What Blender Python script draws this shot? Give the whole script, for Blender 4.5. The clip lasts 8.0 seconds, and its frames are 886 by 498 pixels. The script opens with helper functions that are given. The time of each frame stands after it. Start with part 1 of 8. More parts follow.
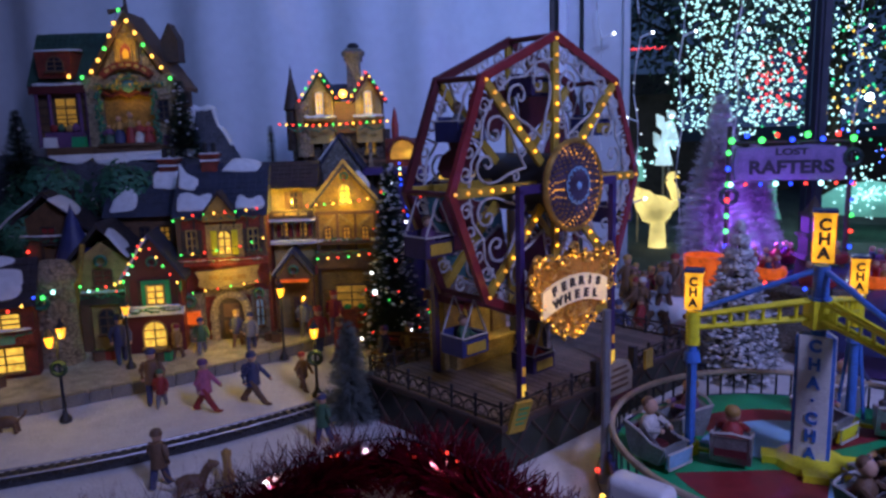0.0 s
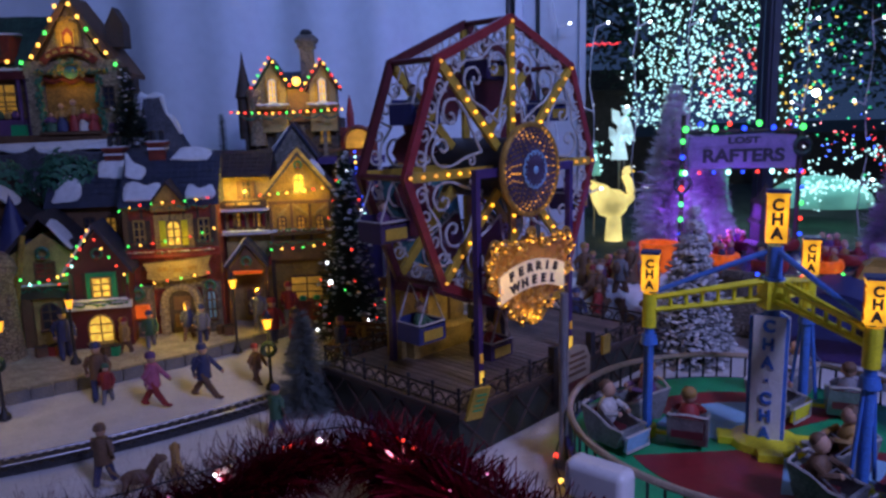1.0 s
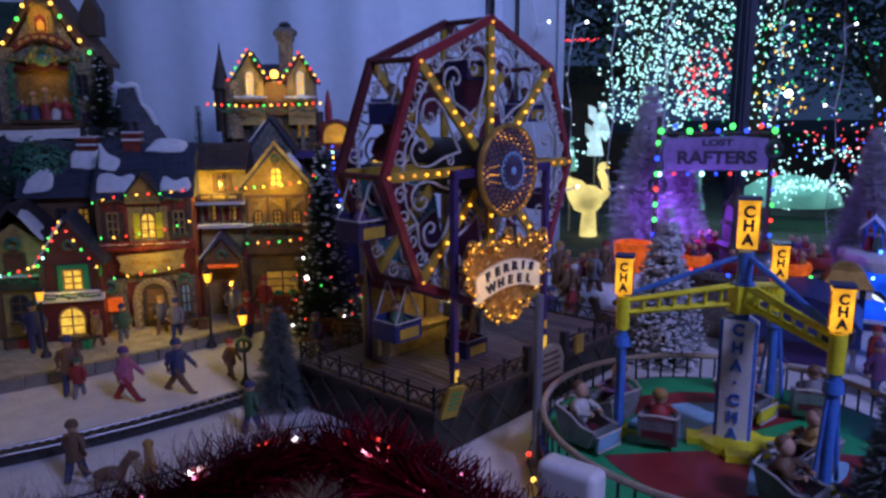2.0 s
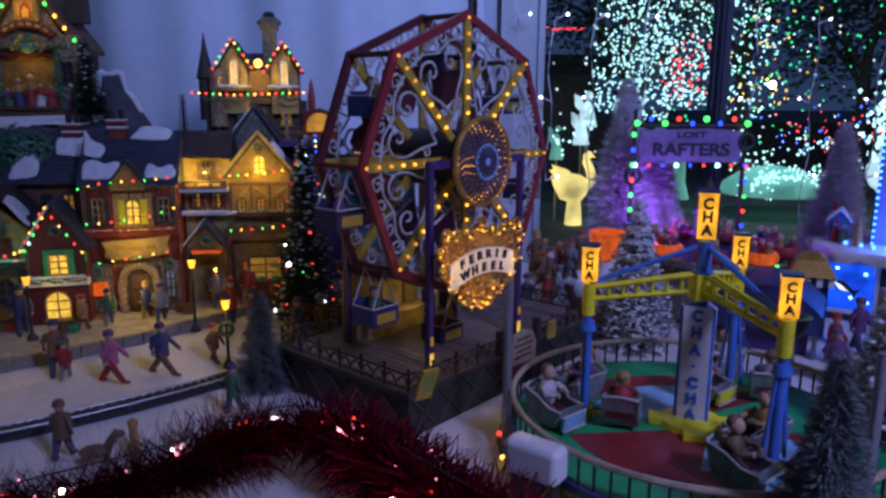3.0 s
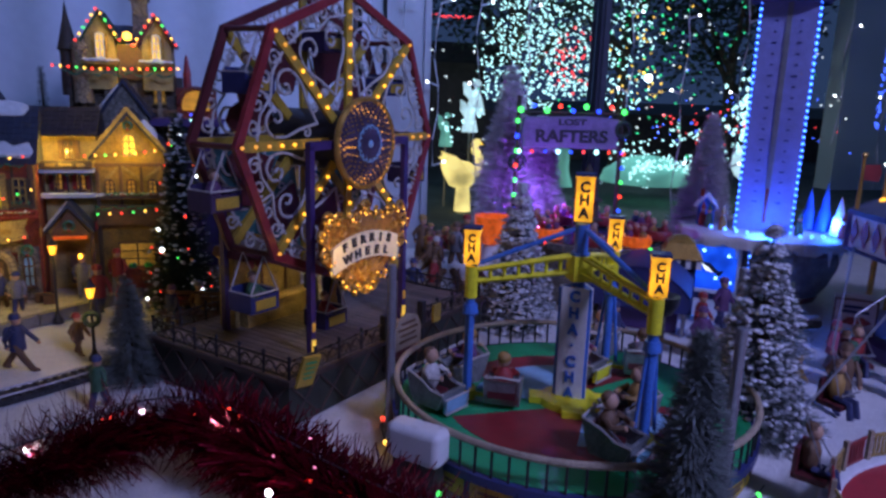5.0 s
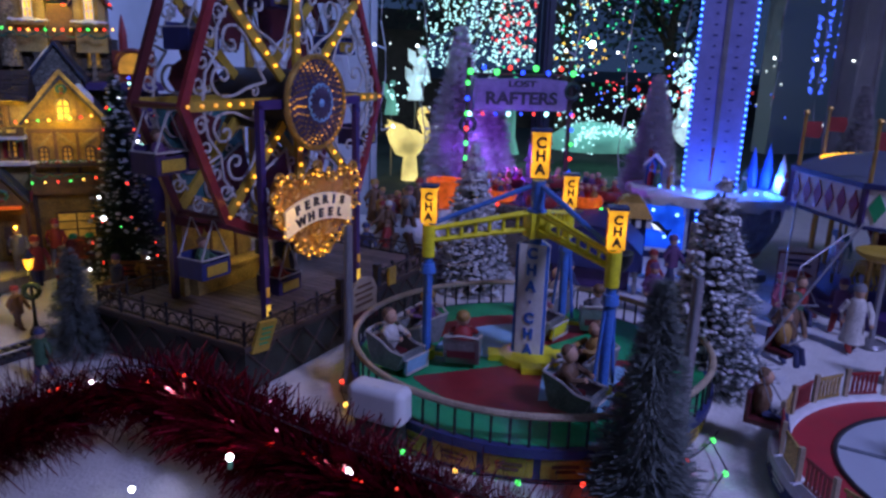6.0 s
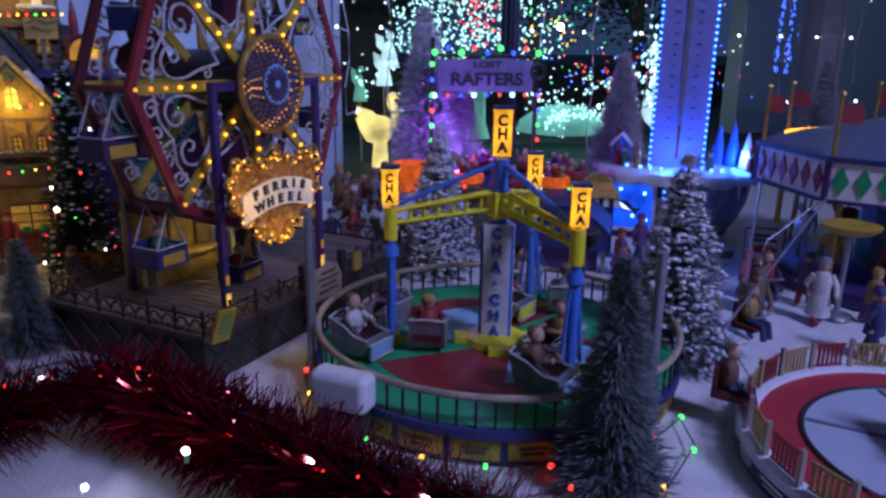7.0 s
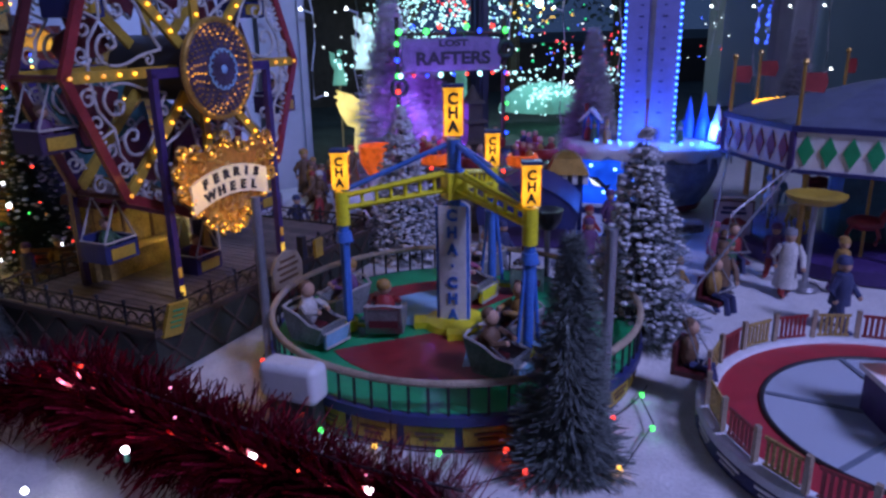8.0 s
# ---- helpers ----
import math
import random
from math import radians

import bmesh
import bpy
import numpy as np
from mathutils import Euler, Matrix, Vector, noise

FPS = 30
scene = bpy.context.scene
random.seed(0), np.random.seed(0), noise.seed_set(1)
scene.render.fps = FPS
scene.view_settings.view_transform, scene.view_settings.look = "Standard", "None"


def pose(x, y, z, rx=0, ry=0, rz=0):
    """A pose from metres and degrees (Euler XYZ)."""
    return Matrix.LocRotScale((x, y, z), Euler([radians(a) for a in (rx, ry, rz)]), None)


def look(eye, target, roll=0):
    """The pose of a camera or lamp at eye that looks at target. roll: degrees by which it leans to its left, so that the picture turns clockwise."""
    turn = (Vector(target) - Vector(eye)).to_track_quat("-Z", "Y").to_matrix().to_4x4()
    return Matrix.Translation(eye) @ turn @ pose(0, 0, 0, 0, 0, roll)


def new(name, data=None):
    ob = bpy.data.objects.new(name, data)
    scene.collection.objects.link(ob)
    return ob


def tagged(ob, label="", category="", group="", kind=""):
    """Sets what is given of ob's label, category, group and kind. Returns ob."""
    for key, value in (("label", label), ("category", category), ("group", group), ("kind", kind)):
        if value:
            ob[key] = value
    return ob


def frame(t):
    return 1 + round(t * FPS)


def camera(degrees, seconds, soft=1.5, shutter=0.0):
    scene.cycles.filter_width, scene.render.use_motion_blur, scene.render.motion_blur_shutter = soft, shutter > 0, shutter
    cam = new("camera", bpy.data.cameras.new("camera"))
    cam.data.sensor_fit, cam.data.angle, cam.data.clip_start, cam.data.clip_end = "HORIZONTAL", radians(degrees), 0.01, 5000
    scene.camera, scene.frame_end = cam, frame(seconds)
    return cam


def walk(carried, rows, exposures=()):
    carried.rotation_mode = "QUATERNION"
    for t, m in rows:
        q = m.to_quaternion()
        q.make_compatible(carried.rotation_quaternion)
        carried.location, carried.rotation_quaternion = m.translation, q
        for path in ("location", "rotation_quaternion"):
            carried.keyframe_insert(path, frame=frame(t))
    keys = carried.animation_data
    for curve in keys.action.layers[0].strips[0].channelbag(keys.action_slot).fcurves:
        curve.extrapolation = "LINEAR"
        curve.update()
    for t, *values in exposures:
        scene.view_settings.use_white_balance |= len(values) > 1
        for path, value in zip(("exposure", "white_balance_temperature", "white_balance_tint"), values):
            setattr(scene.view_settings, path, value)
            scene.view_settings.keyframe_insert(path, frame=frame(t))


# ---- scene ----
cam = camera(62.9, 8.0, soft=2.7, shutter=0.4)
PATH = [
    (0, (0.006, 0.017, 0.303), (-0.002, 1.988, -0.033), -1.6),
    (0.5, (0.004, 0.021, 0.293), (0.055, 1.992, -0.038), -1.9),
    (1, (0.009, 0.027, 0.291), (0.113, 1.994, -0.058), -1.5),
    (1.5, (0.005, 0.031, 0.294), (0.154, 1.994, -0.063), -0.7),
    (3, (0.016, -0.001, 0.304), (0.221, 1.947, -0.102), 0.3),
    (3.5, (0.018, -0.009, 0.299), (0.257, 1.934, -0.11), 0.8),
    (4, (0.022, -0.018, 0.299), (0.282, 1.917, -0.135), 0.8),
    (4.5, (0.04, -0.013, 0.311), (0.394, 1.909, -0.113), 1.6),
    (5, (0.025, 0.006, 0.299), (0.524, 1.893, -0.137), 1.9),
    (5.2, (0.018, 0.007, 0.293), (0.553, 1.878, -0.167), 2.0),
    (6.5, (0.022, 0.017, 0.286), (0.695, 1.825, -0.239), 1.2),
    (7, (0.032, 0.02, 0.281), (0.729, 1.813, -0.264), 0.8),
    (7.5, (0.047, 0.024, 0.278), (0.752, 1.807, -0.291), 0.2),
    (8, (0.064, 0.021, 0.278), (0.781, 1.792, -0.314), -0.9),
]
EXPOSURES = [(0, -0.06), (1, -0.14), (3, -0.18), (4, -0.18), (5, -0.15), (6.5, -0.12), (7.2, 0.0), (8, 0.06)]
walk(cam, [(t, look(eye, target, roll)) for t, eye, target, roll in PATH], EXPOSURES)

# ---- light ----
world = bpy.data.worlds.new("night")
scene.world = world
world.use_nodes = True
world.node_tree.nodes["Background"].inputs[0].default_value = (0.016, 0.031, 0.078, 1)
world.node_tree.nodes["Background"].inputs[1].default_value = 1.8


def lamp(name, kind, place, power, rgb, size=0.01, target=None):
    data = bpy.data.lights.new(name, kind)
    data.energy, data.color = power, rgb
    if kind == "AREA":
        data.shape, data.size = "DISK", size
    else:
        data.shadow_soft_size = min(size, 0.0015) if power < 1 else size
    ob = new(name, data)
    ob.matrix_world = look(place, target) if target else pose(*place)
    return ob


# added cool fills behind the viewer: narrow on the curtain, wide over the fairground
wash = lamp("room_fill", "AREA", (0.35, -0.6, 1.6), 4.6, (0.22, 0.39, 1.0), 0.3, (0.14, 1.42, 0.85))
wash.data.spread = radians(52)
fair = lamp("room_fill", "AREA", (0.95, -0.75, 1.45), 7.5, (0.39, 0.42, 1.0), 0.4, (0.46, 0.45, 0))
fair.data.spread = radians(85)

# ---- materials ----
def mat(name, rgb, rough=0.6, var=0.25, scale=70.0, bump=0.25, metal=0.0, island=0.0, coat=0.0, dirt=None, cells=0.0):
    m = bpy.data.materials.new(name)
    m.use_nodes = True
    nt, L = m.node_tree, m.node_tree.links
    b = nt.nodes["Principled BSDF"]
    b.inputs["Roughness"].default_value, b.inputs["Metallic"].default_value = rough, metal
    b.inputs["Coat Weight"].default_value = coat
    co = nt.nodes.new("ShaderNodeTexCoord")
    n1, n2 = nt.nodes.new("ShaderNodeTexNoise"), nt.nodes.new("ShaderNodeTexNoise")
    n1.inputs["Scale"].default_value, n2.inputs["Scale"].default_value = scale, scale * 9
    n1.inputs["Detail"].default_value, n2.inputs["Detail"].default_value = 4, 3
    for n in (n1, n2):
        L.new(co.outputs["Object"], n.inputs["Vector"])
    add = nt.nodes.new("ShaderNodeMath")
    add.operation = "ADD"
    L.new(n1.outputs["Fac"], add.inputs[0])
    L.new(n2.outputs["Fac"], add.inputs[1])
    fac = add.outputs[0]
    if island:
        info = nt.nodes.new("ShaderNodeObjectInfo")
        mul = nt.nodes.new("ShaderNodeMath")
        mul.operation, mul.inputs[2].default_value = "MULTIPLY_ADD", -island / 2
        mul.inputs[1].default_value = island
        L.new(info.outputs["Random"], mul.inputs[0])
        a2 = nt.nodes.new("ShaderNodeMath")
        L.new(fac, a2.inputs[0])
        L.new(mul.outputs[0], a2.inputs[1])
        fac = a2.outputs[0]
    ramp = nt.nodes.new("ShaderNodeMapRange")
    ramp.inputs["From Min"].default_value, ramp.inputs["From Max"].default_value = 0.65, 1.35
    L.new(fac, ramp.inputs["Value"])
    mix = nt.nodes.new("ShaderNodeMix")
    mix.data_type = "RGBA"
    lo = dirt or tuple(c * (1 - var * 1.4) for c in rgb)
    hi = tuple(min(1, c * (1 + var * 0.7)) for c in rgb)
    mix.inputs["A"].default_value, mix.inputs["B"].default_value = (*lo, 1), (*hi, 1)
    L.new(ramp.outputs[0], mix.inputs["Factor"])
    L.new(mix.outputs["Result"], b.inputs["Base Color"])
    if cells:  # rough masonry: recessed darker joints between uneven stones
        vo = nt.nodes.new("ShaderNodeTexVoronoi")
        vo.feature, vo.inputs["Scale"].default_value = "DISTANCE_TO_EDGE", cells
        mp = nt.nodes.new("ShaderNodeMapping")
        mp.inputs["Scale"].default_value = (1, 1, 1.9)
        L.new(co.outputs["Object"], mp.inputs["Vector"])
        L.new(mp.outputs[0], vo.inputs["Vector"])
        jr = nt.nodes.new("ShaderNodeMapRange")
        jr.inputs["From Max"].default_value = 0.12
        L.new(vo.outputs["Distance"], jr.inputs["Value"])
        jm = nt.nodes.new("ShaderNodeMix")
        jm.data_type = "RGBA"
        jm.inputs["A"].default_value = (*[c * 0.35 for c in rgb], 1)
        L.new(jr.outputs[0], jm.inputs["Factor"])
        L.new(mix.outputs["Result"], jm.inputs["B"])
        L.new(jm.outputs["Result"], b.inputs["Base Color"])
        a3 = nt.nodes.new("ShaderNodeMath")
        a3.operation = "MULTIPLY_ADD"
        a3.inputs[1].default_value = 0.35
        L.new(add.outputs[0], a3.inputs[0])
        L.new(jr.outputs[0], a3.inputs[2])
        height = a3.outputs[0]
    else:
        height = add.outputs[0]
    rr = nt.nodes.new("ShaderNodeMapRange")
    rr.inputs["To Min"].default_value, rr.inputs["To Max"].default_value = max(0.03, rough - 0.12), min(1, rough + 0.12)
    L.new(n1.outputs["Fac"], rr.inputs["Value"])
    L.new(rr.outputs[0], b.inputs["Roughness"])
    if bump:
        bp = nt.nodes.new("ShaderNodeBump")
        bp.inputs["Strength"].default_value, bp.inputs["Distance"].default_value = bump, 0.002
        L.new(height, bp.inputs["Height"])
        L.new(bp.outputs["Normal"], b.inputs["Normal"])
    return m


def glow(name, rgb, strength):
    m = bpy.data.materials.new(name)
    m.use_nodes = True
    b = m.node_tree.nodes["Principled BSDF"]
    b.inputs["Base Color"].default_value = (*[0.5 * c for c in rgb], 1)
    b.inputs["Emission Color"].default_value = (*rgb, 1)
    b.inputs["Emission Strength"].default_value = strength
    b.inputs["Roughness"].default_value = 0.3
    return m


def lit(name, rgb, strength, scale=60.0):
    """Glowing skin standing for backlight; noise puts brighter and darker patches into the glow."""
    m = glow(name, rgb, strength)
    nt, L = m.node_tree, m.node_tree.links
    b = nt.nodes["Principled BSDF"]
    co, n = nt.nodes.new("ShaderNodeTexCoord"), nt.nodes.new("ShaderNodeTexNoise")
    n.inputs["Scale"].default_value = scale
    r = nt.nodes.new("ShaderNodeMapRange")
    r.inputs["From Min"].default_value, r.inputs["From Max"].default_value = 0.3, 0.7
    r.inputs["To Min"].default_value, r.inputs["To Max"].default_value = strength * 0.45, strength * 1.4
    L.new(co.outputs["Object"], n.inputs["Vector"])
    L.new(n.outputs["Fac"], r.inputs["Value"])
    L.new(r.outputs[0], b.inputs["Emission Strength"])
    return m


SNOW = mat("snow", (0.68, 0.67, 0.66), 0.7, 0.14, 45, 0.8)
SNOW_OLD = mat("painted_snow", (0.72, 0.74, 0.78), 0.65, 0.15, 120, 0.4)
NEEDLE = mat("green_needles", (0.02, 0.05, 0.03), 0.6, 0.5, 90, 0)
NEEDLE_FROST = mat("frosted_needles", (0.17, 0.2, 0.19), 0.7, 0.5, 90, 0)
NEEDLE_WHITE = mat("white_needles", (0.82, 0.78, 0.82), 0.7, 0.25, 60, 0)
LEAF = mat("ivy_leaves", (0.05, 0.19, 0.11), 0.5, 0.5, 90, 0)
BARK = mat("bark", (0.07, 0.05, 0.035), 0.8)
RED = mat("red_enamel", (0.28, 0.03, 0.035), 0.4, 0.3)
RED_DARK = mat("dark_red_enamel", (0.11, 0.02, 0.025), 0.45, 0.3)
YELLOW = mat("yellow_enamel", (0.86, 0.78, 0.03), 0.4, 0.2)
YELLOW_DULL = mat("ochre_enamel", (0.48, 0.32, 0.04), 0.5, 0.3)
BLUE = mat("blue_enamel", (0.06, 0.19, 0.6), 0.4, 0.25)
BLUE_DARK = mat("navy_enamel", (0.03, 0.04, 0.15), 0.45, 0.3)
GREEN = mat("green_enamel", (0.02, 0.36, 0.13), 0.4, 0.2)
SKYBLUE = mat("pale_blue_enamel", (0.25, 0.48, 0.68), 0.4, 0.2)
WHITE = mat("white_enamel", (0.84, 0.83, 0.8), 0.45, 0.12)
CREAM = mat("cream_plaster", (0.44, 0.31, 0.1), 0.7, 0.5, 55, 0.6)
OCHRE = mat("ochre_plaster", (0.36, 0.22, 0.045), 0.7, 0.55, 55, 0.6)
REDWALL = mat("red_painted_wall", (0.3, 0.05, 0.03), 0.6, 0.5, 60, 0.7, cells=190)
TIMBER = mat("brown_timber", (0.15, 0.08, 0.04), 0.7, 0.4)
TIMBER_DARK = mat("dark_timber", (0.06, 0.04, 0.03), 0.7, 0.4)
STONE = mat("grey_stone", (0.25, 0.22, 0.18), 0.8, 0.4, 110, 0.9, cells=130)
STONE_WARM = mat("tan_stone", (0.42, 0.32, 0.2), 0.8, 0.4, 110, 0.9, cells=120)
SLATE = mat("blue_slate", (0.036, 0.046, 0.082), 0.6, 0.45, 90, 0.7)
ROOF_DARK = mat("dark_shingle", (0.04, 0.033, 0.04), 0.7, 0.45, 90, 0.7)
ROOF_GREEN = mat("green_shingle", (0.03, 0.08, 0.06), 0.7, 0.45, 90, 0.7)
DECK = mat("deck_plank", (0.17, 0.125, 0.1), 0.6, 0.4, 60, 0.4, island=0.5)
RAILIRON = mat("worn_dark_metal", (0.09, 0.075, 0.06), 0.3, 0.4, metal=0.7)
IRON = mat("black_iron", (0.025, 0.025, 0.03), 0.45, 0.3)
STEEL = mat("grey_steel", (0.35, 0.35, 0.38), 0.35, 0.2, metal=0.6)
SILVER = mat("silver_paint", (0.26, 0.28, 0.28), 0.35, 0.4, metal=0.2)
TAN = mat("tan_rail", (0.42, 0.34, 0.24), 0.5, 0.3)
FILIGREE = mat("pale_filigree", (0.52, 0.5, 0.47), 0.5, 0.3)
GOLD = mat("gold_paint", (0.5, 0.3, 0.07), 0.35, 0.35, metal=0.5)
PURPLE = mat("purple_enamel", (0.06, 0.03, 0.14), 0.45, 0.3)
TEAL = mat("teal_enamel", (0.05, 0.17, 0.18), 0.45, 0.3)
BROWNGREEN = mat("mossy_panel", (0.032, 0.038, 0.028), 0.6, 0.5)
TINSEL = mat("red_foil", (0.32, 0.009, 0.036), 0.2, 0.7, metal=0.8, bump=0)
PLASTIC = mat("white_plastic", (0.72, 0.72, 0.72), 0.3, 0.06, bump=0.05)
SKIN = mat("painted_skin", (0.5, 0.3, 0.2), 0.6, 0.15)
COATS = {k: mat("coat_" + k, c, 0.6, 0.3) for k, c in (
    ("red", (0.3, 0.03, 0.03)), ("navy", (0.04, 0.05, 0.13)), ("pink", (0.45, 0.12, 0.22)), ("brown", (0.16, 0.09, 0.05)),
    ("green", (0.05, 0.13, 0.07)), ("grey", (0.2, 0.2, 0.22)), ("plum", (0.14, 0.06, 0.16)), ("ochre", (0.38, 0.22, 0.06)), ("white", (0.6, 0.58, 0.55)))}
CURTAIN = mat("white_curtain", (0.66, 0.67, 0.72), 0.85, 0.06, 6, 0.1)
PLASTER = mat("room_plaster", (0.6, 0.6, 0.62), 0.8, 0.06, 3, 0.1)
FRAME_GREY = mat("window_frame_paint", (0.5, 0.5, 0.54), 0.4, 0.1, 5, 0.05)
FRAME_MULL = mat("dark_mullion", (0.06, 0.065, 0.09), 0.45, 0.2, 5, 0.05)
FRAME_DARK = mat("dark_rubber_seal", (0.02, 0.02, 0.025), 0.5)
LAWN = mat("dark_lawn", (0.08, 0.1, 0.09), 0.9, 0.5, 3, 0.6)
BALLAST = mat("dark_ballast", (0.05, 0.05, 0.055), 0.8, 0.5, 200, 0.8)
HEDGE = mat("night_hedge", (0.02, 0.04, 0.03), 0.8, 0.5, 4, 0)
BRICK_FAR = mat("far_wall", (0.12, 0.09, 0.08), 0.9, 0.3, 2)
G_WARM = glow("warm_bulb", (1.0, 0.52, 0.08), 3.8)
G_AMBER = glow("amber_bulb", (1.0, 0.46, 0.03), 2.8)
G_DIM = glow("dim_amber_bulb", (1.0, 0.42, 0.05), 1.1)
G_GLINT = glow("faint_amber_bulb", (1.0, 0.45, 0.08), 0.35)
G_RED = glow("red_bulb", (1.0, 0.05, 0.03), 3.0)
G_GREEN = glow("green_bulb", (0.08, 1.0, 0.15), 2.4)
G_BLUE = glow("blue_bulb", (0.02, 0.07, 1.0), 3.0)
G_CYAN = glow("ice_bulb", (0.45, 1.0, 0.9), 3.5)
G_WHITE = glow("white_bulb", (0.85, 0.92, 1.0), 6.0)
L_WIN = lit("lit_window", (1.0, 0.6, 0.08), 0.95, 140)
L_WIN_SOFT = lit("dim_window", (1.0, 0.5, 0.07), 0.22, 140)
L_ORANGE = lit("lit_orange_tub", (1.0, 0.15, 0.02), 0.5, 140)
L_CHA = lit("lit_amber_sign", (1.0, 0.45, 0.025), 1.35, 70)
L_SWAN = lit("lit_swan_mesh", (1.0, 0.82, 0.28), 1.2, 6)
L_ICE = lit("lit_ice_mesh", (0.3, 0.9, 0.75), 0.35, 5)
L_ANGEL = lit("lit_white_mesh", (0.6, 0.88, 1.0), 1.0, 6)
L_LANTERN = glow("lantern_glass", (1.0, 0.42, 0.03), 1.7)
DARKGLASS = mat("dark_pane", (0.03, 0.03, 0.04), 0.15, 0.3, bump=0)


# ---- mesh tools ----
class G:
    """Collects faces of one mesh, each with a material index."""

    def __init__(self):
        self.v, self.f, self.mi, self.i = [], [], [], 0

    def put(self, verts, faces, m=None):
        o = len(self.v)
        self.v += [tuple(m @ Vector(p)) if m else tuple(p) for p in verts]
        self.f += [tuple(o + k for k in q) for q in faces]
        self.mi += [self.i] * len(faces)
        return self

    def box(self, c, s, m=None, taper=1.0):
        x, y, z = (k / 2 for k in s)
        p = [(c[0] + a * x * (taper if d > 0 else 1), c[1] + b * y * (taper if d > 0 else 1), c[2] + d * z) for d in (-1, 1) for a, b in ((-1, -1), (1, -1), (1, 1), (-1, 1))]
        return self.put(p, [(3, 2, 1, 0), (4, 5, 6, 7), (0, 1, 5, 4), (1, 2, 6, 5), (2, 3, 7, 6), (3, 0, 4, 7)], m)

    def prism(self, poly, y0, y1, m=None):
        """A polygon of (x, z), counter-clockwise seen from the front (-y), drawn from y0 back to y1."""
        n = len(poly)
        p = [(x, y0, z) for x, z in poly] + [(x, y1, z) for x, z in poly]
        f = [tuple(range(n)), tuple(range(2 * n - 1, n - 1, -1))] + [(k, k + n, (k + 1) % n + n, (k + 1) % n) for k in range(n)]
        return self.put(p, f, m)

    def cyl(self, a, b, r0, r1=None, n=10):
        r1 = r0 if r1 is None else r1
        a, b = Vector(a), Vector(b)
        q = (b - a).to_track_quat("Z", "Y").to_matrix()
        p = [a + q @ Vector((r0 * math.cos(t), r0 * math.sin(t), 0)) for t in (2 * math.pi * k / n for k in range(n))]
        p += [b + q @ Vector((r1 * math.cos(t), r1 * math.sin(t), 0)) for t in (2 * math.pi * k / n for k in range(n))]
        f = [(k, (k + 1) % n, (k + 1) % n + n, k + n) for k in range(n)]
        return self.put(p, f + [tuple(range(n - 1, -1, -1)), tuple(range(n, 2 * n))])

    def tube(self, pts, r, n=6, closed=False):
        pts = [Vector(p) for p in pts]
        k, v = len(pts), []
        for i, p in enumerate(pts):
            d = pts[(i + 1) % k if closed else min(i + 1, k - 1)] - pts[(i - 1) % k if closed else max(i - 1, 0)]
            q = d.to_track_quat("Z", "Y").to_matrix()
            rr = r(i / max(1, k - 1)) if callable(r) else r
            v += [p + q @ Vector((rr * math.cos(2 * math.pi * j / n), rr * math.sin(2 * math.pi * j / n), 0)) for j in range(n)]
        f = [(i * n + j, i * n + (j + 1) % n, ((i + 1) % k) * n + (j + 1) % n, ((i + 1) % k) * n + j) for i in range(k if closed else k - 1) for j in range(n)]
        if not closed:
            f += [tuple(range(n - 1, -1, -1)), tuple(range((k - 1) * n, k * n))]
        return self.put(v, f)

    def lathe(self, prof, c=(0, 0, 0), n=24, a0=0.0, a1=360.0):
        full = a1 - a0 >= 360
        m = n if full else n + 1
        v = []
        for r, z in prof:
            for k in range(m):
                t = radians(a0 + (a1 - a0) * k / n)
                v.append((c[0] + r * math.cos(t), c[1] + r * math.sin(t), c[2] + z))
        f = [(i * m + k, i * m + (k + 1) % m, (i + 1) * m + (k + 1) % m, (i + 1) * m + k) for i in range(len(prof) - 1) for k in range(n)]
        return self.put(v, f)

    def ball(self, c, r, s=(1, 1, 1), n=10):
        k = max(4, n // 2)
        prof = [(max(1e-5, math.sin(math.pi * i / k)), -math.cos(math.pi * i / k)) for i in range(k + 1)]
        v, f = [], []
        for a, z in prof:
            v += [(c[0] + r * s[0] * a * math.cos(2 * math.pi * j / n), c[1] + r * s[1] * a * math.sin(2 * math.pi * j / n), c[2] + r * s[2] * z) for j in range(n)]
        f = [(i * n + j, i * n + (j + 1) % n, (i + 1) * n + (j + 1) % n, (i + 1) * n + j) for i in range(k) for j in range(n)]
        return self.put(v, f)

    def mesh(self, name, mats, smooth=True):
        me = bpy.data.meshes.new(name)
        me.from_pydata(self.v, [], self.f)
        for m in mats if isinstance(mats, (list, tuple)) else [mats]:
            me.materials.append(m)
        me.polygons.foreach_set("material_index", self.mi)
        if smooth:
            me.shade_smooth()
            me.set_sharp_from_angle(angle=0.7)
        me.update()
        return me


def part(name, g, mats, parent, label="", smooth=True, m=None):
    ob = new(name, g.mesh(name, mats, smooth) if isinstance(g, G) else g)
    ob.parent = parent
    if m:
        ob.matrix_basis = m
    if label:
        ob["label"] = label
    return ob


def thing(name, label, category, m, group="", kind=""):
    ob = new(name)
    ob.empty_display_size = 0.02
    ob.matrix_basis = m
    return tagged(ob, label, category, group, kind)


def solid(name, g, mats, label, category, m=None, group="", kind="", smooth=True):
    ob = new(name, g.mesh(name, mats, smooth))
    if m:
        ob.matrix_basis = m
    return tagged(ob, label, category, group, kind)


BULBS = {}


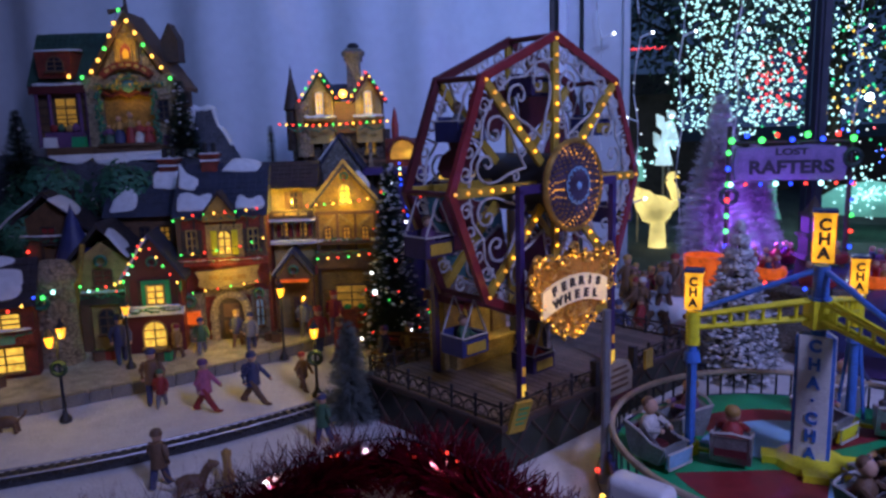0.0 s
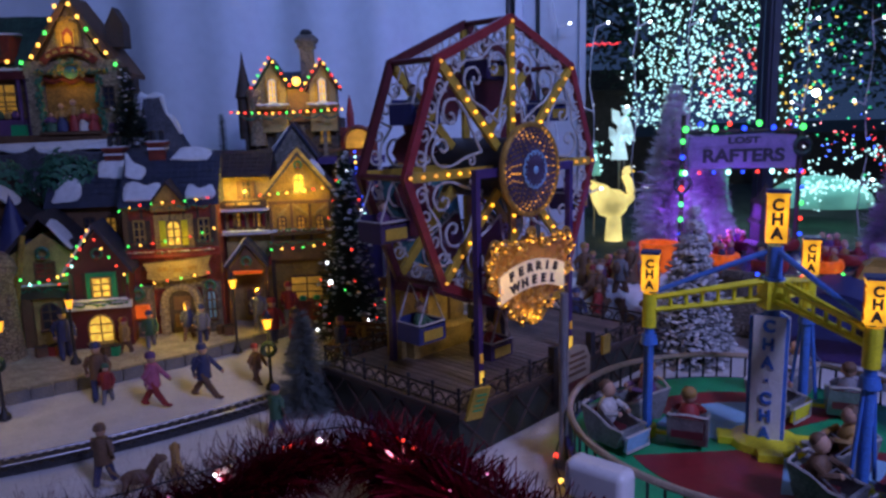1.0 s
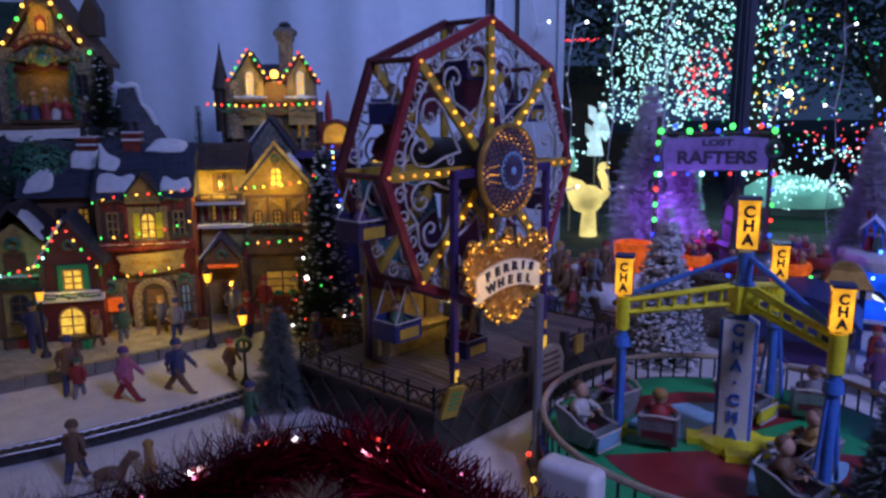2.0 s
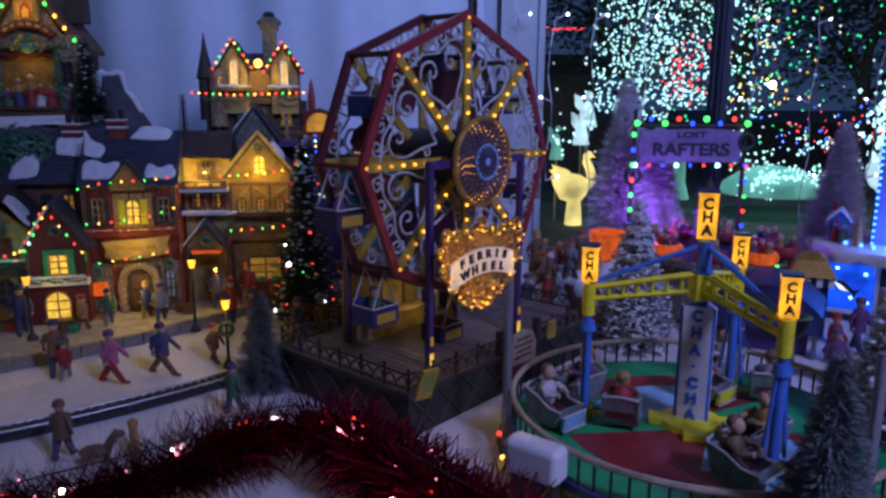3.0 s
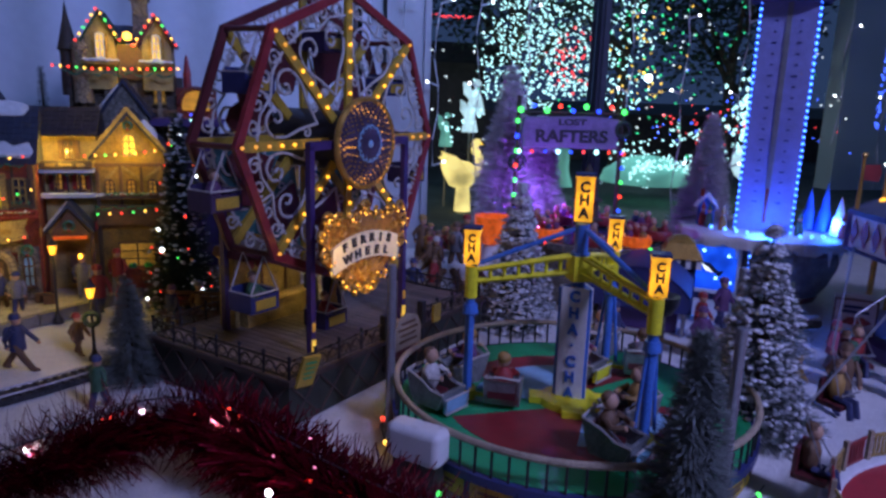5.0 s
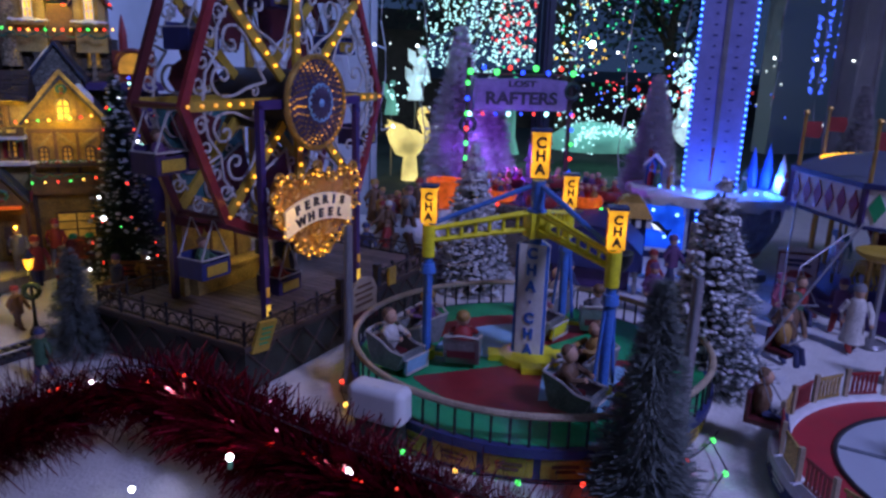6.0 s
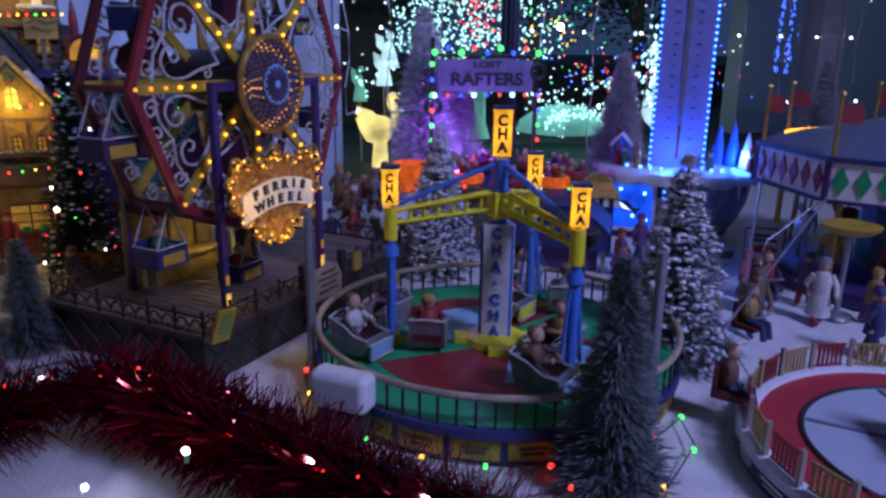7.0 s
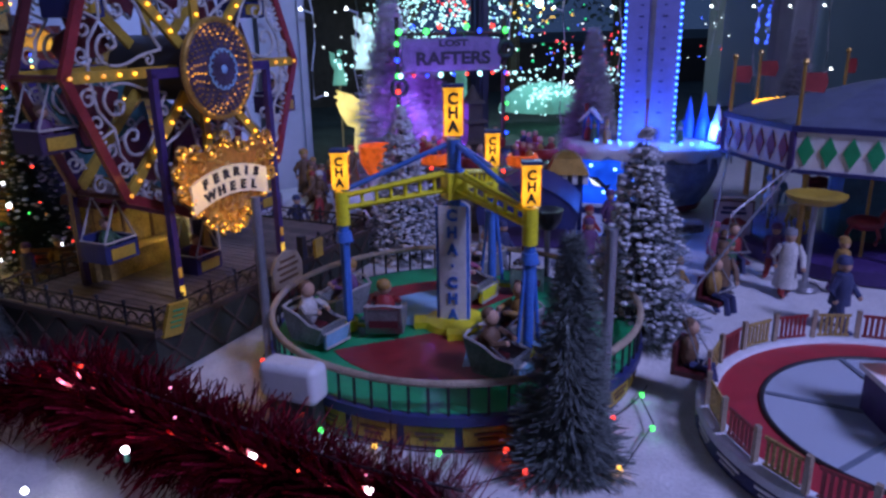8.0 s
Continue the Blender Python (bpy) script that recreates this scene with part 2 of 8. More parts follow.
def bulb(name, place, r, m, parent, n=6):
    """One small round bulb; alike bulbs share a mesh."""
    key = (m.name, r)
    if key not in BULBS:
        BULBS[key] = G().ball((0, 0, 0), r, n=n).mesh("bulb", m)
    ob = new(name, BULBS[key])
    ob.parent, ob.location = parent, place
    return ob


def light_string(pts, mats, label, r=0.0016, wire=0.0004, step=0.012, group="light strings"):
    """A thin cable along pts with bulbs set along it."""
    pts = [Vector(p) for p in pts]
    t = thing("light_string", label, "string lights", pose(*pts[0]), group)
    rel = [p - pts[0] for p in pts]
    part("cable", G().tube(rel, wire, 5), IRON, t)
    k, left = 0, 0.0
    for a, b in zip(rel, rel[1:]):
        d = (b - a).length
        s = left
        while s <= d:
            bulb("bulb", a.lerp(b, s / d) + Vector((0, -0.001, -0.0006)), r, mats[k % len(mats)], t)
            k += 1
            s += step
        left = s - d
    return t


LETTERS = {}


def letter_mesh(text, size, m, depth=0.0006):
    key = (text, size, m.name)
    if key not in LETTERS:
        cu = bpy.data.curves.new("letter", "FONT")
        cu.body, cu.size, cu.extrude, cu.align_x, cu.align_y = text, size, depth, "CENTER", "CENTER"
        cu.offset = size * (0.04 if len(text) > 3 else 0.05)
        ob = new("letter", cu)
        bpy.context.view_layer.update()
        me = bpy.data.meshes.new_from_object(ob.evaluated_get(bpy.context.evaluated_depsgraph_get()))
        me.materials.clear()
        me.materials.append(m)
        bpy.data.objects.remove(ob)
        LETTERS[key] = me
    return LETTERS[key]


def lettering(text, size, m, parent, place, rz=0.0, lean=0.0, stretch=1.0, depth=0.0006):
    """Raised writing on a surface that faces -y before the turn rz."""
    ob = new("lettering", letter_mesh(text, size, m, depth))
    ob.parent = parent
    ob.matrix_basis = pose(*place, 90, lean, rz) @ Matrix.Diagonal((stretch, 1, 1, 1))
    return ob


# ---- the room and the window ----
def slab(name, lo, hi, m, label, smooth=False):
    c = [(a + b) / 2 for a, b in zip(lo, hi)]
    g = G().box((0, 0, 0), [b - a for a, b in zip(lo, hi)])
    return solid(name, g, m, label, "structure", pose(*c), kind="structure", smooth=smooth)


slab("floor", (-2, -2.2, -0.8), (2.6, 1.45, -0.75), TIMBER, "brown timber floor of the room")
slab("ceiling", (-2, -2.2, 1.66), (2.6, 1.45, 1.72), PLASTER, "plain white ceiling of the room")
slab("wall_west", (-2.1, -2.2, -0.75), (-2.0, 1.45, 1.66), PLASTER, "plain pale plaster wall")
slab("wall_east", (2.6, -2.2, -0.75), (2.7, 1.45, 1.66), PLASTER, "plain pale plaster wall")
slab("wall_south", (-2, -2.3, -0.75), (2.6, -2.2, 1.66), PLASTER, "plain pale plaster wall at the back of the room")
slab("wall_north", (-2, 1.5, -0.75), (0.25, 1.58, 1.66), PLASTER, "plain pale plaster wall behind the curtain")
slab("wall_north_sill", (0.25, 1.44, -0.75), (2.6, 1.54, -0.14), PLASTER, "plain plaster wall under the window")

win = thing("window_1", "wide window with grey frame looking onto the lit garden", "window", pose(0, 1.44, 0), kind="structure")
for x, w in ((0.315, 0.085), (1.585, 0.07), (2.56, 0.07)):
    part("window_frame", G().box((x, 0, 0.76), (w, 0.07, 1.8)).box((x + w / 2 - 0.008, -0.04, 0.76), (0.012, 0.012, 1.8)), FRAME_GREY, win, smooth=False)
# the mullion is set much darker than the rest of the window
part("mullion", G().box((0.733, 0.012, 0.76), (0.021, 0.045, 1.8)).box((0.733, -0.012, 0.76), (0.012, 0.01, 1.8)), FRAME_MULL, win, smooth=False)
part("window_seal", G().box((0.235, -0.01, 0.76), (0.024, 0.03, 1.8)), FRAME_DARK, win, smooth=False)
part("window_sill", G().box((1.4, -0.02, -0.125), (2.3, 0.12, 0.03)), FRAME_GREY, win, smooth=False)
glass = bpy.data.materials.new("clear_glass")
glass.use_nodes = True
gb = glass.node_tree.nodes["Principled BSDF"]
gb.inputs["Transmission Weight"].default_value, gb.inputs["Roughness"].default_value, gb.inputs["IOR"].default_value = 1.0, 0.0, 1.1
for x0, x1 in ((0.36, 0.7215), (0.7445, 1.55), (1.62, 2.525)):
    p = part("pane", G().box(((x0 + x1) / 2, 0.01, 0.76), (x1 - x0, 0.004, 1.74)), glass, win, smooth=False)
    p.visible_shadow = False


def curtain(name, x0, x1, y, label, folds, amp, seed):
    rnd = random.Random(seed)
    n, rows = int((x1 - x0) / 0.006), 8
    ph = [rnd.uniform(0, 6.28) for _ in range(4)]
    v, f = [], []
    for j in range(rows + 1):
        z = -0.4 + 2.06 * j / rows
        for i in range(n + 1):
            s = i / n
            d = amp * (math.sin(folds * 6.28 * s + ph[0] + 0.3 * math.sin(2.1 * z + ph[1])) + 0.5 * math.sin(folds * 2.37 * 6.28 * s + ph[2]) + 0.3 * math.sin(folds * 0.6 * 6.28 * s + ph[3]))
            v.append((x0 + (x1 - x0) * s, y + d, z))
    f = [(j * (n + 1) + i, j * (n + 1) + i + 1, (j + 1) * (n + 1) + i + 1, (j + 1) * (n + 1) + i) for j in range(rows) for i in range(n)]
    k = len(v)
    v += [(a, b + 0.003, c) for a, b, c in v]
    f += [tuple(k + q for q in reversed(p)) for p in f]
    return solid(name, G().put(v, f), CURTAIN, label, "curtain")


curtain("curtain", -1.9, 0.21, 1.40, "long white curtain hanging in soft folds behind the village", 6.3, 0.021, 3)
curtain("curtain", 0.225, 0.262, 1.405, "gathered edge of a white curtain beside the window", 1.2, 0.006, 5)

# ---- the table with its snow ----
slab("table", (-1.2, -0.35, -0.05), (1.9, 1.34, -0.022), TIMBER, "wide brown wooden display table")
for x, y in ((-1.1, -0.25), (1.8, -0.25), (-1.1, 1.25), (1.8, 1.25)):
    slab("table_leg", (x - 0.03, y - 0.03, -0.75), (x + 0.03, y + 0.03, -0.05), TIMBER, "square wooden leg of the display table")


def snow_height(x, y):
    p = Vector((x, y, 0))
    return 0.0022 * noise.noise(p * 14) + 0.0012 * noise.noise(p * 55) + 0.0006 * noise.noise(p * 160)


nx, ny = 300, 170
vv = [(-1.15 + 3.0 * i / nx, -0.3 + 1.62 * j / ny, snow_height(-1.15 + 3.0 * i / nx, -0.3 + 1.62 * j / ny) - 0.0015) for j in range(ny + 1) for i in range(nx + 1)]
ff = [(j * (nx + 1) + i, j * (nx + 1) + i + 1, (j + 1) * (nx + 1) + i + 1, (j + 1) * (nx + 1) + i) for j in range(ny) for i in range(nx)]
g = G().put(vv, ff)
g.box((0.35, 0.51, -0.0135), (3.0, 1.62, 0.016))
solid("ground", g, SNOW, "white cotton snow sheet spread over the table", "snow", kind="structure")

# ---- the ferris wheel ----
FW = thing("ferris_wheel", "miniature ferris wheel with red rims, pale scrollwork and amber bulbs", "ferris wheel", pose(0.05, 0.61, 0, 0, 0, 42.5))
UX, VY, DZ = 0.335, 0.195, 0.042
base = part("base", G().box((UX / 2, VY / 2, DZ / 2 - 0.001), (UX, VY, DZ - 0.002)), BROWNGREEN, FW, "dark mossy panelled base", smooth=False)
for k in range(9):  # lattice on the near sides
    x = UX * (k + 0.5) / 9
    part("brace", G().cyl((x - 0.017, -0.001, 0.003), (x + 0.017, -0.001, DZ - 0.004), 0.0014, n=5).cyl((x + 0.017, -0.001, 0.003), (x - 0.017, -0.001, DZ - 0.004), 0.0014, n=5), TIMBER_DARK, base)
for k in range(5):
    y = VY * (k + 0.5) / 5
    part("brace", G().cyl((-0.001, y - 0.017, 0.003), (-0.001, y + 0.017, DZ - 0.004), 0.0014, n=5).cyl((-0.001, y + 0.017, 0.003), (-0.001, y - 0.017, DZ - 0.004), 0.0014, n=5), TIMBER_DARK, base)
part("edge_board", G().box((UX / 2, -0.0015, DZ), (UX + 0.006, 0.003, 0.005)).box((UX / 2, VY + 0.0015, DZ), (UX + 0.006, 0.003, 0.005)).box((-0.0015, VY / 2, DZ), (0.003, VY, 0.005)).box((UX + 0.0015, VY / 2, DZ), (0.003, VY, 0.005)), TIMBER_DARK, FW, smooth=False)
plank = G().box((0, 0, 0), (0.0088, VY - 0.002, 0.003)).mesh("plank", DECK, False)
for k in range(35):
    ob = new("plank", plank)
    ob.parent, ob.location = base, (0.005 + (UX - 0.01) * k / 34, VY / 2, DZ)
RT = DZ + 0.018  # top of the railing


def railing(a, b, n):
    a, b = Vector(a), Vector(b)
    g = G().tube([a + Vector((0, 0, RT)), b + Vector((0, 0, RT))], 0.0013).tube([a + Vector((0, 0, DZ + 0.004)), b + Vector((0, 0, DZ + 0.004))], 0.0009)
    d = (b - a) / n
    for k in range(n):
        p = a + d * k
        g.tube([p + d * (0.5 - 0.5 * math.cos(t)) + Vector((0, 0, DZ + 0.004 + 0.011 * math.sin(t))) for t in (math.pi * i / 8 for i in range(9))], 0.0007, 5)
        g.tube([p + d * (0.5 + 0.3 * math.cos(t)) + Vector((0, 0, DZ + 0.010 + 0.004 * math.sin(t))) for t in (2 * math.pi * i / 8 for i in range(8))], 0.0006, 4, True)
    r = part("railing", g, RAILIRON, FW, "dark wrought-metal railing")
    for k in range(0, n + 1, 2):
        p = a + d * k
        part("post", G().cyl((p.x, p.y, DZ), (p.x, p.y, RT + 0.003), 0.0016, 0.0013, 6).ball((p.x, p.y, RT + 0.004), 0.002, n=6), IRON, r)


railing((0.003, 0.003, 0), (0.135, 0.003, 0), 8)
railing((0.205, 0.003, 0), (UX - 0.003, 0.003, 0), 8)
railing((0.003, 0.003, 0), (0.003, VY - 0.003, 0), 12)
railing((0.003, VY - 0.003, 0), (0.1, VY - 0.003, 0), 6)
railing((UX - 0.003, 0.003, 0), (UX - 0.003, VY - 0.003, 0), 12)
# boards on the railing
part("notice_board", G().box((0, 0, 0), (0.021, 0.003, 0.030), pose(0.017, -0.006, 0.05, 14, 8, 0)), YELLOW_DULL, FW, "small yellow notice board")
bars = G()
for k in range(4):
    bars.box((0, -0.002, 0.009 - 0.005 * k), (0.013 - 0.002 * (k % 2), 0.0006, 0.0016), pose(0.017, -0.006, 0.05, 14, 8, 0))
part("notice_print", bars, GREEN, FW, smooth=False)
part("gate_sign", G().prism([(-0.024, 0), (0.024, 0), (0.024, 0.02), (0.017, 0.032), (0, 0.037), (-0.017, 0.032), (-0.024, 0.02)], -0.003, 0, pose(0.17, -0.002, 0.028)), TAN, FW, "pale arched entrance sign", smooth=False)
part("gate_sign_base", G().box((0.17, -0.004, 0.022), (0.05, 0.004, 0.012)), RED_DARK, FW, smooth=False)
gp = G()
for k, w in enumerate((0.024, 0.033, 0.027, 0.03)):
    gp.box((0.17, -0.0056, 0.0555 - 0.0065 * k), (w, 0.0008, 0.0028))
part("sign_print", gp, TIMBER, FW, smooth=False)
part("gate_post", G().box((0.137, 0.001, 0.04), (0.007, 0.007, 0.06)), IRON, FW)
part("gate_post", G().box((0.203, 0.001, 0.04), (0.007, 0.007, 0.06)), IRON, FW)
part("notice_board", G().box((0.225, -0.004, 0.052), (0.014, 0.003, 0.02)), YELLOW_DULL, FW, "small yellow notice board")

# wheel: hub on the axis (HU, HZ), rings at Y0 and Y1
HU, HZ, WR, Y0, Y1 = 0.138, 0.243, 0.143, 0.052, 0.112


def rim_point(k, r, y):
    t = radians(90 - 45 * k)
    return Vector((HU + r * math.cos(t), y, HZ + r * math.sin(t)))


wheel = part("wheel", G().cyl((HU, 0.028, HZ), (HU, 0.142, HZ), 0.012, n=16).cyl((HU, 0.038, HZ), (HU, 0.135, HZ), 0.030, n=24), IRON, FW, "turning wheel with dark hub drum")
part("hub_collar", G().cyl((HU, 0.033, HZ), (HU, 0.0375, HZ), 0.036, n=24), GREEN, wheel, "green collar")
# back rim and cross bars take darker red, their shade put into the colour
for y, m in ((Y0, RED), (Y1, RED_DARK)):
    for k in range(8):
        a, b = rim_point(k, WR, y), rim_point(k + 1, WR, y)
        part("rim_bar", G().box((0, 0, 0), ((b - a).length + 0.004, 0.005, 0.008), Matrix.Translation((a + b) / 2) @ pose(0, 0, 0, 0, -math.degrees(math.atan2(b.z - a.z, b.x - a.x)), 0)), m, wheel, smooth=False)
        c, d = rim_point(k, 0.03, y), rim_point(k, WR, y)
        sp = part("spoke", G().box((0, 0, 0), ((d - c).length, 0.004, 0.009), Matrix.Translation((c + d) / 2) @ pose(0, 0, 0, 0, -math.degrees(math.atan2(d.z - c.z, d.x - c.x)), 0)), YELLOW_DULL, wheel, smooth=False)
        if y == Y0:
            for i in range(7):
                q = rim_point(k, 0.047 + 0.0155 * i, y - 0.0034)
                bulb("bulb", q, 0.0018, G_AMBER if i < 4 else G_DIM, sp, 8)
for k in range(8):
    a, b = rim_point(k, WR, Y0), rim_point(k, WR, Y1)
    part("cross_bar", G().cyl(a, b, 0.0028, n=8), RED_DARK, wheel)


def spiral(cx, cz, r, a0, turns, y, sgn=1, n=26):
    return [Vector((cx + r * (1 - 0.8 * i / n) * math.cos(a0 + sgn * turns * 6.283 * i / n), y, cz + r * (1 - 0.8 * i / n) * math.sin(a0 + sgn * turns * 6.283 * i / n))) for i in range(n + 1)]


def scroll(y):
    """Heart-shaped scrollwork for one sector that points up along +z from the hub."""
    g = G()
    for s in (-1, 1):
        pts = [Vector((0, y, 0.048)), Vector((s * 0.012, y, 0.066)), Vector((s * 0.026, y, 0.082)), Vector((s * 0.031, y, 0.098)), Vector((s * 0.024, y, 0.109)), Vector((s * 0.012, y, 0.108)), Vector((s * 0.008, y, 0.099)), Vector((s * 0.013, y, 0.093)), Vector((s * 0.018, y, 0.097)), Vector((s * 0.016, y, 0.101))]
        g.tube(smooth_line(pts), 0.0014, 6)
        g.tube(spiral(s * 0.032, 0.121, 0.0085, -1.57, 1.3, y, s), 0.0013, 6)
        g.tube(spiral(s * 0.012, 0.124, 0.008, 3.14 if s > 0 else 0, 1.3, y, -s), 0.0013, 6)
        g.tube(spiral(s * 0.013, 0.058, 0.006, 1.57, 1.2, y, s), 0.0012, 6)
    g.tube([Vector((-0.046, y, 0.112)), Vector((-0.02, y, 0.118)), Vector((0, y, 0.112)), Vector((0.02, y, 0.118)), Vector((0.046, y, 0.112))], 0.0013, 6)
    g.tube([Vector((0, y, 0.112)), Vector((0, y, 0.136))], 0.0012, 6)
    return g


def smooth_line(p, n=5):
    out = []
    for i in range(len(p) - 1):
        a, b, c, d = p[max(0, i - 1)], p[i], p[i + 1], p[min(len(p) - 1, i + 2)]
        for k in range(n):
            t = k / n
            out.append(0.5 * (2 * b + (c - a) * t + (2 * a - 5 * b + 4 * c - d) * t * t + (3 * b - a - 3 * c + d) * t ** 3))
    return out + [p[-1]]


scroll_mesh = scroll(0).mesh("scrollwork", FILIGREE)
heart = G().prism([(0, 0.05), (0.014, 0.066), (0.026, 0.084), (0.029, 0.096), (0.023, 0.106), (0.01, 0.105), (0, 0.097), (-0.01, 0.105), (-0.023, 0.106), (-0.029, 0.096), (-0.026, 0.084), (-0.014, 0.066)], -0.0008, 0.0008).mesh("heart_panel", RED_DARK, False)
web = G().prism([(0, 0.032), (0.046, 0.104), (0.036, 0.112), (0.0, 0.112), (-0.036, 0.112), (-0.046, 0.104)], -0.0006, 0.0006).mesh("web_panel", TEAL, False)
for y in (Y0, Y1):
    for k in range(8):
        m = pose(HU, y, HZ, 0, 45 * k + 22.5, 0)
        part("scrollwork", scroll_mesh, None, wheel, "pale scrolled filigree", m=m)
        if y == Y1:
            part("heart_panel", heart, None, wheel, m=m @ pose(0, -0.004, 0))
            if k in (2, 3, 4, 5):
                part("web_panel", web, None, wheel, m=m @ pose(0, 0.003, 0))
# medallion in front of the hub
med = part("medallion", G().lathe([(0.0001, 0.006), (0.012, 0.007), (0.02, 0.004), (0.034, 0.003), (0.041, 0.001), (0.043, -0.002), (0.041, -0.006), (0.0001, -0.006)], n=40), mat("bronze_violet_disc", (0.1, 0.07, 0.12), 0.4, 0.5, metal=0.3), FW, "round ornate medallion ringed with amber bulbs", m=pose(HU - 0.008, 0.022, HZ, 90))
part("medallion_rim", G().tube([(0.0425 * math.cos(t), 0.0425 * math.sin(t), 0) for t in (6.2832 * i / 40 for i in range(40))], 0.003, 8, True), GOLD, med)
star = G()
for k in range(8):
    t = 6.2832 * k / 8
    m = pose(0, 0, 0, 0, 0, 45 * k)
    star.tube([m @ Vector((p.x, p.z, 0.0055)) for p in spiral(0.014, 0.003, 0.005, 3.6, 1.2, 0, 1, 14)], 0.0008, 5)
    star.tube([m @ Vector((p.x, p.z, 0.0055)) for p in spiral(0.014, -0.003, 0.005, -3.6, 1.2, 0, -1, 14)], 0.0008, 5)
star.ball((0, 0, 0.006), 0.004, (1, 1, 0.5), 10)
part("flower", star, SKYBLUE, med)
for r, n in ((0.0412, 42), (0.0378, 38), (0.0342, 34), (0.0305, 28), (0.0265, 22), (0.022, 16)):
    for k in range(n):
        t = 6.2832 * (k + 0.3 * (n % 3)) / n
        bulb("bulb", (r * math.cos(t), r * math.sin(t), 0.0045 if r < 0.038 else 0.003), 0.00105, (G_DIM, GOLD, G_GLINT, GOLD, GOLD, G_GLINT, GOLD)[(k * 5 + n) % 7], med)
# legs
for u, y in ((0.060, 0.030), (0.205, 0.030), (0.060, 0.15), (0.205, 0.15)):
    leg = part("leg", G().box((u, y, (DZ + HZ) / 2), (0.006, 0.006, HZ - DZ)), PURPLE, FW, "slim violet support post", smooth=False)
    if y < 0.1:
        part("light_strip", G().box((u, y - 0.0035, DZ + 0.010), (0.005, 0.001, 0.015)), L_WIN, leg, smooth=False)
        part("light_strip", G().box((u, y - 0.0035, DZ + 0.030), (0.0035, 0.001, 0.009)), L_WIN_SOFT, leg, smooth=False)
for y in (0.030, 0.15):
    part("axle_beam", G().box((0.1325, y, HZ), (0.151, 0.006, 0.008)), PURPLE, FW, smooth=False)
# the name board: a shield of gilt scrolls with a cream ribbon
SH = (0.118, 0.016, 0.143)
shield = part("name_board", G().prism([(-0.062, 0.02), (-0.056, -0.008), (-0.03, -0.028), (0, -0.043), (0.03, -0.028), (0.056, -0.008), (0.062, 0.02), (0.055, 0.034), (0.02, 0.031), (0, 0.04), (-0.02, 0.031), (-0.055, 0.034)], -0.003, 0.003), mat("bronze_paint", (0.42, 0.2, 0.04), 0.35, 0.5, 110, metal=0.5), FW, "gilt scrolled shield with amber bulbs", m=pose(*SH, 0, 0, 0))
rnd = random.Random(4)
edge = [(-0.062, 0.02), (-0.058, 0.0), (-0.045, -0.018), (-0.028, -0.03), (-0.012, -0.039), (0, -0.043), (0.012, -0.039), (0.028, -0.03), (0.045, -0.018), (0.058, 0.0), (0.062, 0.02), (0.055, 0.034), (0.038, 0.034), (0.02, 0.031), (0, 0.04), (-0.02, 0.031), (-0.038, 0.034), (-0.055, 0.034)]
for k, (x, z) in enumerate(edge):
    part("gilt_scroll", G().tube([Vector((x + p.x, -0.004, z + p.z)) for p in spiral(0, 0, 0.0075, k * 1.1, 1.2, 0, 1 if k % 2 else -1, 16)], 0.0019, 6), GOLD, shield)
for k in range(44):
    x, z = rnd.uniform(-0.05, 0.05), rnd.uniform(-0.032, 0.034)
    if abs(x) * 0.62 - 0.042 > z + 0.006 - 0.012 * (abs(x) > 0.04) or z > 0.03:
        continue
    part("gilt_scroll", G().tube([Vector((x + p.x, -0.0034, z + p.z)) for p in spiral(0, 0, rnd.uniform(0.005, 0.009), rnd.uniform(0, 6.28), 1.1, 0, rnd.choice((-1, 1)), 14)], 0.0013, 5), GOLD, shield)
for k in range(130):
    f = k / 130 * len(edge)
    a, b = edge[int(f)], edge[(int(f) + 1) % len(edge)]
    t = f - int(f)
    bulb("bulb", (a[0] + (b[0] - a[0]) * t + rnd.uniform(-0.006, 0.006), -0.0068 + rnd.uniform(-0.001, 0.002), a[1] + (b[1] - a[1]) * t + rnd.uniform(-0.006, 0.005)), 0.00095, (G_DIM, G_GLINT, G_AMBER, GOLD, G_DIM, GOLD, G_WARM)[k % 7], shield)
ribbon = []
for k in range(13):
    x = -0.05 + 0.1 * k / 12
    ribbon.append((x, 0.016 - 7.0 * x * x * 0.6))
poly = [(x, z - 0.026) for x, z in ribbon] + [(x, z) for x, z in reversed(ribbon)]
part("ribbon", G().prism(poly, -0.0065, -0.0035), mat("cream_ribbon", (0.82, 0.76, 0.56), 0.5, 0.12), shield, "cream ribbon", smooth=False)
for text, zz, size in (("FERRIS", 0.0092, 0.0112), ("WHEEL", -0.0034, 0.0112)):
    w = 0.0135 if text == "FERRIS" else 0.0145
    for k, ch in enumerate(text):
        x = (k - (len(text) - 1) / 2) * w
        z = zz - 4.2 * x * x
        lettering(ch, size, IRON, shield, (x, -0.0071, z), 0, math.degrees(math.atan(8.4 * x)), 1.15)
for u, v, z, power in ((0.118, 0.0, 0.106, 0.022), (0.072, -0.016, 0.15, 0.034), (0.164, -0.016, 0.15, 0.034)):
    lamp("sign_bulb_light", "POINT", tuple(FW.matrix_basis @ Vector((u, v, z))), power, (1.0, 0.55, 0.12), 0.001)
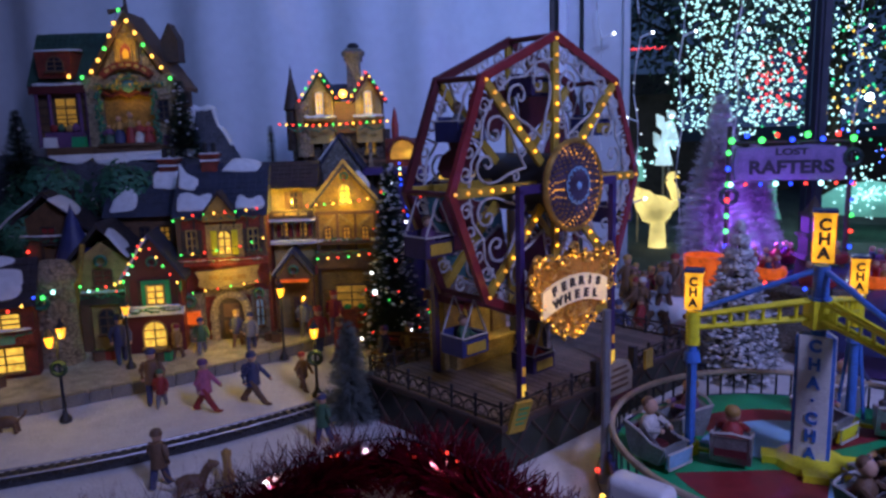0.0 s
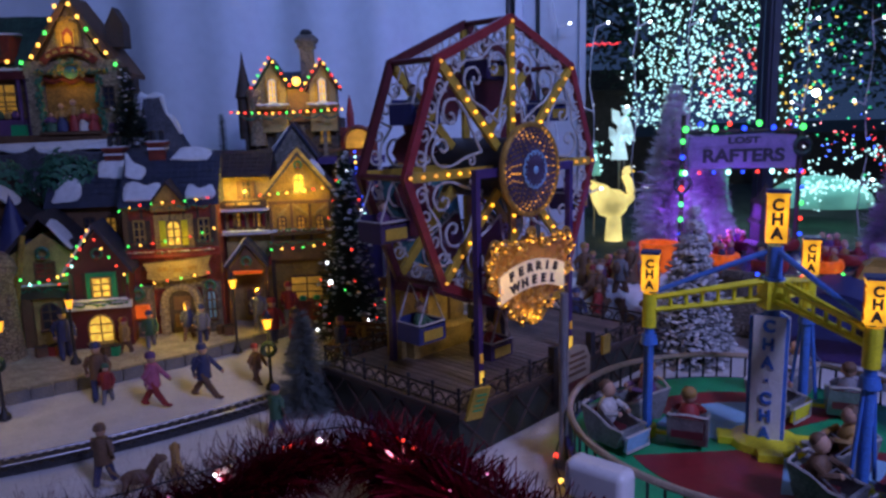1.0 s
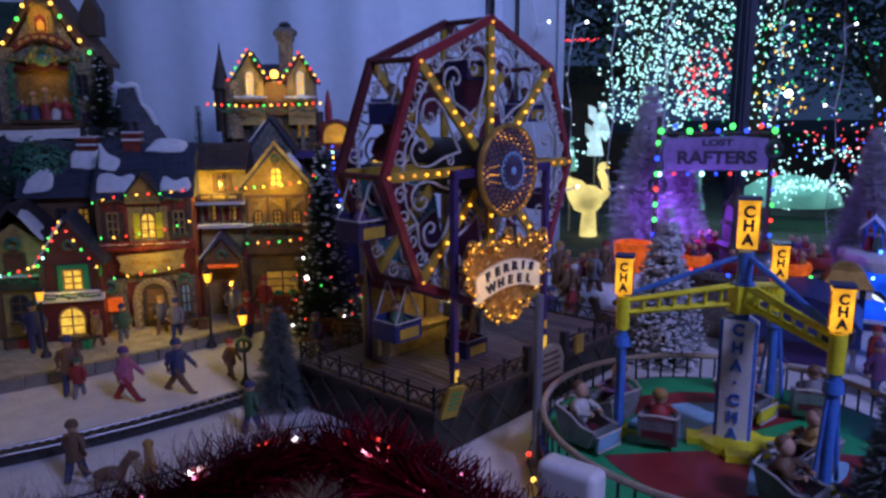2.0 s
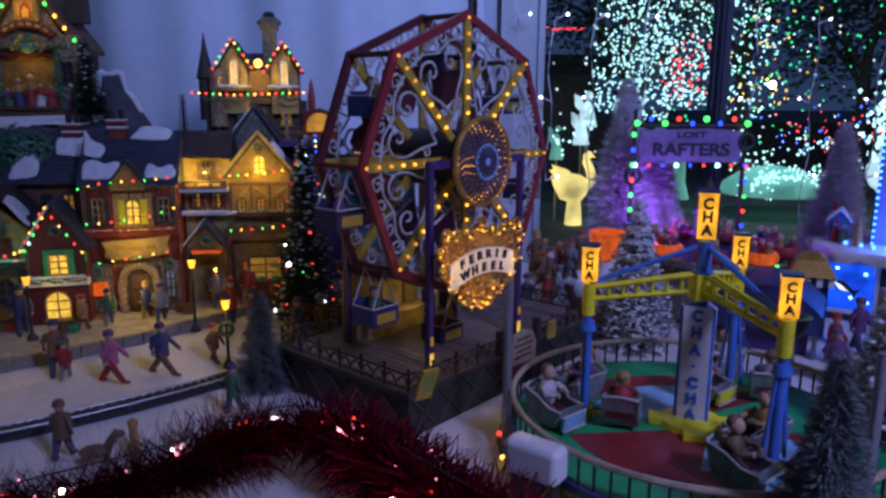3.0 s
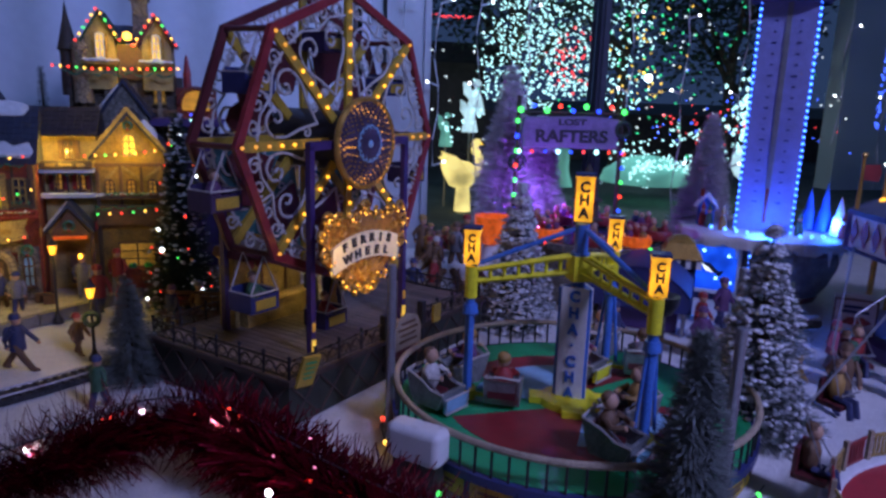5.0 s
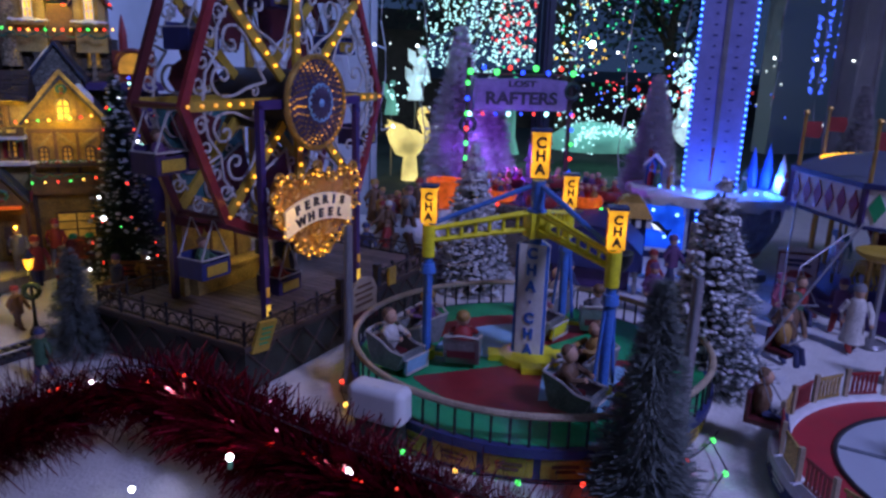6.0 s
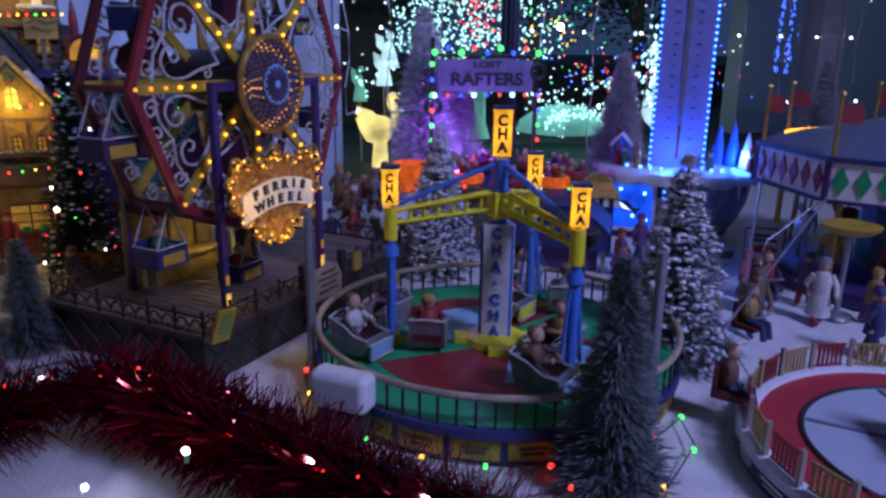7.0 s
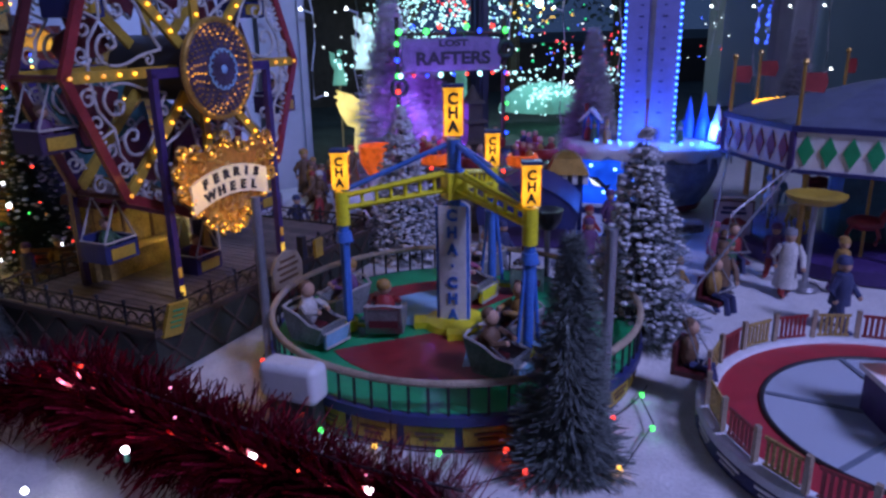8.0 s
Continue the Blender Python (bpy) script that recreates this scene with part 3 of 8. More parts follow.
# the boarding stand on the deck: a plastered back wall under a red canopy, a low bench and a dark pay hatch
booth = part("boarding_stand", G().box((0.125, 0.165, DZ + 0.04), (0.115, 0.006, 0.08)).box((0.0705, 0.155, DZ + 0.04), (0.006, 0.02, 0.08)), CREAM, FW, "cream plastered stand under a red canopy", smooth=False)
part("bench", G().box((0.126, 0.144, DZ + 0.0125), (0.1, 0.018, 0.022)).box((0.126, 0.143, DZ + 0.0245), (0.104, 0.022, 0.003)), CREAM, booth, smooth=False)
part("canopy", G().prism([(0.06, 0.079), (0.19, 0.079), (0.186, 0.088), (0.064, 0.088)], 0.118, 0.17, pose(0, 0, DZ)), RED_DARK, booth, "dark red canopy", smooth=False)
can = G()
for k in range(13):
    can.prism([(0.0, 0.009), (0.0015, 0.002), (0.0045, 0.0), (0.0075, 0.002), (0.009, 0.009)], 0.1165, 0.118, pose(0.062 + 0.0098 * k, 0, DZ + 0.071))
part("canopy_fringe", can, RED, booth, smooth=False)
for k in range(3):
    part("wall_strip", G().box((0.085 + 0.036 * k, 0.1612, DZ + 0.044), (0.003, 0.002, 0.066)), TIMBER, booth, smooth=False)
# a solid black block holds the shade inside the hatch as colour
hatch = part("pay_hatch", G().box((0.184, 0.128, DZ + 0.022), (0.036, 0.026, 0.041)), IRON, FW, "pay hatch filled black for its shade, pale frame and yellow drape", smooth=False)
part("hatch_frame", G().box((0.165, 0.1145, DZ + 0.023), (0.003, 0.003, 0.045)).box((0.203, 0.1145, DZ + 0.023), (0.003, 0.003, 0.045)).box((0.184, 0.1145, DZ + 0.0445), (0.042, 0.004, 0.003)).box((0.184, 0.128, DZ + 0.047), (0.046, 0.034, 0.003)), FILIGREE, hatch, smooth=False)
part("drape", G().prism([(0.178, 0.004), (0.192, 0.006), (0.189, 0.022), (0.194, 0.034), (0.184, 0.036), (0.18, 0.02)], 0.1125, 0.1145, pose(0, 0, DZ)), YELLOW_DULL, hatch)
# unseen warm fill added to brighten the stand's back wall
lamp("booth_fill", "POINT", (0.075, 0.795, 0.085), 0.02, (1.0, 0.75, 0.3), 0.006)


def gondola(k):
    """An open box seat hung from the rim by two wire triangles, with a rider."""
    p = rim_point(k, WR, (Y0 + Y1) / 2)
    body = BLUE_DARK if k % 2 else mat("dark_violet_box", (0.04, 0.025, 0.09), 0.5, 0.4) if k == 0 else bpy.data.materials["dark_violet_box"]
    g = G().box((0, 0, -0.0555), (0.033, 0.028, 0.002))
    for s in (-1, 1):
        g.box((s * 0.0165, 0, -0.047), (0.002, 0.03, 0.018)).box((0, s * 0.0145, -0.0485), (0.033, 0.002, 0.015))
    t = part("gondola", g, body, FW, "dark open gondola hung on pale wires with a rider", smooth=False, m=pose(*p))
    part("seat_back", G().box((0, 0.0135, -0.0395), (0.031, 0.002, 0.012)), body, t, smooth=False)
    for s in (-1, 1):
        part("hanger", G().tube([(-0.0165, s * 0.014, -0.038), (0, s * 0.014, -0.002), (0.0165, s * 0.014, -0.038)], 0.0011, 5), FILIGREE, t)
    part("trim", G().tube([(0.0168, 0.0152, -0.0378), (-0.0168, 0.0152, -0.0378), (-0.0168, -0.0152, -0.0378), (0.0168, -0.0152, -0.0378)], 0.0011, 5, True), FILIGREE, t)
    part("pivot", G().cyl((0, -0.03, 0), (0, 0.03, 0), 0.0018, n=6), IRON, t)
    part("front_panel", G().box((0, -0.0162, -0.0485), (0.025, 0.001, 0.01)), YELLOW_DULL, t, smooth=False)
    rg = G().ball((0, 0.002, -0.04), 0.0075, (1, 0.8, 1.4))
    rg.tube([(-0.0065, 0.002, -0.036), (-0.008, -0.006, -0.041), (-0.004, -0.011, -0.038)], 0.0021, 6).tube([(0.0065, 0.002, -0.036), (0.008, -0.006, -0.041), (0.004, -0.011, -0.038)], 0.0021, 6)
    rg.i = 1
    rg.ball((0, 0.001, -0.026), 0.0047)
    rg.i = 2
    rg.ball((0, 0.0025, -0.024), 0.0047)
    part("rider", rg, [COATS[("red", "green", "plum", "grey")[k % 4]], SKIN, COATS["brown"]], t)


for k in range(8):
    gondola(k)

# ---- the cha-cha ride ----
CC = thing("spinning_ride", "spinning ride with yellow arms, silver tubs and lettered centre column", "carousel", pose(0.293, 0.56, 0))
CR = 0.155
drum = part("base", G().lathe([(0.0001, 0.0), (CR - 0.002, 0.0), (CR - 0.002, 0.019), (CR + 0.003, 0.02), (CR + 0.003, 0.027), (CR - 0.001, 0.0275), (0.0001, 0.0275)], n=72), BLUE_DARK, CC, "navy drum base")
skirt = G().lathe([(CR - 0.0015, 0.002), (CR - 0.0005, 0.003), (CR - 0.0005, 0.017), (CR - 0.0015, 0.018)], n=3, a0=-6.5, a1=6.5).mesh("skirt_panel", YELLOW_DULL)
for k in range(24):
    sk = part("skirt_panel", skirt, None, drum, m=pose(0, 0, 0, 0, 0, 15 * k))
    q = G()
    for w, z in ((0.02, 0.0125), (0.015, 0.0085)):
        q.box((CR - 0.0002, 0, z), (0.0008, w, 0.0022))
    part("panel_print", q, TIMBER, sk, smooth=False)
part("floor", G().lathe([(0.0001, 0.0279), (CR - 0.002, 0.0279), (CR - 0.002, 0.0275)], n=72), GREEN, CC, "green lacquered floor")


def disc(r0, r1, a0, a1, z, name, m, spin=0.0):
    pts, n = [], 28
    for i in range(n + 1):
        a = radians(a0 + (a1 - a0) * i / n)
        pts.append((r1 * math.cos(a), r1 * math.sin(a)))
    for i in range(n, -1, -1):
        a = radians(a0 + spin + (a1 - a0) * i / n)
        pts.append((r0 * math.cos(a), r0 * math.sin(a)))
    v = [(x, y, z) for x, y in pts]
    f = [(i, i + 1, 2 * n - i, 2 * n + 1 - i) for i in range(n)]
    part(name, G().put(v, f), m, CC, smooth=False)


disc(0.02, 0.112, -175, -20, 0.0283, "floor_stripe", RED, 25)
disc(0.02, 0.112, 25, 130, 0.0283, "floor_stripe", RED, 25)
disc(0.02, 0.085, -110, -30, 0.0287, "floor_stripe", SKYBLUE, 40)
disc(0.02, 0.085, 70, 150, 0.0287, "floor_stripe", SKYBLUE, 40)
part("rail", G().tube([(CR * math.cos(t), CR * math.sin(t), 0.051) for t in (6.2832 * i / 90 for i in range(90))], 0.0028, 8, True), TAN, CC, "tan fence rail")
for k in range(72):
    t = 6.2832 * k / 72
    part("fence_post", G().cyl((CR * math.cos(t), CR * math.sin(t), 0.027), (CR * math.cos(t), CR * math.sin(t), 0.05), 0.0011, n=5), IRON, CC)
part("foot", G().prism([(-0.036, -0.009), (0.036, -0.009), (0.036, 0.009), (-0.036, 0.009)], -0.0028, 0.0028, pose(0, 0, 0.031, 90, 0, -20)).prism([(-0.036, -0.009), (0.036, -0.009), (0.036, 0.009), (-0.036, 0.009)], -0.0030, 0.0030, pose(0, 0, 0.031, 90, 0, 70)).lathe([(0.028, -0.004), (0.026, 0.002), (0.016, 0.005), (0.0001, 0.005)], (0, 0, 0.0315), 24), YELLOW, CC, "yellow star-shaped foot")
# centre column: three lettered faces
COL = part("column", G().lathe([(0.0165, 0.03), (0.0165, 0.135), (0.0001, 0.135)], n=3), BLUE, CC, "three-sided white and blue column", m=pose(0, 0, 0, 0, 0, 55))
for k, m in ((0, COATS["red"]), (1, BLUE), (2, YELLOW)):
    rz = 120 * k + 60
    face = part("panel", G().box((0, 0, 0), (0.023, 0.0014, 0.104)), WHITE, COL, "white lettered panel", smooth=False, m=pose(0, 0, 0.084, 0, 0, rz + 90) @ pose(0, -0.0092, 0))
    for i, ch in enumerate("CHA\u00b7CHA"):
        lettering(ch, 0.0128, m, face, (0, -0.0011, 0.044 - 0.0146 * i), 0, 0, 0.95)
part("mast", G().cyl((0, 0, 0.135), (0, 0, 0.19), 0.006, n=10).cyl((0, 0, 0.143), (0, 0, 0.165), 0.0085, n=12), BLUE, CC, "blue mast")
part("mast_collar", G().box((0, 0, 0.152), (0.017, 0.017, 0.022)), YELLOW, CC, smooth=False)


def cha_box(parent, place, w, h, rz):
    t = part("lit_sign", G().box((0, 0, 0), (w, w, h)).box((0, 0, h / 2 + 0.0012), (w * 1.1, w * 1.1, 0.0024)), L_CHA, parent, "glowing amber lettered box", smooth=False, m=pose(*place, 0, 0, rz))
    for f in range(4):
        for i, ch in enumerate("CHA"):
            o = lettering(ch, h * 0.34, COATS["red"] if f % 2 else IRON, t, tuple(pose(0, 0, 0, 0, 0, 90 * f) @ Vector((0, -w / 2 - 0.0006, h * (0.3 - 0.3 * i)))), 90 * f, 0, 0.95, 0.0003)
    part("cap", G().box((0, 0, h / 2 + 0.003), (w * 1.15, w * 1.15, 0.0022)), BLUE_DARK, t, smooth=False)


cha_box(CC, (0, 0, 0.211), 0.0148, 0.036, -25)


def tub(parent, m, coat):
    """A two-seat car with a high rounded back, a bright rim, a lap bar, a painted nose plate and a rider."""
    side = [(-0.022, 0.023), (-0.0185, 0.008), (-0.014, -0.003), (0.013, -0.003), (0.0195, 0.011), (0.006, 0.012), (-0.007, 0.019)]
    t = part("tub", G().prism([(-0.017, 0.004), (-0.012, -0.004), (0.012, -0.004), (0.018, 0.0), (0.019, 0.012), (0.016, 0.012), (0.014, 0.002), (-0.012, 0.0), (-0.017, 0.02), (-0.021, 0.021)], -0.013, 0.013), SILVER, parent, "silver two-seat tub with a rider", smooth=False, m=m)
    for s in (-1, 1):
        part("tub_side", G().prism(side, s * 0.0143 - 0.0011, s * 0.0143 + 0.0011), SILVER, t, smooth=False)
        part("rim", G().tube([(x, s * 0.0145, z + 0.0008) for x, z in (side[4], side[5], side[6], side[0])], 0.0011, 5), FILIGREE, t)
    part("rim", G().tube([(-0.022, -0.0145, 0.0238), (-0.023, 0, 0.0255), (-0.022, 0.0145, 0.0238)], 0.0012, 5), FILIGREE, t)
    part("cushion", G().box((-0.0165, 0, 0.012), (0.004, 0.024, 0.016)).box((-0.006, 0, 0.003), (0.016, 0.024, 0.005)), RED_DARK, t)
    part("lap_bar", G().tube([(0.012, -0.0125, 0.012), (0.0, -0.0125, 0.0195), (0.0, 0.0125, 0.0195), (0.012, 0.0125, 0.012)], 0.0009, 5), STEEL, t)
    nose = part("front_plate", G().box((0.0205, 0, 0.0065), (0.0022, 0.027, 0.0125), pose(0, 0, 0, 0, 12, 0)), SKYBLUE if coat in ("grey", "white", "brown") else YELLOW, t, smooth=False)
    part("plate_frame", G().tube([(0.0232, y, z) for y, z in ((-0.0135, -0.004), (0.0135, -0.004), (0.0145, 0.0088), (-0.0145, 0.0088))], 0.001, 5, True), FILIGREE, nose)
    rg = G().ball((-0.008, 0, 0.018), 0.0084, (0.95, 1.1, 1.55))
    rg.tube([(-0.006, -0.0085, 0.025), (0.001, -0.011, 0.021), (0.008, -0.006, 0.0215)], 0.0024, 6)
    rg.tube([(-0.006, 0.0085, 0.025), (0.001, 0.011, 0.021), (0.008, 0.006, 0.0215)], 0.0024, 6)
    rg.i = 1
    rg.ball((-0.0075, 0, 0.0365), 0.0062, (1, 1, 1.1), 12)
    rg.ball((0.009, -0.0055, 0.0215), 0.0024, n=6).ball((0.009, 0.0055, 0.0215), 0.0024, n=6)
    rg.i = 2
    rg.ball((-0.0095, 0, 0.0388), 0.0061, (0.95, 1.02, 0.9), 10)
    part("rider", rg, [COATS[coat], SKIN, COATS["ochre" if coat in ("red", "plum", "pink") else "brown"]], t)


for k, ang in enumerate((164, -76, 44)):
    d = Vector((math.cos(radians(ang)), math.sin(radians(ang)), 0))
    n = Vector((-d.y, d.x, 0))
    e = d * 0.092
    arm = G()
    for s in (-1, 1):
        arm.tube([d * 0.008 + n * 0.004 * s + Vector((0, 0, 0.162)), e + n * 0.002 * s + Vector((0, 0, 0.146))], 0.0018, 5)
        arm.tube([d * 0.008 + n * 0.004 * s + Vector((0, 0, 0.148)), e + n * 0.002 * s + Vector((0, 0, 0.136))], 0.0018, 5)
    for i in range(7):
        f = 0.1 + 0.85 * i / 6
        p = d * (0.008 + 0.084 * f)
        arm.tube([p + Vector((0, 0, 0.162 - 0.016 * f)), p + Vector((0, 0, 0.148 - 0.012 * f))], 0.0016, 5)
    A = part("arm", arm, YELLOW, CC, "yellow lattice arm")
    part("arm_head", G().cyl(e + Vector((0, 0, 0.122)), e + Vector((0, 0, 0.15)), 0.0058, n=10), YELLOW, A)
    part("stay", G().cyl((d.x * 0.004, d.y * 0.004, 0.186), e + Vector((0, 0, 0.15)), 0.0022, n=6), BLUE, A, "blue stay bar")
    part("spindle", G().cyl(e + Vector((0, 0, 0.03)), e + Vector((0, 0, 0.122)), 0.0042, n=10).cyl(e + Vector((0, 0, 0.108)), e + Vector((0, 0, 0.116)), 0.0075, 0.006, 10), BLUE, A, "blue hanging spindle")
    for s in (-1, 1):
        part("strut", G().cyl(e + n * 0.004 * s + Vector((0, 0, 0.112)), e + n * 0.011 * s + Vector((0, 0, 0.04)), 0.0016, n=6), BLUE, A)
    part("boss", G().cyl(e + Vector((0, 0, 0.029)), e + Vector((0, 0, 0.038)), 0.008, n=12), YELLOW, A)
    cha_box(A, tuple(e + Vector((0, 0, 0.1665))), 0.0128, 0.028, -25)
    for i in range(3):
        b = radians(ang + 40 + 120 * i)
        c = e + Vector((math.cos(b), math.sin(b), 0)) * 0.034
        A2 = part("sweep", G().tube([e + Vector((0, 0, 0.033)), c + Vector((0, 0, 0.034))], 0.002, 5), YELLOW, A)
        tub(CC, pose(c.x, c.y, 0.0365, 0, 0, math.degrees(b) + 100), ("white", "red", "plum", "grey", "ochre", "brown", "white", "pink", "grey")[3 * k + i])

# ---- white control box on the ride's rim ----
g = G()
bm = bmesh.new()
bmesh.ops.create_cube(bm, size=1, matrix=Matrix.Diagonal((0.047, 0.022, 0.029, 1)))
bmesh.ops.bevel(bm, geom=bm.edges[:], offset=0.0065, segments=5, profile=0.5, affect="EDGES")
me = bpy.data.meshes.new("control_box")
bm.to_mesh(me)
bm.free()
me.materials.append(PLASTIC)
me.shade_smooth()
cb = new("control_box", me)
cb.modifiers.new("even_shading", "WEIGHTED_NORMAL").weight = 90
cb.matrix_basis = pose(0.138, 0.488, 0.041, 0, 0, -44)
tagged(cb, "rounded white plastic control box on a short block", "control box")
part("block", G().box((0, 0.002, -0.0265), (0.036, 0.016, 0.024)), BROWNGREEN, cb, smooth=False)

# ---- the round skating pond ride ----
RP = thing("round_rink", "round rink with red track, pale centre and picket fence", "rink", pose(0.522, 0.298, 0))
PR, RH = 0.138, 0.0155
part("base", G().lathe([(0.0001, 0), (PR + 0.006, 0), (PR + 0.004, RH - 0.004), (PR + 0.001, RH), (0.0001, RH)], n=64), BLUE_DARK, RP, "navy drum base")
part("snow_rim", G().lathe([(PR - 0.008, RH + 0.0002), (PR - 0.007, RH + 0.0025), (PR, RH + 0.0035), (PR + 0.005, RH + 0.001), (PR + 0.0065, RH - 0.004)], n=64), SNOW_OLD, RP)
part("track", G().lathe([(0.1, RH + 0.0006), (PR - 0.006, RH + 0.0006)], n=64), mat("crimson_track", (0.4, 0.03, 0.045), 0.5, 0.2), RP, "crimson track")
part("track_edge", G().tube([(0.1 * math.cos(t), 0.1 * math.sin(t), RH + 0.0015) for t in (6.2832 * i / 60 for i in range(60))], 0.0018, 6, True), IRON, RP)
part("platter", G().lathe([(0.0001, RH + 0.0012), (0.099, RH + 0.0012)], n=60), mat("pale_stippled_disc", (0.56, 0.64, 0.74), 0.4, 0.14, 900, 0.6), RP, "pale stippled turntable")
for k in range(6):
    part("rib", G().box((0.05, 0, RH + 0.0018), (0.095, 0.0036, 0.0014), pose(0, 0, 0, 0, 0, 60 * k + 10)), mat("blue_grey_seam", (0.16, 0.2, 0.26), 0.4, 0.2) if k == 0 else bpy.data.materials["blue_grey_seam"], RP, smooth=False)
hm = pose(-0.008, 0.004, 0, 0, 0, -25)
part("hub_box", G().box((0, 0, RH + 0.016), (0.046, 0.04, 0.03), hm), PURPLE, RP, smooth=False)
part("hub_top", G().box((0, 0, RH + 0.033), (0.052, 0.046, 0.004), hm), WHITE, RP, "white hub top", smooth=False)
part("hub_cone", G().lathe([(0.015, RH + 0.035), (0.0125, RH + 0.05), (0.01, RH + 0.066), (0.004, RH + 0.084), (0.0001, RH + 0.088)], (-0.008, 0.004, 0), n=16), L_ORANGE, RP)
for k, c in enumerate((G_WARM, G_GREEN, G_RED, G_WARM)):
    bulb("bulb", hm @ Vector((-0.02 + 0.013 * k, -0.0245, RH + 0.036)), 0.0018, c, RP)
for k in range(24):
    a = 15 * k + 4
    m = RED if k % 2 else CREAM
    f = part("fence_panel", G().box((PR - 0.001, 0, RH + 0.0055), (0.0012, 0.026, 0.0018)).box((PR - 0.001, 0, RH + 0.0235), (0.0014, 0.027, 0.0022)), m, RP, smooth=False, m=pose(0, 0, 0, 0, 0, a))
    for i in range(6):
        part("picket", G().box((PR - 0.001, -0.0105 + 0.0042 * i, RH + 0.0145), (0.001, 0.0023, 0.017)), m, f, smooth=False)
    part("fence_post", G().box((PR - 0.001, 0.0165, RH + 0.015), (0.0032, 0.0036, 0.026)), TAN, f, smooth=False)
    part("base_print", G().box((PR + 0.0053, 0, 0.0078), (0.0006, 0.024, 0.0022)).box((PR + 0.0055, 0, 0.0042), (0.0006, 0.017, 0.0014)), WHITE, f, smooth=False)

# ---- the thermometer drop tower ----
STRIP = glow("blue_strip_bulb", (0.06, 0.22, 1.0), 6.5)
DT = thing("drop_tower", "tall pale thermometer tower with blue light strips on snowy base", "tower", pose(0.765, 0.925, 0, 0, 0, -38))
col = part("column", G().box((0, 0, 0.27), (0.072, 0.05, 0.34)), mat("pale_blue_tower", (0.26, 0.27, 0.6), 0.5, 0.15), DT, "pale thermometer column", smooth=False)
part("tube", G().box((0, -0.0262, 0.29), (0.007, 0.002, 0.28)), STEEL, col, smooth=False)
part("mercury", G().box((0, -0.0278, 0.145), (0.004, 0.002, 0.05)), COATS["red"], col, smooth=False)
for k in range(18):
    for s in (-1, 1):
        part("mark", G().box((s * 0.016, -0.0258, 0.15 + 0.015 * k), (0.007 if k % 3 == 0 else 0.004, 0.0014, 0.0018)), BLUE_DARK, col, smooth=False)
for s in (-1, 1):
    st = part("light_strip", G().box((s * 0.038, -0.02, 0.27), (0.004, 0.006, 0.34)), BLUE, col, smooth=False)
    for k in range(36):
        bulb("bulb", (s * 0.038, -0.0245, 0.108 + 0.0092 * k), 0.002, STRIP, st)
part("roof_cap", G().lathe([(0.062, 0), (0.064, 0.006), (0.05, 0.013), (0.02, 0.017), (0.0001, 0.018)], (0, 0, 0.44), 24), SNOW_OLD, DT, "snowy cap")
part("cap_ring", G().lathe([(0.05, -0.012), (0.061, 0.0), (0.0001, 0.0)], (0, 0, 0.44), 24), BLUE_DARK, DT)
g = G()
n = 72
rl = random.Random(17)
edge2 = []
for i in range(n):
    t = 6.2832 * i / n
    k = 1 + 0.04 * math.sin(5 * t) + 0.03 * math.sin(11 * t + 1) + rl.uniform(-0.015, 0.015)
    edge2.append((0.122 * math.cos(t) * k, 0.085 * math.sin(t) * k, rl.uniform(-0.006, 0.002)))
v = []
for f, z in ((0.9, 0.089), (0.99, 0.09), (1.0, 0.097), (0.97, 0.102), (0.85, 0.1045), (0.6, 0.106), (0.3, 0.1065), (0.001, 0.107)):
    v += [(x * f, y * f, z + (dz if z < 0.095 else 0.0) + (0.0022 * noise.noise(Vector((x * f * 60, y * f * 60, 1))) if z > 0.1 else 0)) for x, y, dz in edge2]
g.put(v, [(j * n + i, j * n + (i + 1) % n, (j + 1) * n + (i + 1) % n, (j + 1) * n + i) for j in range(7) for i in range(n)])
part("snow_platform", g, SNOW, DT, "snowy platform with icicles")
for i in range(40):
    x, y, dz = edge2[rl.randrange(n)]
    part("icicle", G().cyl((x * 0.97, y * 0.97, 0.093), (x * 0.98, y * 0.98, 0.083 - rl.uniform(0, 0.014)), rl.uniform(0.002, 0.0042), 0.0006, 6), SNOW_OLD, DT)
hull = part("hull", G().lathe([(0.046, 0.012), (0.058, 0.03), (0.068, 0.055), (0.073, 0.08), (0.066, 0.092)], (0.04, 0.01, 0), 32), mat("hull_wall", (0.3, 0.36, 0.46), 0.6, 0.4), DT, "grey-blue curved hull wall")
part("hull_band", G().lathe([(0.036, 0.0), (0.044, 0.004), (0.0485, 0.0125), (0.046, 0.014)], (0.04, 0.01, 0), 32), RED, hull, "red band")
hatch2 = G()
for r in range(5):
    for c in range(3):
        hatch2.box((0.004 + 0.0062 * c + 0.003 * (r % 2), -0.056 - 0.0013 * r, 0.045 + 0.0052 * r), (0.0056, 0.004, 0.0046))
part("brick_patch", hatch2, REDWALL, hull, "small brick patch", smooth=False)
post2 = part("light_strip", G().box((-0.0125, -0.06, 0.046), (0.006, 0.004, 0.09)), BLUE, DT, smooth=False)
for k in range(9):
    bulb("bulb", (-0.0125, -0.063, 0.008 + 0.0095 * k), 0.002, STRIP, post2)
part("cabin", G().box((-0.062, -0.01, 0.045), (0.085, 0.09, 0.09)), BLUE_DARK, DT, smooth=False)
L_BLUE = lit("lit_blue_window", (0.01, 0.1, 1.0), 0.9, 40)
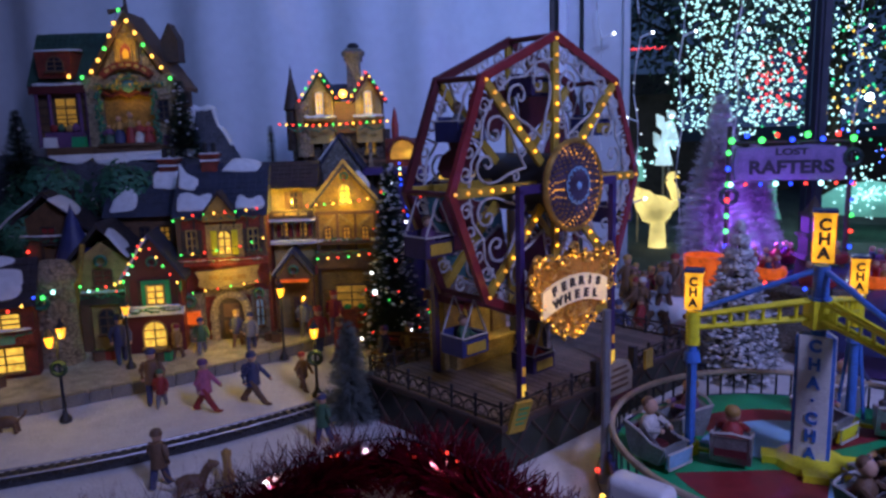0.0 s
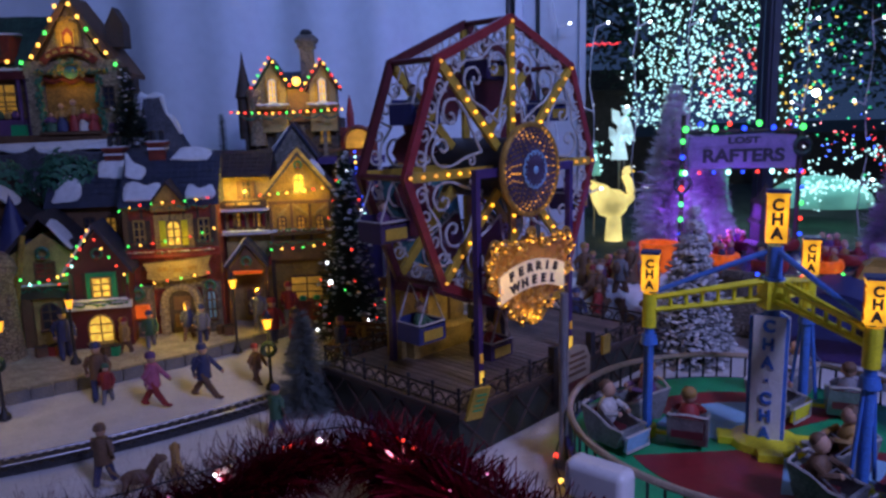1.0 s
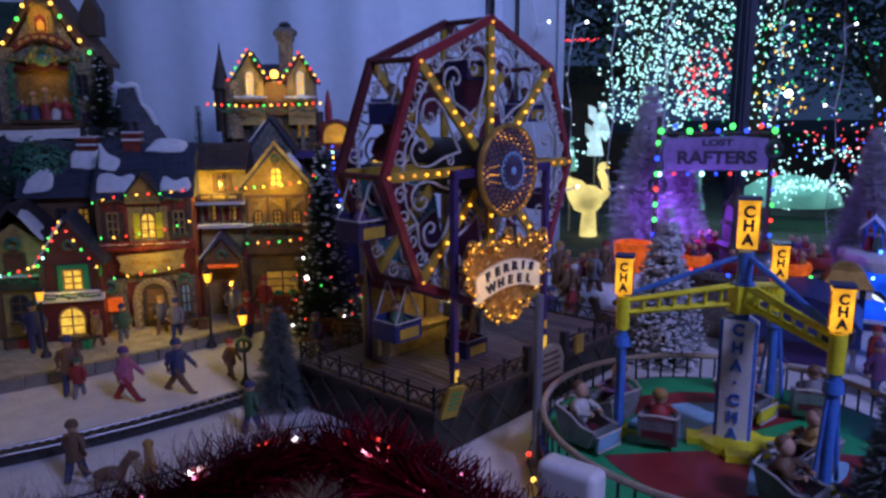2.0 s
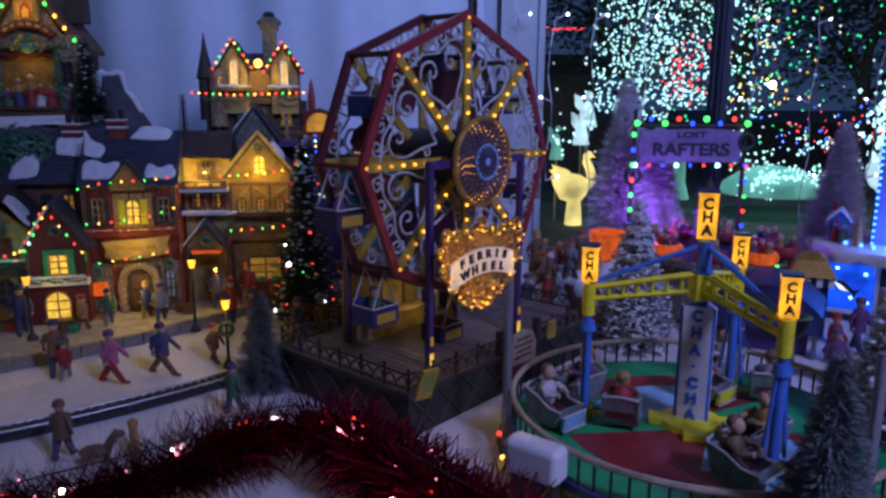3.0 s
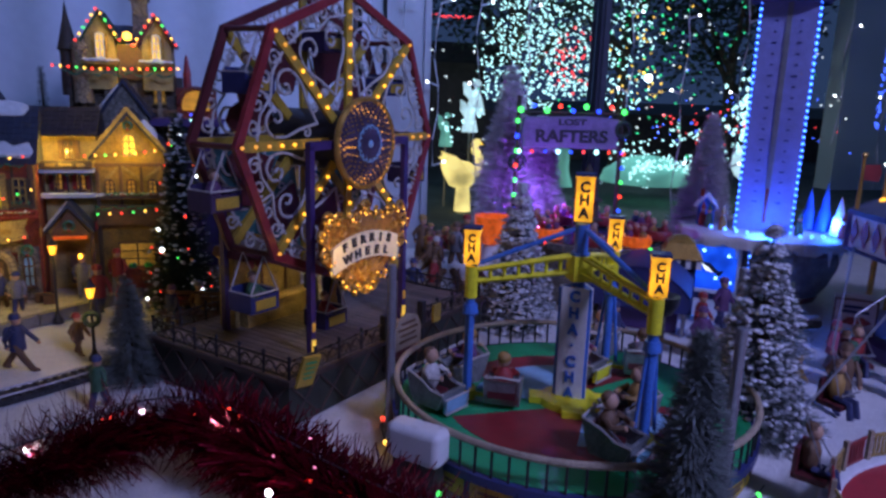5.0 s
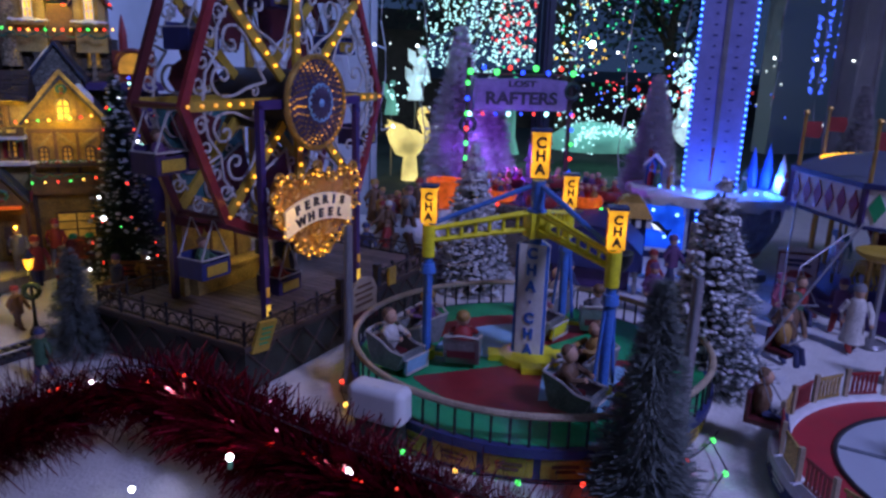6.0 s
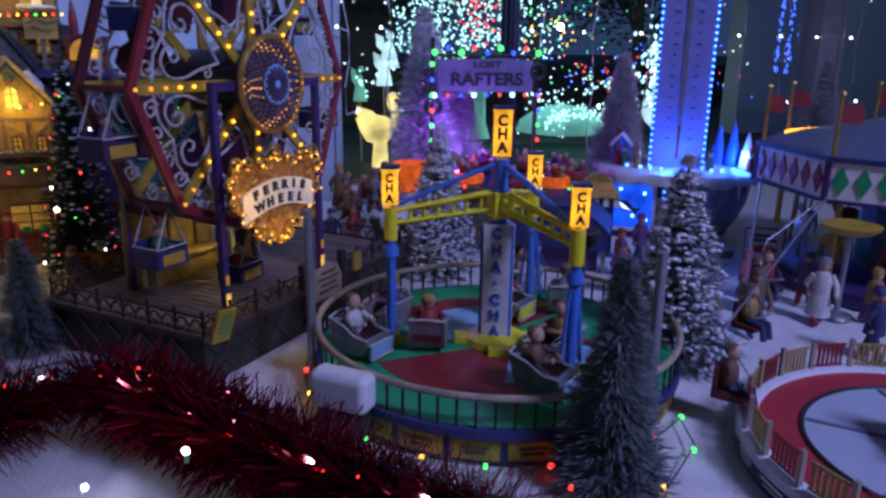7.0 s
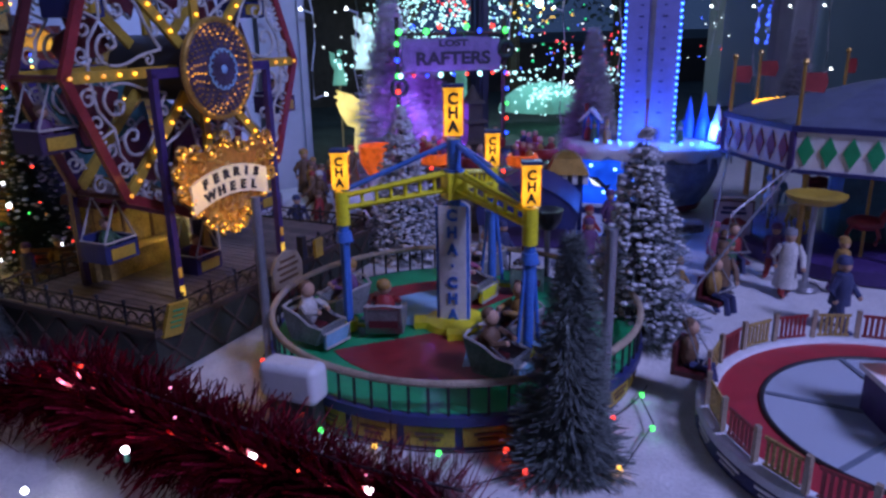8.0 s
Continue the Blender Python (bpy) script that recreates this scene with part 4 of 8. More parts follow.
w = part("window", G().box((-0.062, -0.0565, 0.05), (0.07, 0.003, 0.066)), L_BLUE, DT, "blue glowing window", smooth=False)
part("window_frame", G().box((-0.099, -0.058, 0.05), (0.005, 0.006, 0.074)).box((-0.025, -0.058, 0.05), (0.005, 0.006, 0.074)).box((-0.062, -0.058, 0.014), (0.07, 0.006, 0.005)).box((-0.062, -0.058, 0.086), (0.07, 0.006, 0.005)), SNOW_OLD, w, smooth=False)
for i, (x, z) in enumerate(((-0.09, 0.03), (-0.075, 0.075), (-0.04, 0.07), (-0.035, 0.03), (-0.085, 0.055), (-0.055, 0.035))):
    bulb("bulb", (x, -0.0595, z), 0.0026, glow("blue_spark_bulb", (0.2, 0.5, 1.0), 5.0) if i == 0 else bpy.data.materials["blue_spark_bulb"], w)
part("fish", G().prism([(-0.016, 0), (-0.004, 0.006), (0.012, 0.002), (0.018, 0.008), (0.018, -0.008), (0.012, -0.002), (-0.004, -0.006)], -0.061, -0.0595, pose(-0.064, 0, 0.05, 0, 30, 0)), IRON, w, smooth=False)
part("fish_belly", G().prism([(-0.015, -0.001), (-0.004, -0.001), (0.008, -0.003), (-0.004, -0.0065)], -0.0618, -0.0612, pose(-0.064, 0, 0.05, 0, 30, 0)), glow("white_spot", (0.8, 0.9, 1.0), 1.5), w, smooth=False)
lamp("tower_blue_lamp", "POINT", (0.722, 0.868, 0.125), 0.38, (0.03, 0.14, 1.0), 0.01)
lamp("tower_side_lamp", "POINT", (0.825, 0.852, 0.125), 0.38, (0.03, 0.14, 1.0), 0.01)
for k, (x, y) in enumerate(((-0.05, -0.05), (-0.035, -0.056), (-0.02, -0.06), (0.05, -0.052), (0.065, -0.045), (0.08, -0.035), (-0.07, -0.04))):
    bulb("bulb", (x, y, 0.1085), 0.0026, STRIP, DT)
for x, y, h, m in ((0.062, 0.03, 0.062, BLUE), (0.082, 0.02, 0.07, BLUE), (0.1, -0.005, 0.056, SNOW_OLD)):
    tr = part("cone_tree", G().cyl((x, y, 0.1), (x, y, 0.112), 0.002, n=6).lathe([(0.0125, 0.108), (0.011, 0.118), (0.0085, 0.118 + h * 0.3), (0.007, 0.116 + h * 0.33), (0.004, 0.108 + h * 0.75), (0.0001, 0.108 + h)], (x, y, 0), 10), m, DT, "small pointed cone tree")
for x, y, c in ((0.048, -0.035, "green"), (-0.085, -0.02, "red"), (-0.075, -0.03, "green"), (0.105, -0.02, "red"), (-0.055, -0.045, "ochre")):
    g = G().lathe([(0.0055, 0.106), (0.006, 0.116), (0.004, 0.126), (0.0001, 0.127)], (x, y, 0), 8)
    g.i = 1
    g.ball((x, y, 0.13), 0.0038, n=8)
    g.i = 0
    g.lathe([(0.004, 0.132), (0.002, 0.138), (0.0001, 0.144)], (x, y, 0), 8)
    part("elf_ornament", g, [COATS[c], SKIN], DT)
# little hut on the platform
hut = thing("bird_hut", "tiny blue hut with snowy roof on the platform", "hut", pose(0.70, 0.975, 0.106, 0, 0, -38))
part("wall", G().prism([(-0.012, 0), (0.012, 0), (0.012, 0.028), (0, 0.042), (-0.012, 0.028)], -0.012, 0.012), BLUE, hut, smooth=False)
part("roof", G().prism([(-0.017, 0.026), (0, 0.0435), (0.017, 0.026), (0.017, 0.03), (0, 0.048), (-0.017, 0.03)], -0.016, 0.016), SNOW_OLD, hut, smooth=False)
part("chimney", G().box((-0.008, 0.004, 0.047), (0.006, 0.006, 0.012)), REDWALL, hut, smooth=False)

YD = thing("yellow_dish_ride", "round yellow dish on a slim stand under the canopy", "ride", pose(0.70, 0.555, 0))
part("dish", G().lathe([(0.0001, 0.094), (0.02, 0.095), (0.028, 0.1), (0.03, 0.104), (0.026, 0.104), (0.0001, 0.1)], n=24), YELLOW_DULL, YD, "ochre dish")
part("stand", G().lathe([(0.016, 0), (0.014, 0.004), (0.003, 0.008), (0.003, 0.095)], n=12), STEEL, YD)

# ---- the covered carousel with its diamond valance ----
KX, KY, KR = 0.885, 0.632, 0.178
KA = thing("carousel", "carousel with grey-blue roof, diamond valance and red flags", "carousel", pose(KX, KY, 0, 0, 0, 0))
TURN = 190.0
part("roof", G().lathe([(KR + 0.004, 0.168), (KR * 0.6, 0.184), (0.03, 0.205), (0.0001, 0.21)], n=8).lathe([(KR - 0.006, 0.125), (KR - 0.006, 0.164), (0.001, 0.164)], n=8), mat("roof_sheet", (0.12, 0.14, 0.22), 0.5, 0.3), KA, "grey-blue sheet roof", smooth=False, m=pose(0, 0, 0, 0, 0, TURN))
for k in range(8):
    a0, a1 = radians(45 * k + TURN), radians(45 * k + 45 + TURN)
    p, q = Vector((KR * math.cos(a0), KR * math.sin(a0), 0)), Vector((KR * math.cos(a1), KR * math.sin(a1), 0))
    mid, w = (p + q) / 2, (q - p).length
    fm = pose(mid.x, mid.y, 0.143, 0, 0, 45 * k + 22.5 + TURN + 90)
    vpan = part("valance", G().box((0, 0, 0), (w - 0.002, 0.004, 0.046)), WHITE, KA, "white valance with painted diamonds", smooth=False, m=fm)
    part("trim", G().box((0, -0.001, 0.023), (w + 0.003, 0.008, 0.006)).box((0, -0.001, -0.0225), (w + 0.003, 0.008, 0.004)), BLUE_DARK, vpan, smooth=False)
    for i in range(6):
        x = (i - 2.5) * w / 6.2
        part("diamond", G().prism([(x - 0.0085, 0), (x, -0.0165), (x + 0.0085, 0), (x, 0.0165)], -0.0036, -0.0022), (GREEN, RED)[k % 2], vpan, smooth=False)
    part("corner_post", G().box((p.x, p.y, 0.143), (0.007, 0.007, 0.05), None), PURPLE, KA)
    part("flag_pole", G().cyl((p.x * 0.98, p.y * 0.98, 0.165), (p.x * 0.98, p.y * 0.98, 0.232), 0.0026, 0.002, 8).ball((p.x * 0.98, p.y * 0.98, 0.235), 0.004, n=8), GOLD, KA)
    fl = G()
    fl.prism([(0, 0), (0.022, -0.002), (0.025, 0.009), (0.022, 0.019), (0, 0.019)], -0.0008, 0.0008, pose(p.x * 0.98, p.y * 0.98, 0.205, 0, 0, -30 + 20 * (k % 3)))
    part("flag", fl, COATS["red"], KA, "red flag", smooth=False)
    s = 0.82
    part("post", G().cyl((p.x * s, p.y * s, 0.02), (p.x * s, p.y * s, 0.125), 0.0035, n=8), GOLD, KA)
for k in range(60):
    a = radians(30 + 1.45 * k)
    bulb("bulb", (0.155 * math.cos(a), 0.155 * math.sin(a), 0.1735 + 0.001 * math.sin(1.9 * k)), 0.0019, G_AMBER, KA)
part("base", G().lathe([(0.0001, 0), (KR - 0.02, 0), (KR - 0.02, 0.016), (KR - 0.026, 0.02), (0.0001, 0.02)], n=32), PURPLE, KA)
part("core", G().lathe([(0.05, 0.02), (0.05, 0.125), (0.0001, 0.125)], n=12), TEAL, KA, "painted drum core", smooth=False)
for k in range(10):
    a = 0.6283 * k
    x, y = 0.115 * math.cos(a), 0.115 * math.sin(a)
    hp = part("ride_pole", G().cyl((x, y, 0.02), (x, y, 0.125), 0.0018, n=6), GOLD, KA)
    hg = G().ball((0, 0, 0.06), 0.016, (1.2, 0.55, 0.6)).tube([(0.014, 0, 0.063), (0.022, 0, 0.078), (0.03, 0, 0.077)], 0.005, 6)
    for lx, ly in ((0.011, 0.004), (0.011, -0.004), (-0.012, 0.004), (-0.012, -0.004)):
        hg.tube([(lx, ly, 0.058), (lx * 1.4, ly, 0.045), (lx * 1.1, ly, 0.036)], 0.0022, 5)
    part("carousel_horse", hg, (WHITE, YELLOW_DULL, RED, SKYBLUE)[k % 4], hp, m=pose(x, y, 0, 0, 0, math.degrees(a) + 90))

# ---- the village street: pavement, hill, track ----
def ribbon_solid(name, front, back, z0, z1, m, label, category):
    """A low solid between a front and a back line of (x, y)."""
    v = [(x, y, z) for z in (z0, z1) for x, y in (*front, *reversed(back))]
    n = len(front) + len(back)
    f = [tuple(range(n, 2 * n)), tuple(range(n - 1, -1, -1))] + [(i, (i + 1) % n, n + (i + 1) % n, n + i) for i in range(n)]
    return solid(name, G().put(v, f), m, label, category, kind="structure", smooth=False)


KERB = [(-0.95, 0.66), (-0.62, 0.73), (-0.45, 0.785), (-0.35, 0.85), (-0.27, 0.905), (-0.2, 0.98), (-0.13, 1.05), (0.0, 1.10), (0.12, 1.12)]
ribbon_solid("pavement", KERB, [(x, 1.33) for x, y in KERB], -0.01, 0.010, mat("snow_dusted_paving", (0.46, 0.42, 0.35), 0.8, 0.4, 60, 0.9), "tan snow-dusted pavement along the house fronts", "pavement")
KERBSTONE = mat("grey_kerb_stone", (0.2, 0.19, 0.17), 0.8, 0.25, 60, 0.5)
kerb = thing("kerb", "row of grey snow-dusted kerb stones", "kerb", pose(0, 0, 0), kind="structure")
rnd = random.Random(11)
for (ax, ay), (bx, by) in zip(KERB[1:], KERB[2:-1]):
    L = math.hypot(bx - ax, by - ay)
    k = int(L / 0.021)
    for i in range(k):
        f = (i + 0.5) / k
        part("kerb_stone", G().box((0, 0, 0), (L / k - 0.0007, 0.009, 0.014), None, 0.94), KERBSTONE, kerb, smooth=False, m=pose(ax + (bx - ax) * f, ay + (by - ay) * f, 0.006 + rnd.uniform(-0.0006, 0.0006), 0, 0, math.degrees(math.atan2(by - ay, bx - ax)) + rnd.uniform(-2, 2)))


def hill_z(x, y):
    left = 0.272 if x < -0.36 else 0.272 * max(0.0, (-0.26 - x) / 0.10)
    crag = max(0.0, min((x + 0.425) / 0.04, 1.0, (-0.235 - x) / 0.06)) * min(1.0, max(0.0, (y - 1.165) / 0.04)) * min(1.0, max(0.0, (1.24 - y) / 0.03))
    front = min(1.0, max(0.0, (y - 1.10) / 0.05))
    rough = 0.97 + 0.06 * noise.noise(Vector((x * 18, y * 18, 0)))
    return max(left, (0.345 if x < -0.36 else 0.345 - 1.75 * (x + 0.372)) * min(1.0, crag * 1.6)) * front * rough + 0.01 * noise.noise(Vector((x * 60, y * 60, 3)))


nx, ny = 90, 36
v = [(-0.98 + 0.76 * i / nx, 1.08 + 0.25 * j / ny, hill_z(-0.98 + 0.76 * i / nx, 1.08 + 0.25 * j / ny)) for j in range(ny + 1) for i in range(nx + 1)]
f = [(j * (nx + 1) + i, j * (nx + 1) + i + 1, (j + 1) * (nx + 1) + i + 1, (j + 1) * (nx + 1) + i) for j in range(ny) for i in range(nx)]
solid("hill", G().put(v, f), mat("blue_grey_rock", (0.075, 0.08, 0.105), 0.8, 0.5, 40, 0.9), "blue-grey painted rock hill behind the street", "hill", kind="structure")

crag = thing("crag_snow", "patches of painted snow on the rock hill", "snow", pose(0, 0, 0), kind="structure")
for x, y, w, h in ((-0.46, 1.125, 0.03, 0.012), (-0.55, 1.13, 0.03, 0.012)):
    g = G()
    n = 10
    rs = random.Random(int(-x * 1000))
    vs = []
    for j in range(n + 1):
        for i in range(n + 1):
            a, b = 2 * i / n - 1, 2 * j / n - 1
            px, py = x + w * a * (1 + 0.2 * math.sin(5 * b)) * (1 - 0.3 * b * b), y + h * b * (1 - 0.3 * a * a)
            vs.append((px, py, hill_z(px, py) + 0.004 * (1 - max(abs(a), abs(b)) ** 4) - 0.001))
    g.put(vs, [(j * (n + 1) + i, j * (n + 1) + i + 1, (j + 1) * (n + 1) + i + 1, (j + 1) * (n + 1) + i) for j in range(n) for i in range(n)])
    me = g.mesh("snow", SNOW)
    ob = new("snow", me)
    ob.parent = crag

ridge = [Vector((x, 1.198, hill_z(x, 1.198) + 0.001)) for x in (-0.405 + 0.005 * i for i in range(15))]
part("snow", G().tube(ridge, lambda f: 0.0028 + 0.0055 * abs(math.sin(8 * f + 0.6)) * (1 - 0.6 * f), 8), SNOW_OLD, crag, "snow lying along the ridge")

TRACK = smooth_line([Vector(p) for p in ((-0.75, 0.545, 0), (-0.55, 0.575, 0), (-0.394, 0.622, 0), (-0.264, 0.682, 0), (-0.139, 0.772, 0), (-0.075, 0.852, 0), (-0.02, 0.95, 0), (0.02, 1.06, 0))], 8)
trk = thing("railway_track", "black miniature railway track curving across the snow", "railway track", pose(0, 0, 0))
bed, railL, railR, dist = [], [], [], 0.0
for i, p in enumerate(TRACK):
    d = (TRACK[min(i + 1, len(TRACK) - 1)] - TRACK[max(i - 1, 0)]).normalized()
    n = Vector((-d.y, d.x, 0))
    bed.append((p + n * 0.015, p - n * 0.015))
    railL.append(p + n * 0.0085 + Vector((0, 0, 0.0065)))
    railR.append(p - n * 0.0085 + Vector((0, 0, 0.0065)))
g = G()
vv = [q + Vector((0, 0, z)) for a, b in bed for q, z in ((a, -0.001), (a.lerp(b, 0.1), 0.003), (a.lerp(b, 0.9), 0.003), (b, -0.001))]
g.put(vv, [(4 * i + j, 4 * i + j + 1, 4 * i + j + 5, 4 * i + j + 4) for i in range(len(bed) - 1) for j in range(3)])
part("ballast", g, BALLAST, trk)
part("rail", G().tube(railL, 0.0011, 6), STEEL, trk, "thin steel rail")
part("rail", G().tube(railR, 0.0011, 6), STEEL, trk, "thin steel rail")
tie = G().box((0, 0, 0.004), (0.004, 0.026, 0.003)).mesh("sleeper", IRON, False)
for i in range(len(TRACK) - 1):
    a, b = TRACK[i], TRACK[i + 1]
    k = max(1, round((b - a).length / 0.0095))
    for j in range(k):
        p = a.lerp(b, j / k)
        part("sleeper", tie, None, trk, m=pose(p.x, p.y, 0, 0, 0, math.degrees(math.atan2(b.y - a.y, b.x - a.x))))

# ---- houses ----
def window(parent, x, z, w, h, y=0.0, pane=None, arch=False, frame_m=None, shutter=None, bars=True):
    """A window whose sill middle is at (x, z) on the wall plane y."""
    frame_m = frame_m or CREAM
    arc = [(x + w / 2 * math.cos(t), z + h - w / 2 + w / 2 * math.sin(t)) for t in (math.pi * i / 8 for i in range(9))] if arch else [(x + w / 2, z + h), (x - w / 2, z + h)]
    out = [(x - w / 2, z), (x + w / 2, z)] + arc
    t = part("window", G().prism(out, y - 0.0012, y - 0.0002), pane or L_WIN, parent, "", False)
    g = G()
    ring = [Vector((a, y - 0.002, b)) for a, b in out]
    for a, b in zip(ring, ring[1:] + ring[:1]):
        if (b - a).length > 1e-5:
            g.tube([a, b], 0.0013, 4)
    if bars:
        g.tube([Vector((x, y - 0.002, z)), Vector((x, y - 0.002, z + h))], 0.0011, 4).tube([Vector((x - w / 2, y - 0.002, z + h * 0.66)), Vector((x + w / 2, y - 0.002, z + h * 0.66))], 0.0009, 4).tube([Vector((x - w / 2, y - 0.002, z + h * 0.33)), Vector((x + w / 2, y - 0.002, z + h * 0.33))], 0.0009, 4)
    part("window_frame", g, frame_m, t)
    part("window_sill", G().box((x, y - 0.003, z - 0.0012), (w * 1.2, 0.006, 0.0024)), frame_m, t, smooth=False)
    if shutter:
        for s in (-1, 1):
            gg = G().box((x + s * (w / 2 + w * 0.28), y - 0.0018, z + h / 2), (w * 0.45, 0.002, h))
            for k in range(6):
                gg.box((x + s * (w / 2 + w * 0.28), y - 0.003, z + h * (k + 0.7) / 6.4), (w * 0.36, 0.0012, h * 0.08))
            part("shutter", gg, shutter, t, smooth=False)
    return t


def door(parent, x, z, w, h, m, y=0.0, arch=False):
    arc = [(x + w / 2 * math.cos(t), z + h - w / 2 + w / 2 * math.sin(t)) for t in (math.pi * i / 8 for i in range(9))] if arch else [(x + w / 2, z + h), (x - w / 2, z + h)]
    d = part("door", G().prism([(x - w / 2, z), (x + w / 2, z)] + arc, y - 0.002, y), m, parent, smooth=False)
    part("door_panel", G().box((x, y - 0.0025, z + h * 0.28), (w * 0.6, 0.0012, h * 0.3)).box((x, y - 0.0025, z + h * 0.68), (w * 0.6, 0.0012, h * 0.3)), TIMBER, d, smooth=False)
    part("door_handle", G().ball((x + w * 0.36, y - 0.0035, z + h * 0.45), 0.0012, n=6), GOLD, d)
    return d


def shingle_roof(parent, x0, x1, y0, y1, z0, z1, m, label="", over=0.006):
    """A roof slope facing the street from the eave (y0, z0) up to the ridge (y1, z1), with rows of shingles, and its back slope."""
    g, gs = G(), G()
    ln = math.hypot(y1 - y0, z1 - z0)
    a = math.degrees(math.atan2(z1 - z0, y1 - y0))
    rows = max(3, int(ln / 0.009))
    rr = random.Random(int(x0 * 1000) + 7)
    for j in range(rows):
        s = (j + 0.5) / rows
        w = 0.009
        n = int((x1 - x0 + 2 * over) / w)
        w = (x1 - x0 + 2 * over) / n
        for i in range(n):
            gs.box((0, 0, 0), (w * 0.94, ln / rows * 1.25, 0.0018), pose(x0 - over + w * (i + 0.5), y0 + (y1 - y0) * s, z0 + (z1 - z0) * s + 0.002 + rr.uniform(0, 0.0007), a - 5, 0, rr.uniform(-2, 2)))
    g.put([(x0 - over, y0 - 0.004, z0), (x1 + over, y0 - 0.004, z0), (x1 + over, y1, z1), (x0 - over, y1, z1), (x0 - over, 2 * y1 - y0, z0), (x1 + over, 2 * y1 - y0, z0)],
          [(0, 1, 2, 3), (3, 2, 5, 4), (0, 3, 4), (1, 5, 2), (0, 4, 5, 1)])
    part("shingles", gs, m, parent, smooth=False)["kind"] = "stuff"
    return part("roof", g, m, parent, label or "shingled roof", smooth=False)


def gable_roof(parent, cx, w, z0, z1, y0, y1, m, over=0.008, thick=0.004):
    """A roof with its ridge running back from the street."""
    h, k = w / 2 + over, (z1 - z0) / (w / 2)
    lo = z0 - over * k
    g = G().prism([(cx - h, lo), (cx, z1), (cx + h, lo), (cx + h, lo + thick * 1.3), (cx, z1 + thick * 1.6), (cx - h, lo + thick * 1.3)], y0 - over, y1)
    gs = G()
    ln = math.hypot(h, z1 - lo)
    a = math.degrees(math.atan2(z1 - lo, h))
    for s in (-1, 1):
        rows, n = max(3, int(ln / 0.009)), max(3, int((y1 - y0 + over) / 0.009))
        for j in range(rows):
            f = (j + 0.5) / rows
            for i in range(n):
                gs.box((0, 0, 0), (ln / rows * 1.2, (y1 - y0 + over) / n * 0.93, 0.0016), pose(cx + s * h * (1 - f), y0 - over + (y1 - y0 + over) * (i + 0.5) / n, lo + (z1 - lo) * f + thick * 1.5, 0, s * a, 0))
    part("shingles", gs, m, parent, smooth=False)["kind"] = "stuff"
    return part("roof", g, m, parent, "shingled gable roof", smooth=False)


PATCH = random.Random(99)


def snow_patch(parent, pts, m=None, bulge=0.005):
    """A thin uneven pad of snow over corner points given in order round its edge, with ragged lobes."""
    bulge *= 0.55
    pts = smooth_line([Vector(p) for p in pts] + [Vector(pts[0])], 7)[:-1]
    c = sum(pts, Vector()) / len(pts)
    ph = PATCH.uniform(0, 6)
    pts = [c + (p - c) * (1 + 0.07 * math.sin(3 * 6.283 * i / len(pts) + ph) + PATCH.uniform(-0.04, 0.04)) for i, p in enumerate(pts)]
    nrm = Vector()
    for a, b in zip(pts, pts[1:] + pts[:1]):
        nrm += (a - c).cross(b - c)
    nrm.normalize()
    if nrm.y > 0 or nrm.z < -0.2:
        nrm.negate()
    n = len(pts)
    v = []
    for f, h in ((1.0, -0.4), (1.01, 0.3), (0.92, 0.75), (0.7, 0.95), (0.4, 1.05)):
        v += [c + (p - c) * f + nrm * bulge * (h + PATCH.uniform(-0.15, 0.15) * (h > 0.5)) for p in pts]
    v.append(c + nrm * bulge)
    fc = [(j * n + i, j * n + (i + 1) % n, (j + 1) * n + (i + 1) % n, (j + 1) * n + i) for j in range(4) for i in range(n)]
    fc += [(4 * n + i, 4 * n + (i + 1) % n, 5 * n) for i in range(n)]
    return part("snow", G().put(v, fc), SNOW_OLD, parent, "patch of painted snow")


def snow_strip(parent, x0, x1, y, z, r=0.0026):
    """Lumpy snow lying along a ledge."""
    n = max(6, int((x1 - x0) / 0.003))
    pts = [Vector((x0 + (x1 - x0) * i / n, y + PATCH.uniform(-0.0005, 0.0005), z + PATCH.uniform(-0.0006, 0.0006))) for i in range(n + 1)]
    rad = [r * PATCH.uniform(0.55, 1.15) for _ in range(n + 2)]
    return part("snow", G().tube(pts, lambda f: rad[int(f * n)] * (0.4 if f in (0.0, 1.0) else 1.0), 7), SNOW_OLD, parent, "snow along a ledge")


def garland(parent, x0, x1, y, z, sag=0.006, loops=2):
    """A green swag of leaves with red berries along a facade."""
    g = G()
    n = int((x1 - x0) / 0.0016)
    for i in range(n):
        f = i / n
        p = Vector((x0 + (x1 - x0) * f, y, z - sag * abs(math.sin(math.pi * loops * f))))
        g.i = 1 if i % 9 == 4 else 0
        g.ball(p + Vector((PATCH.uniform(-0.001, 0.001), PATCH.uniform(-0.0012, 0.0006), PATCH.uniform(-0.0012, 0.0012))), 0.0011 if i % 9 == 4 else PATCH.uniform(0.0012, 0.002), (1, 1, 0.8), 5)
    return part("garland", g, [LEAF, COATS["red"]], parent, "green leafy garland")


def flower_box(parent, x, y, z, w, m=None):
    b = part("flower_box", G().box((x, y - 0.003, z), (w, 0.006, 0.005)), TIMBER_DARK, parent, smooth=False)
    g = G()
    for i in range(int(w / 0.0014)):
        g.i = i % 3 == 0
        g.ball((x + PATCH.uniform(-w / 2, w / 2), y - 0.004 + PATCH.uniform(-0.002, 0.002), z + 0.003 + PATCH.uniform(0, 0.003)), PATCH.uniform(0.001, 0.0018), n=5)
    part("planting", g, [LEAF, COATS["red"]], b)["kind"] = "stuff"


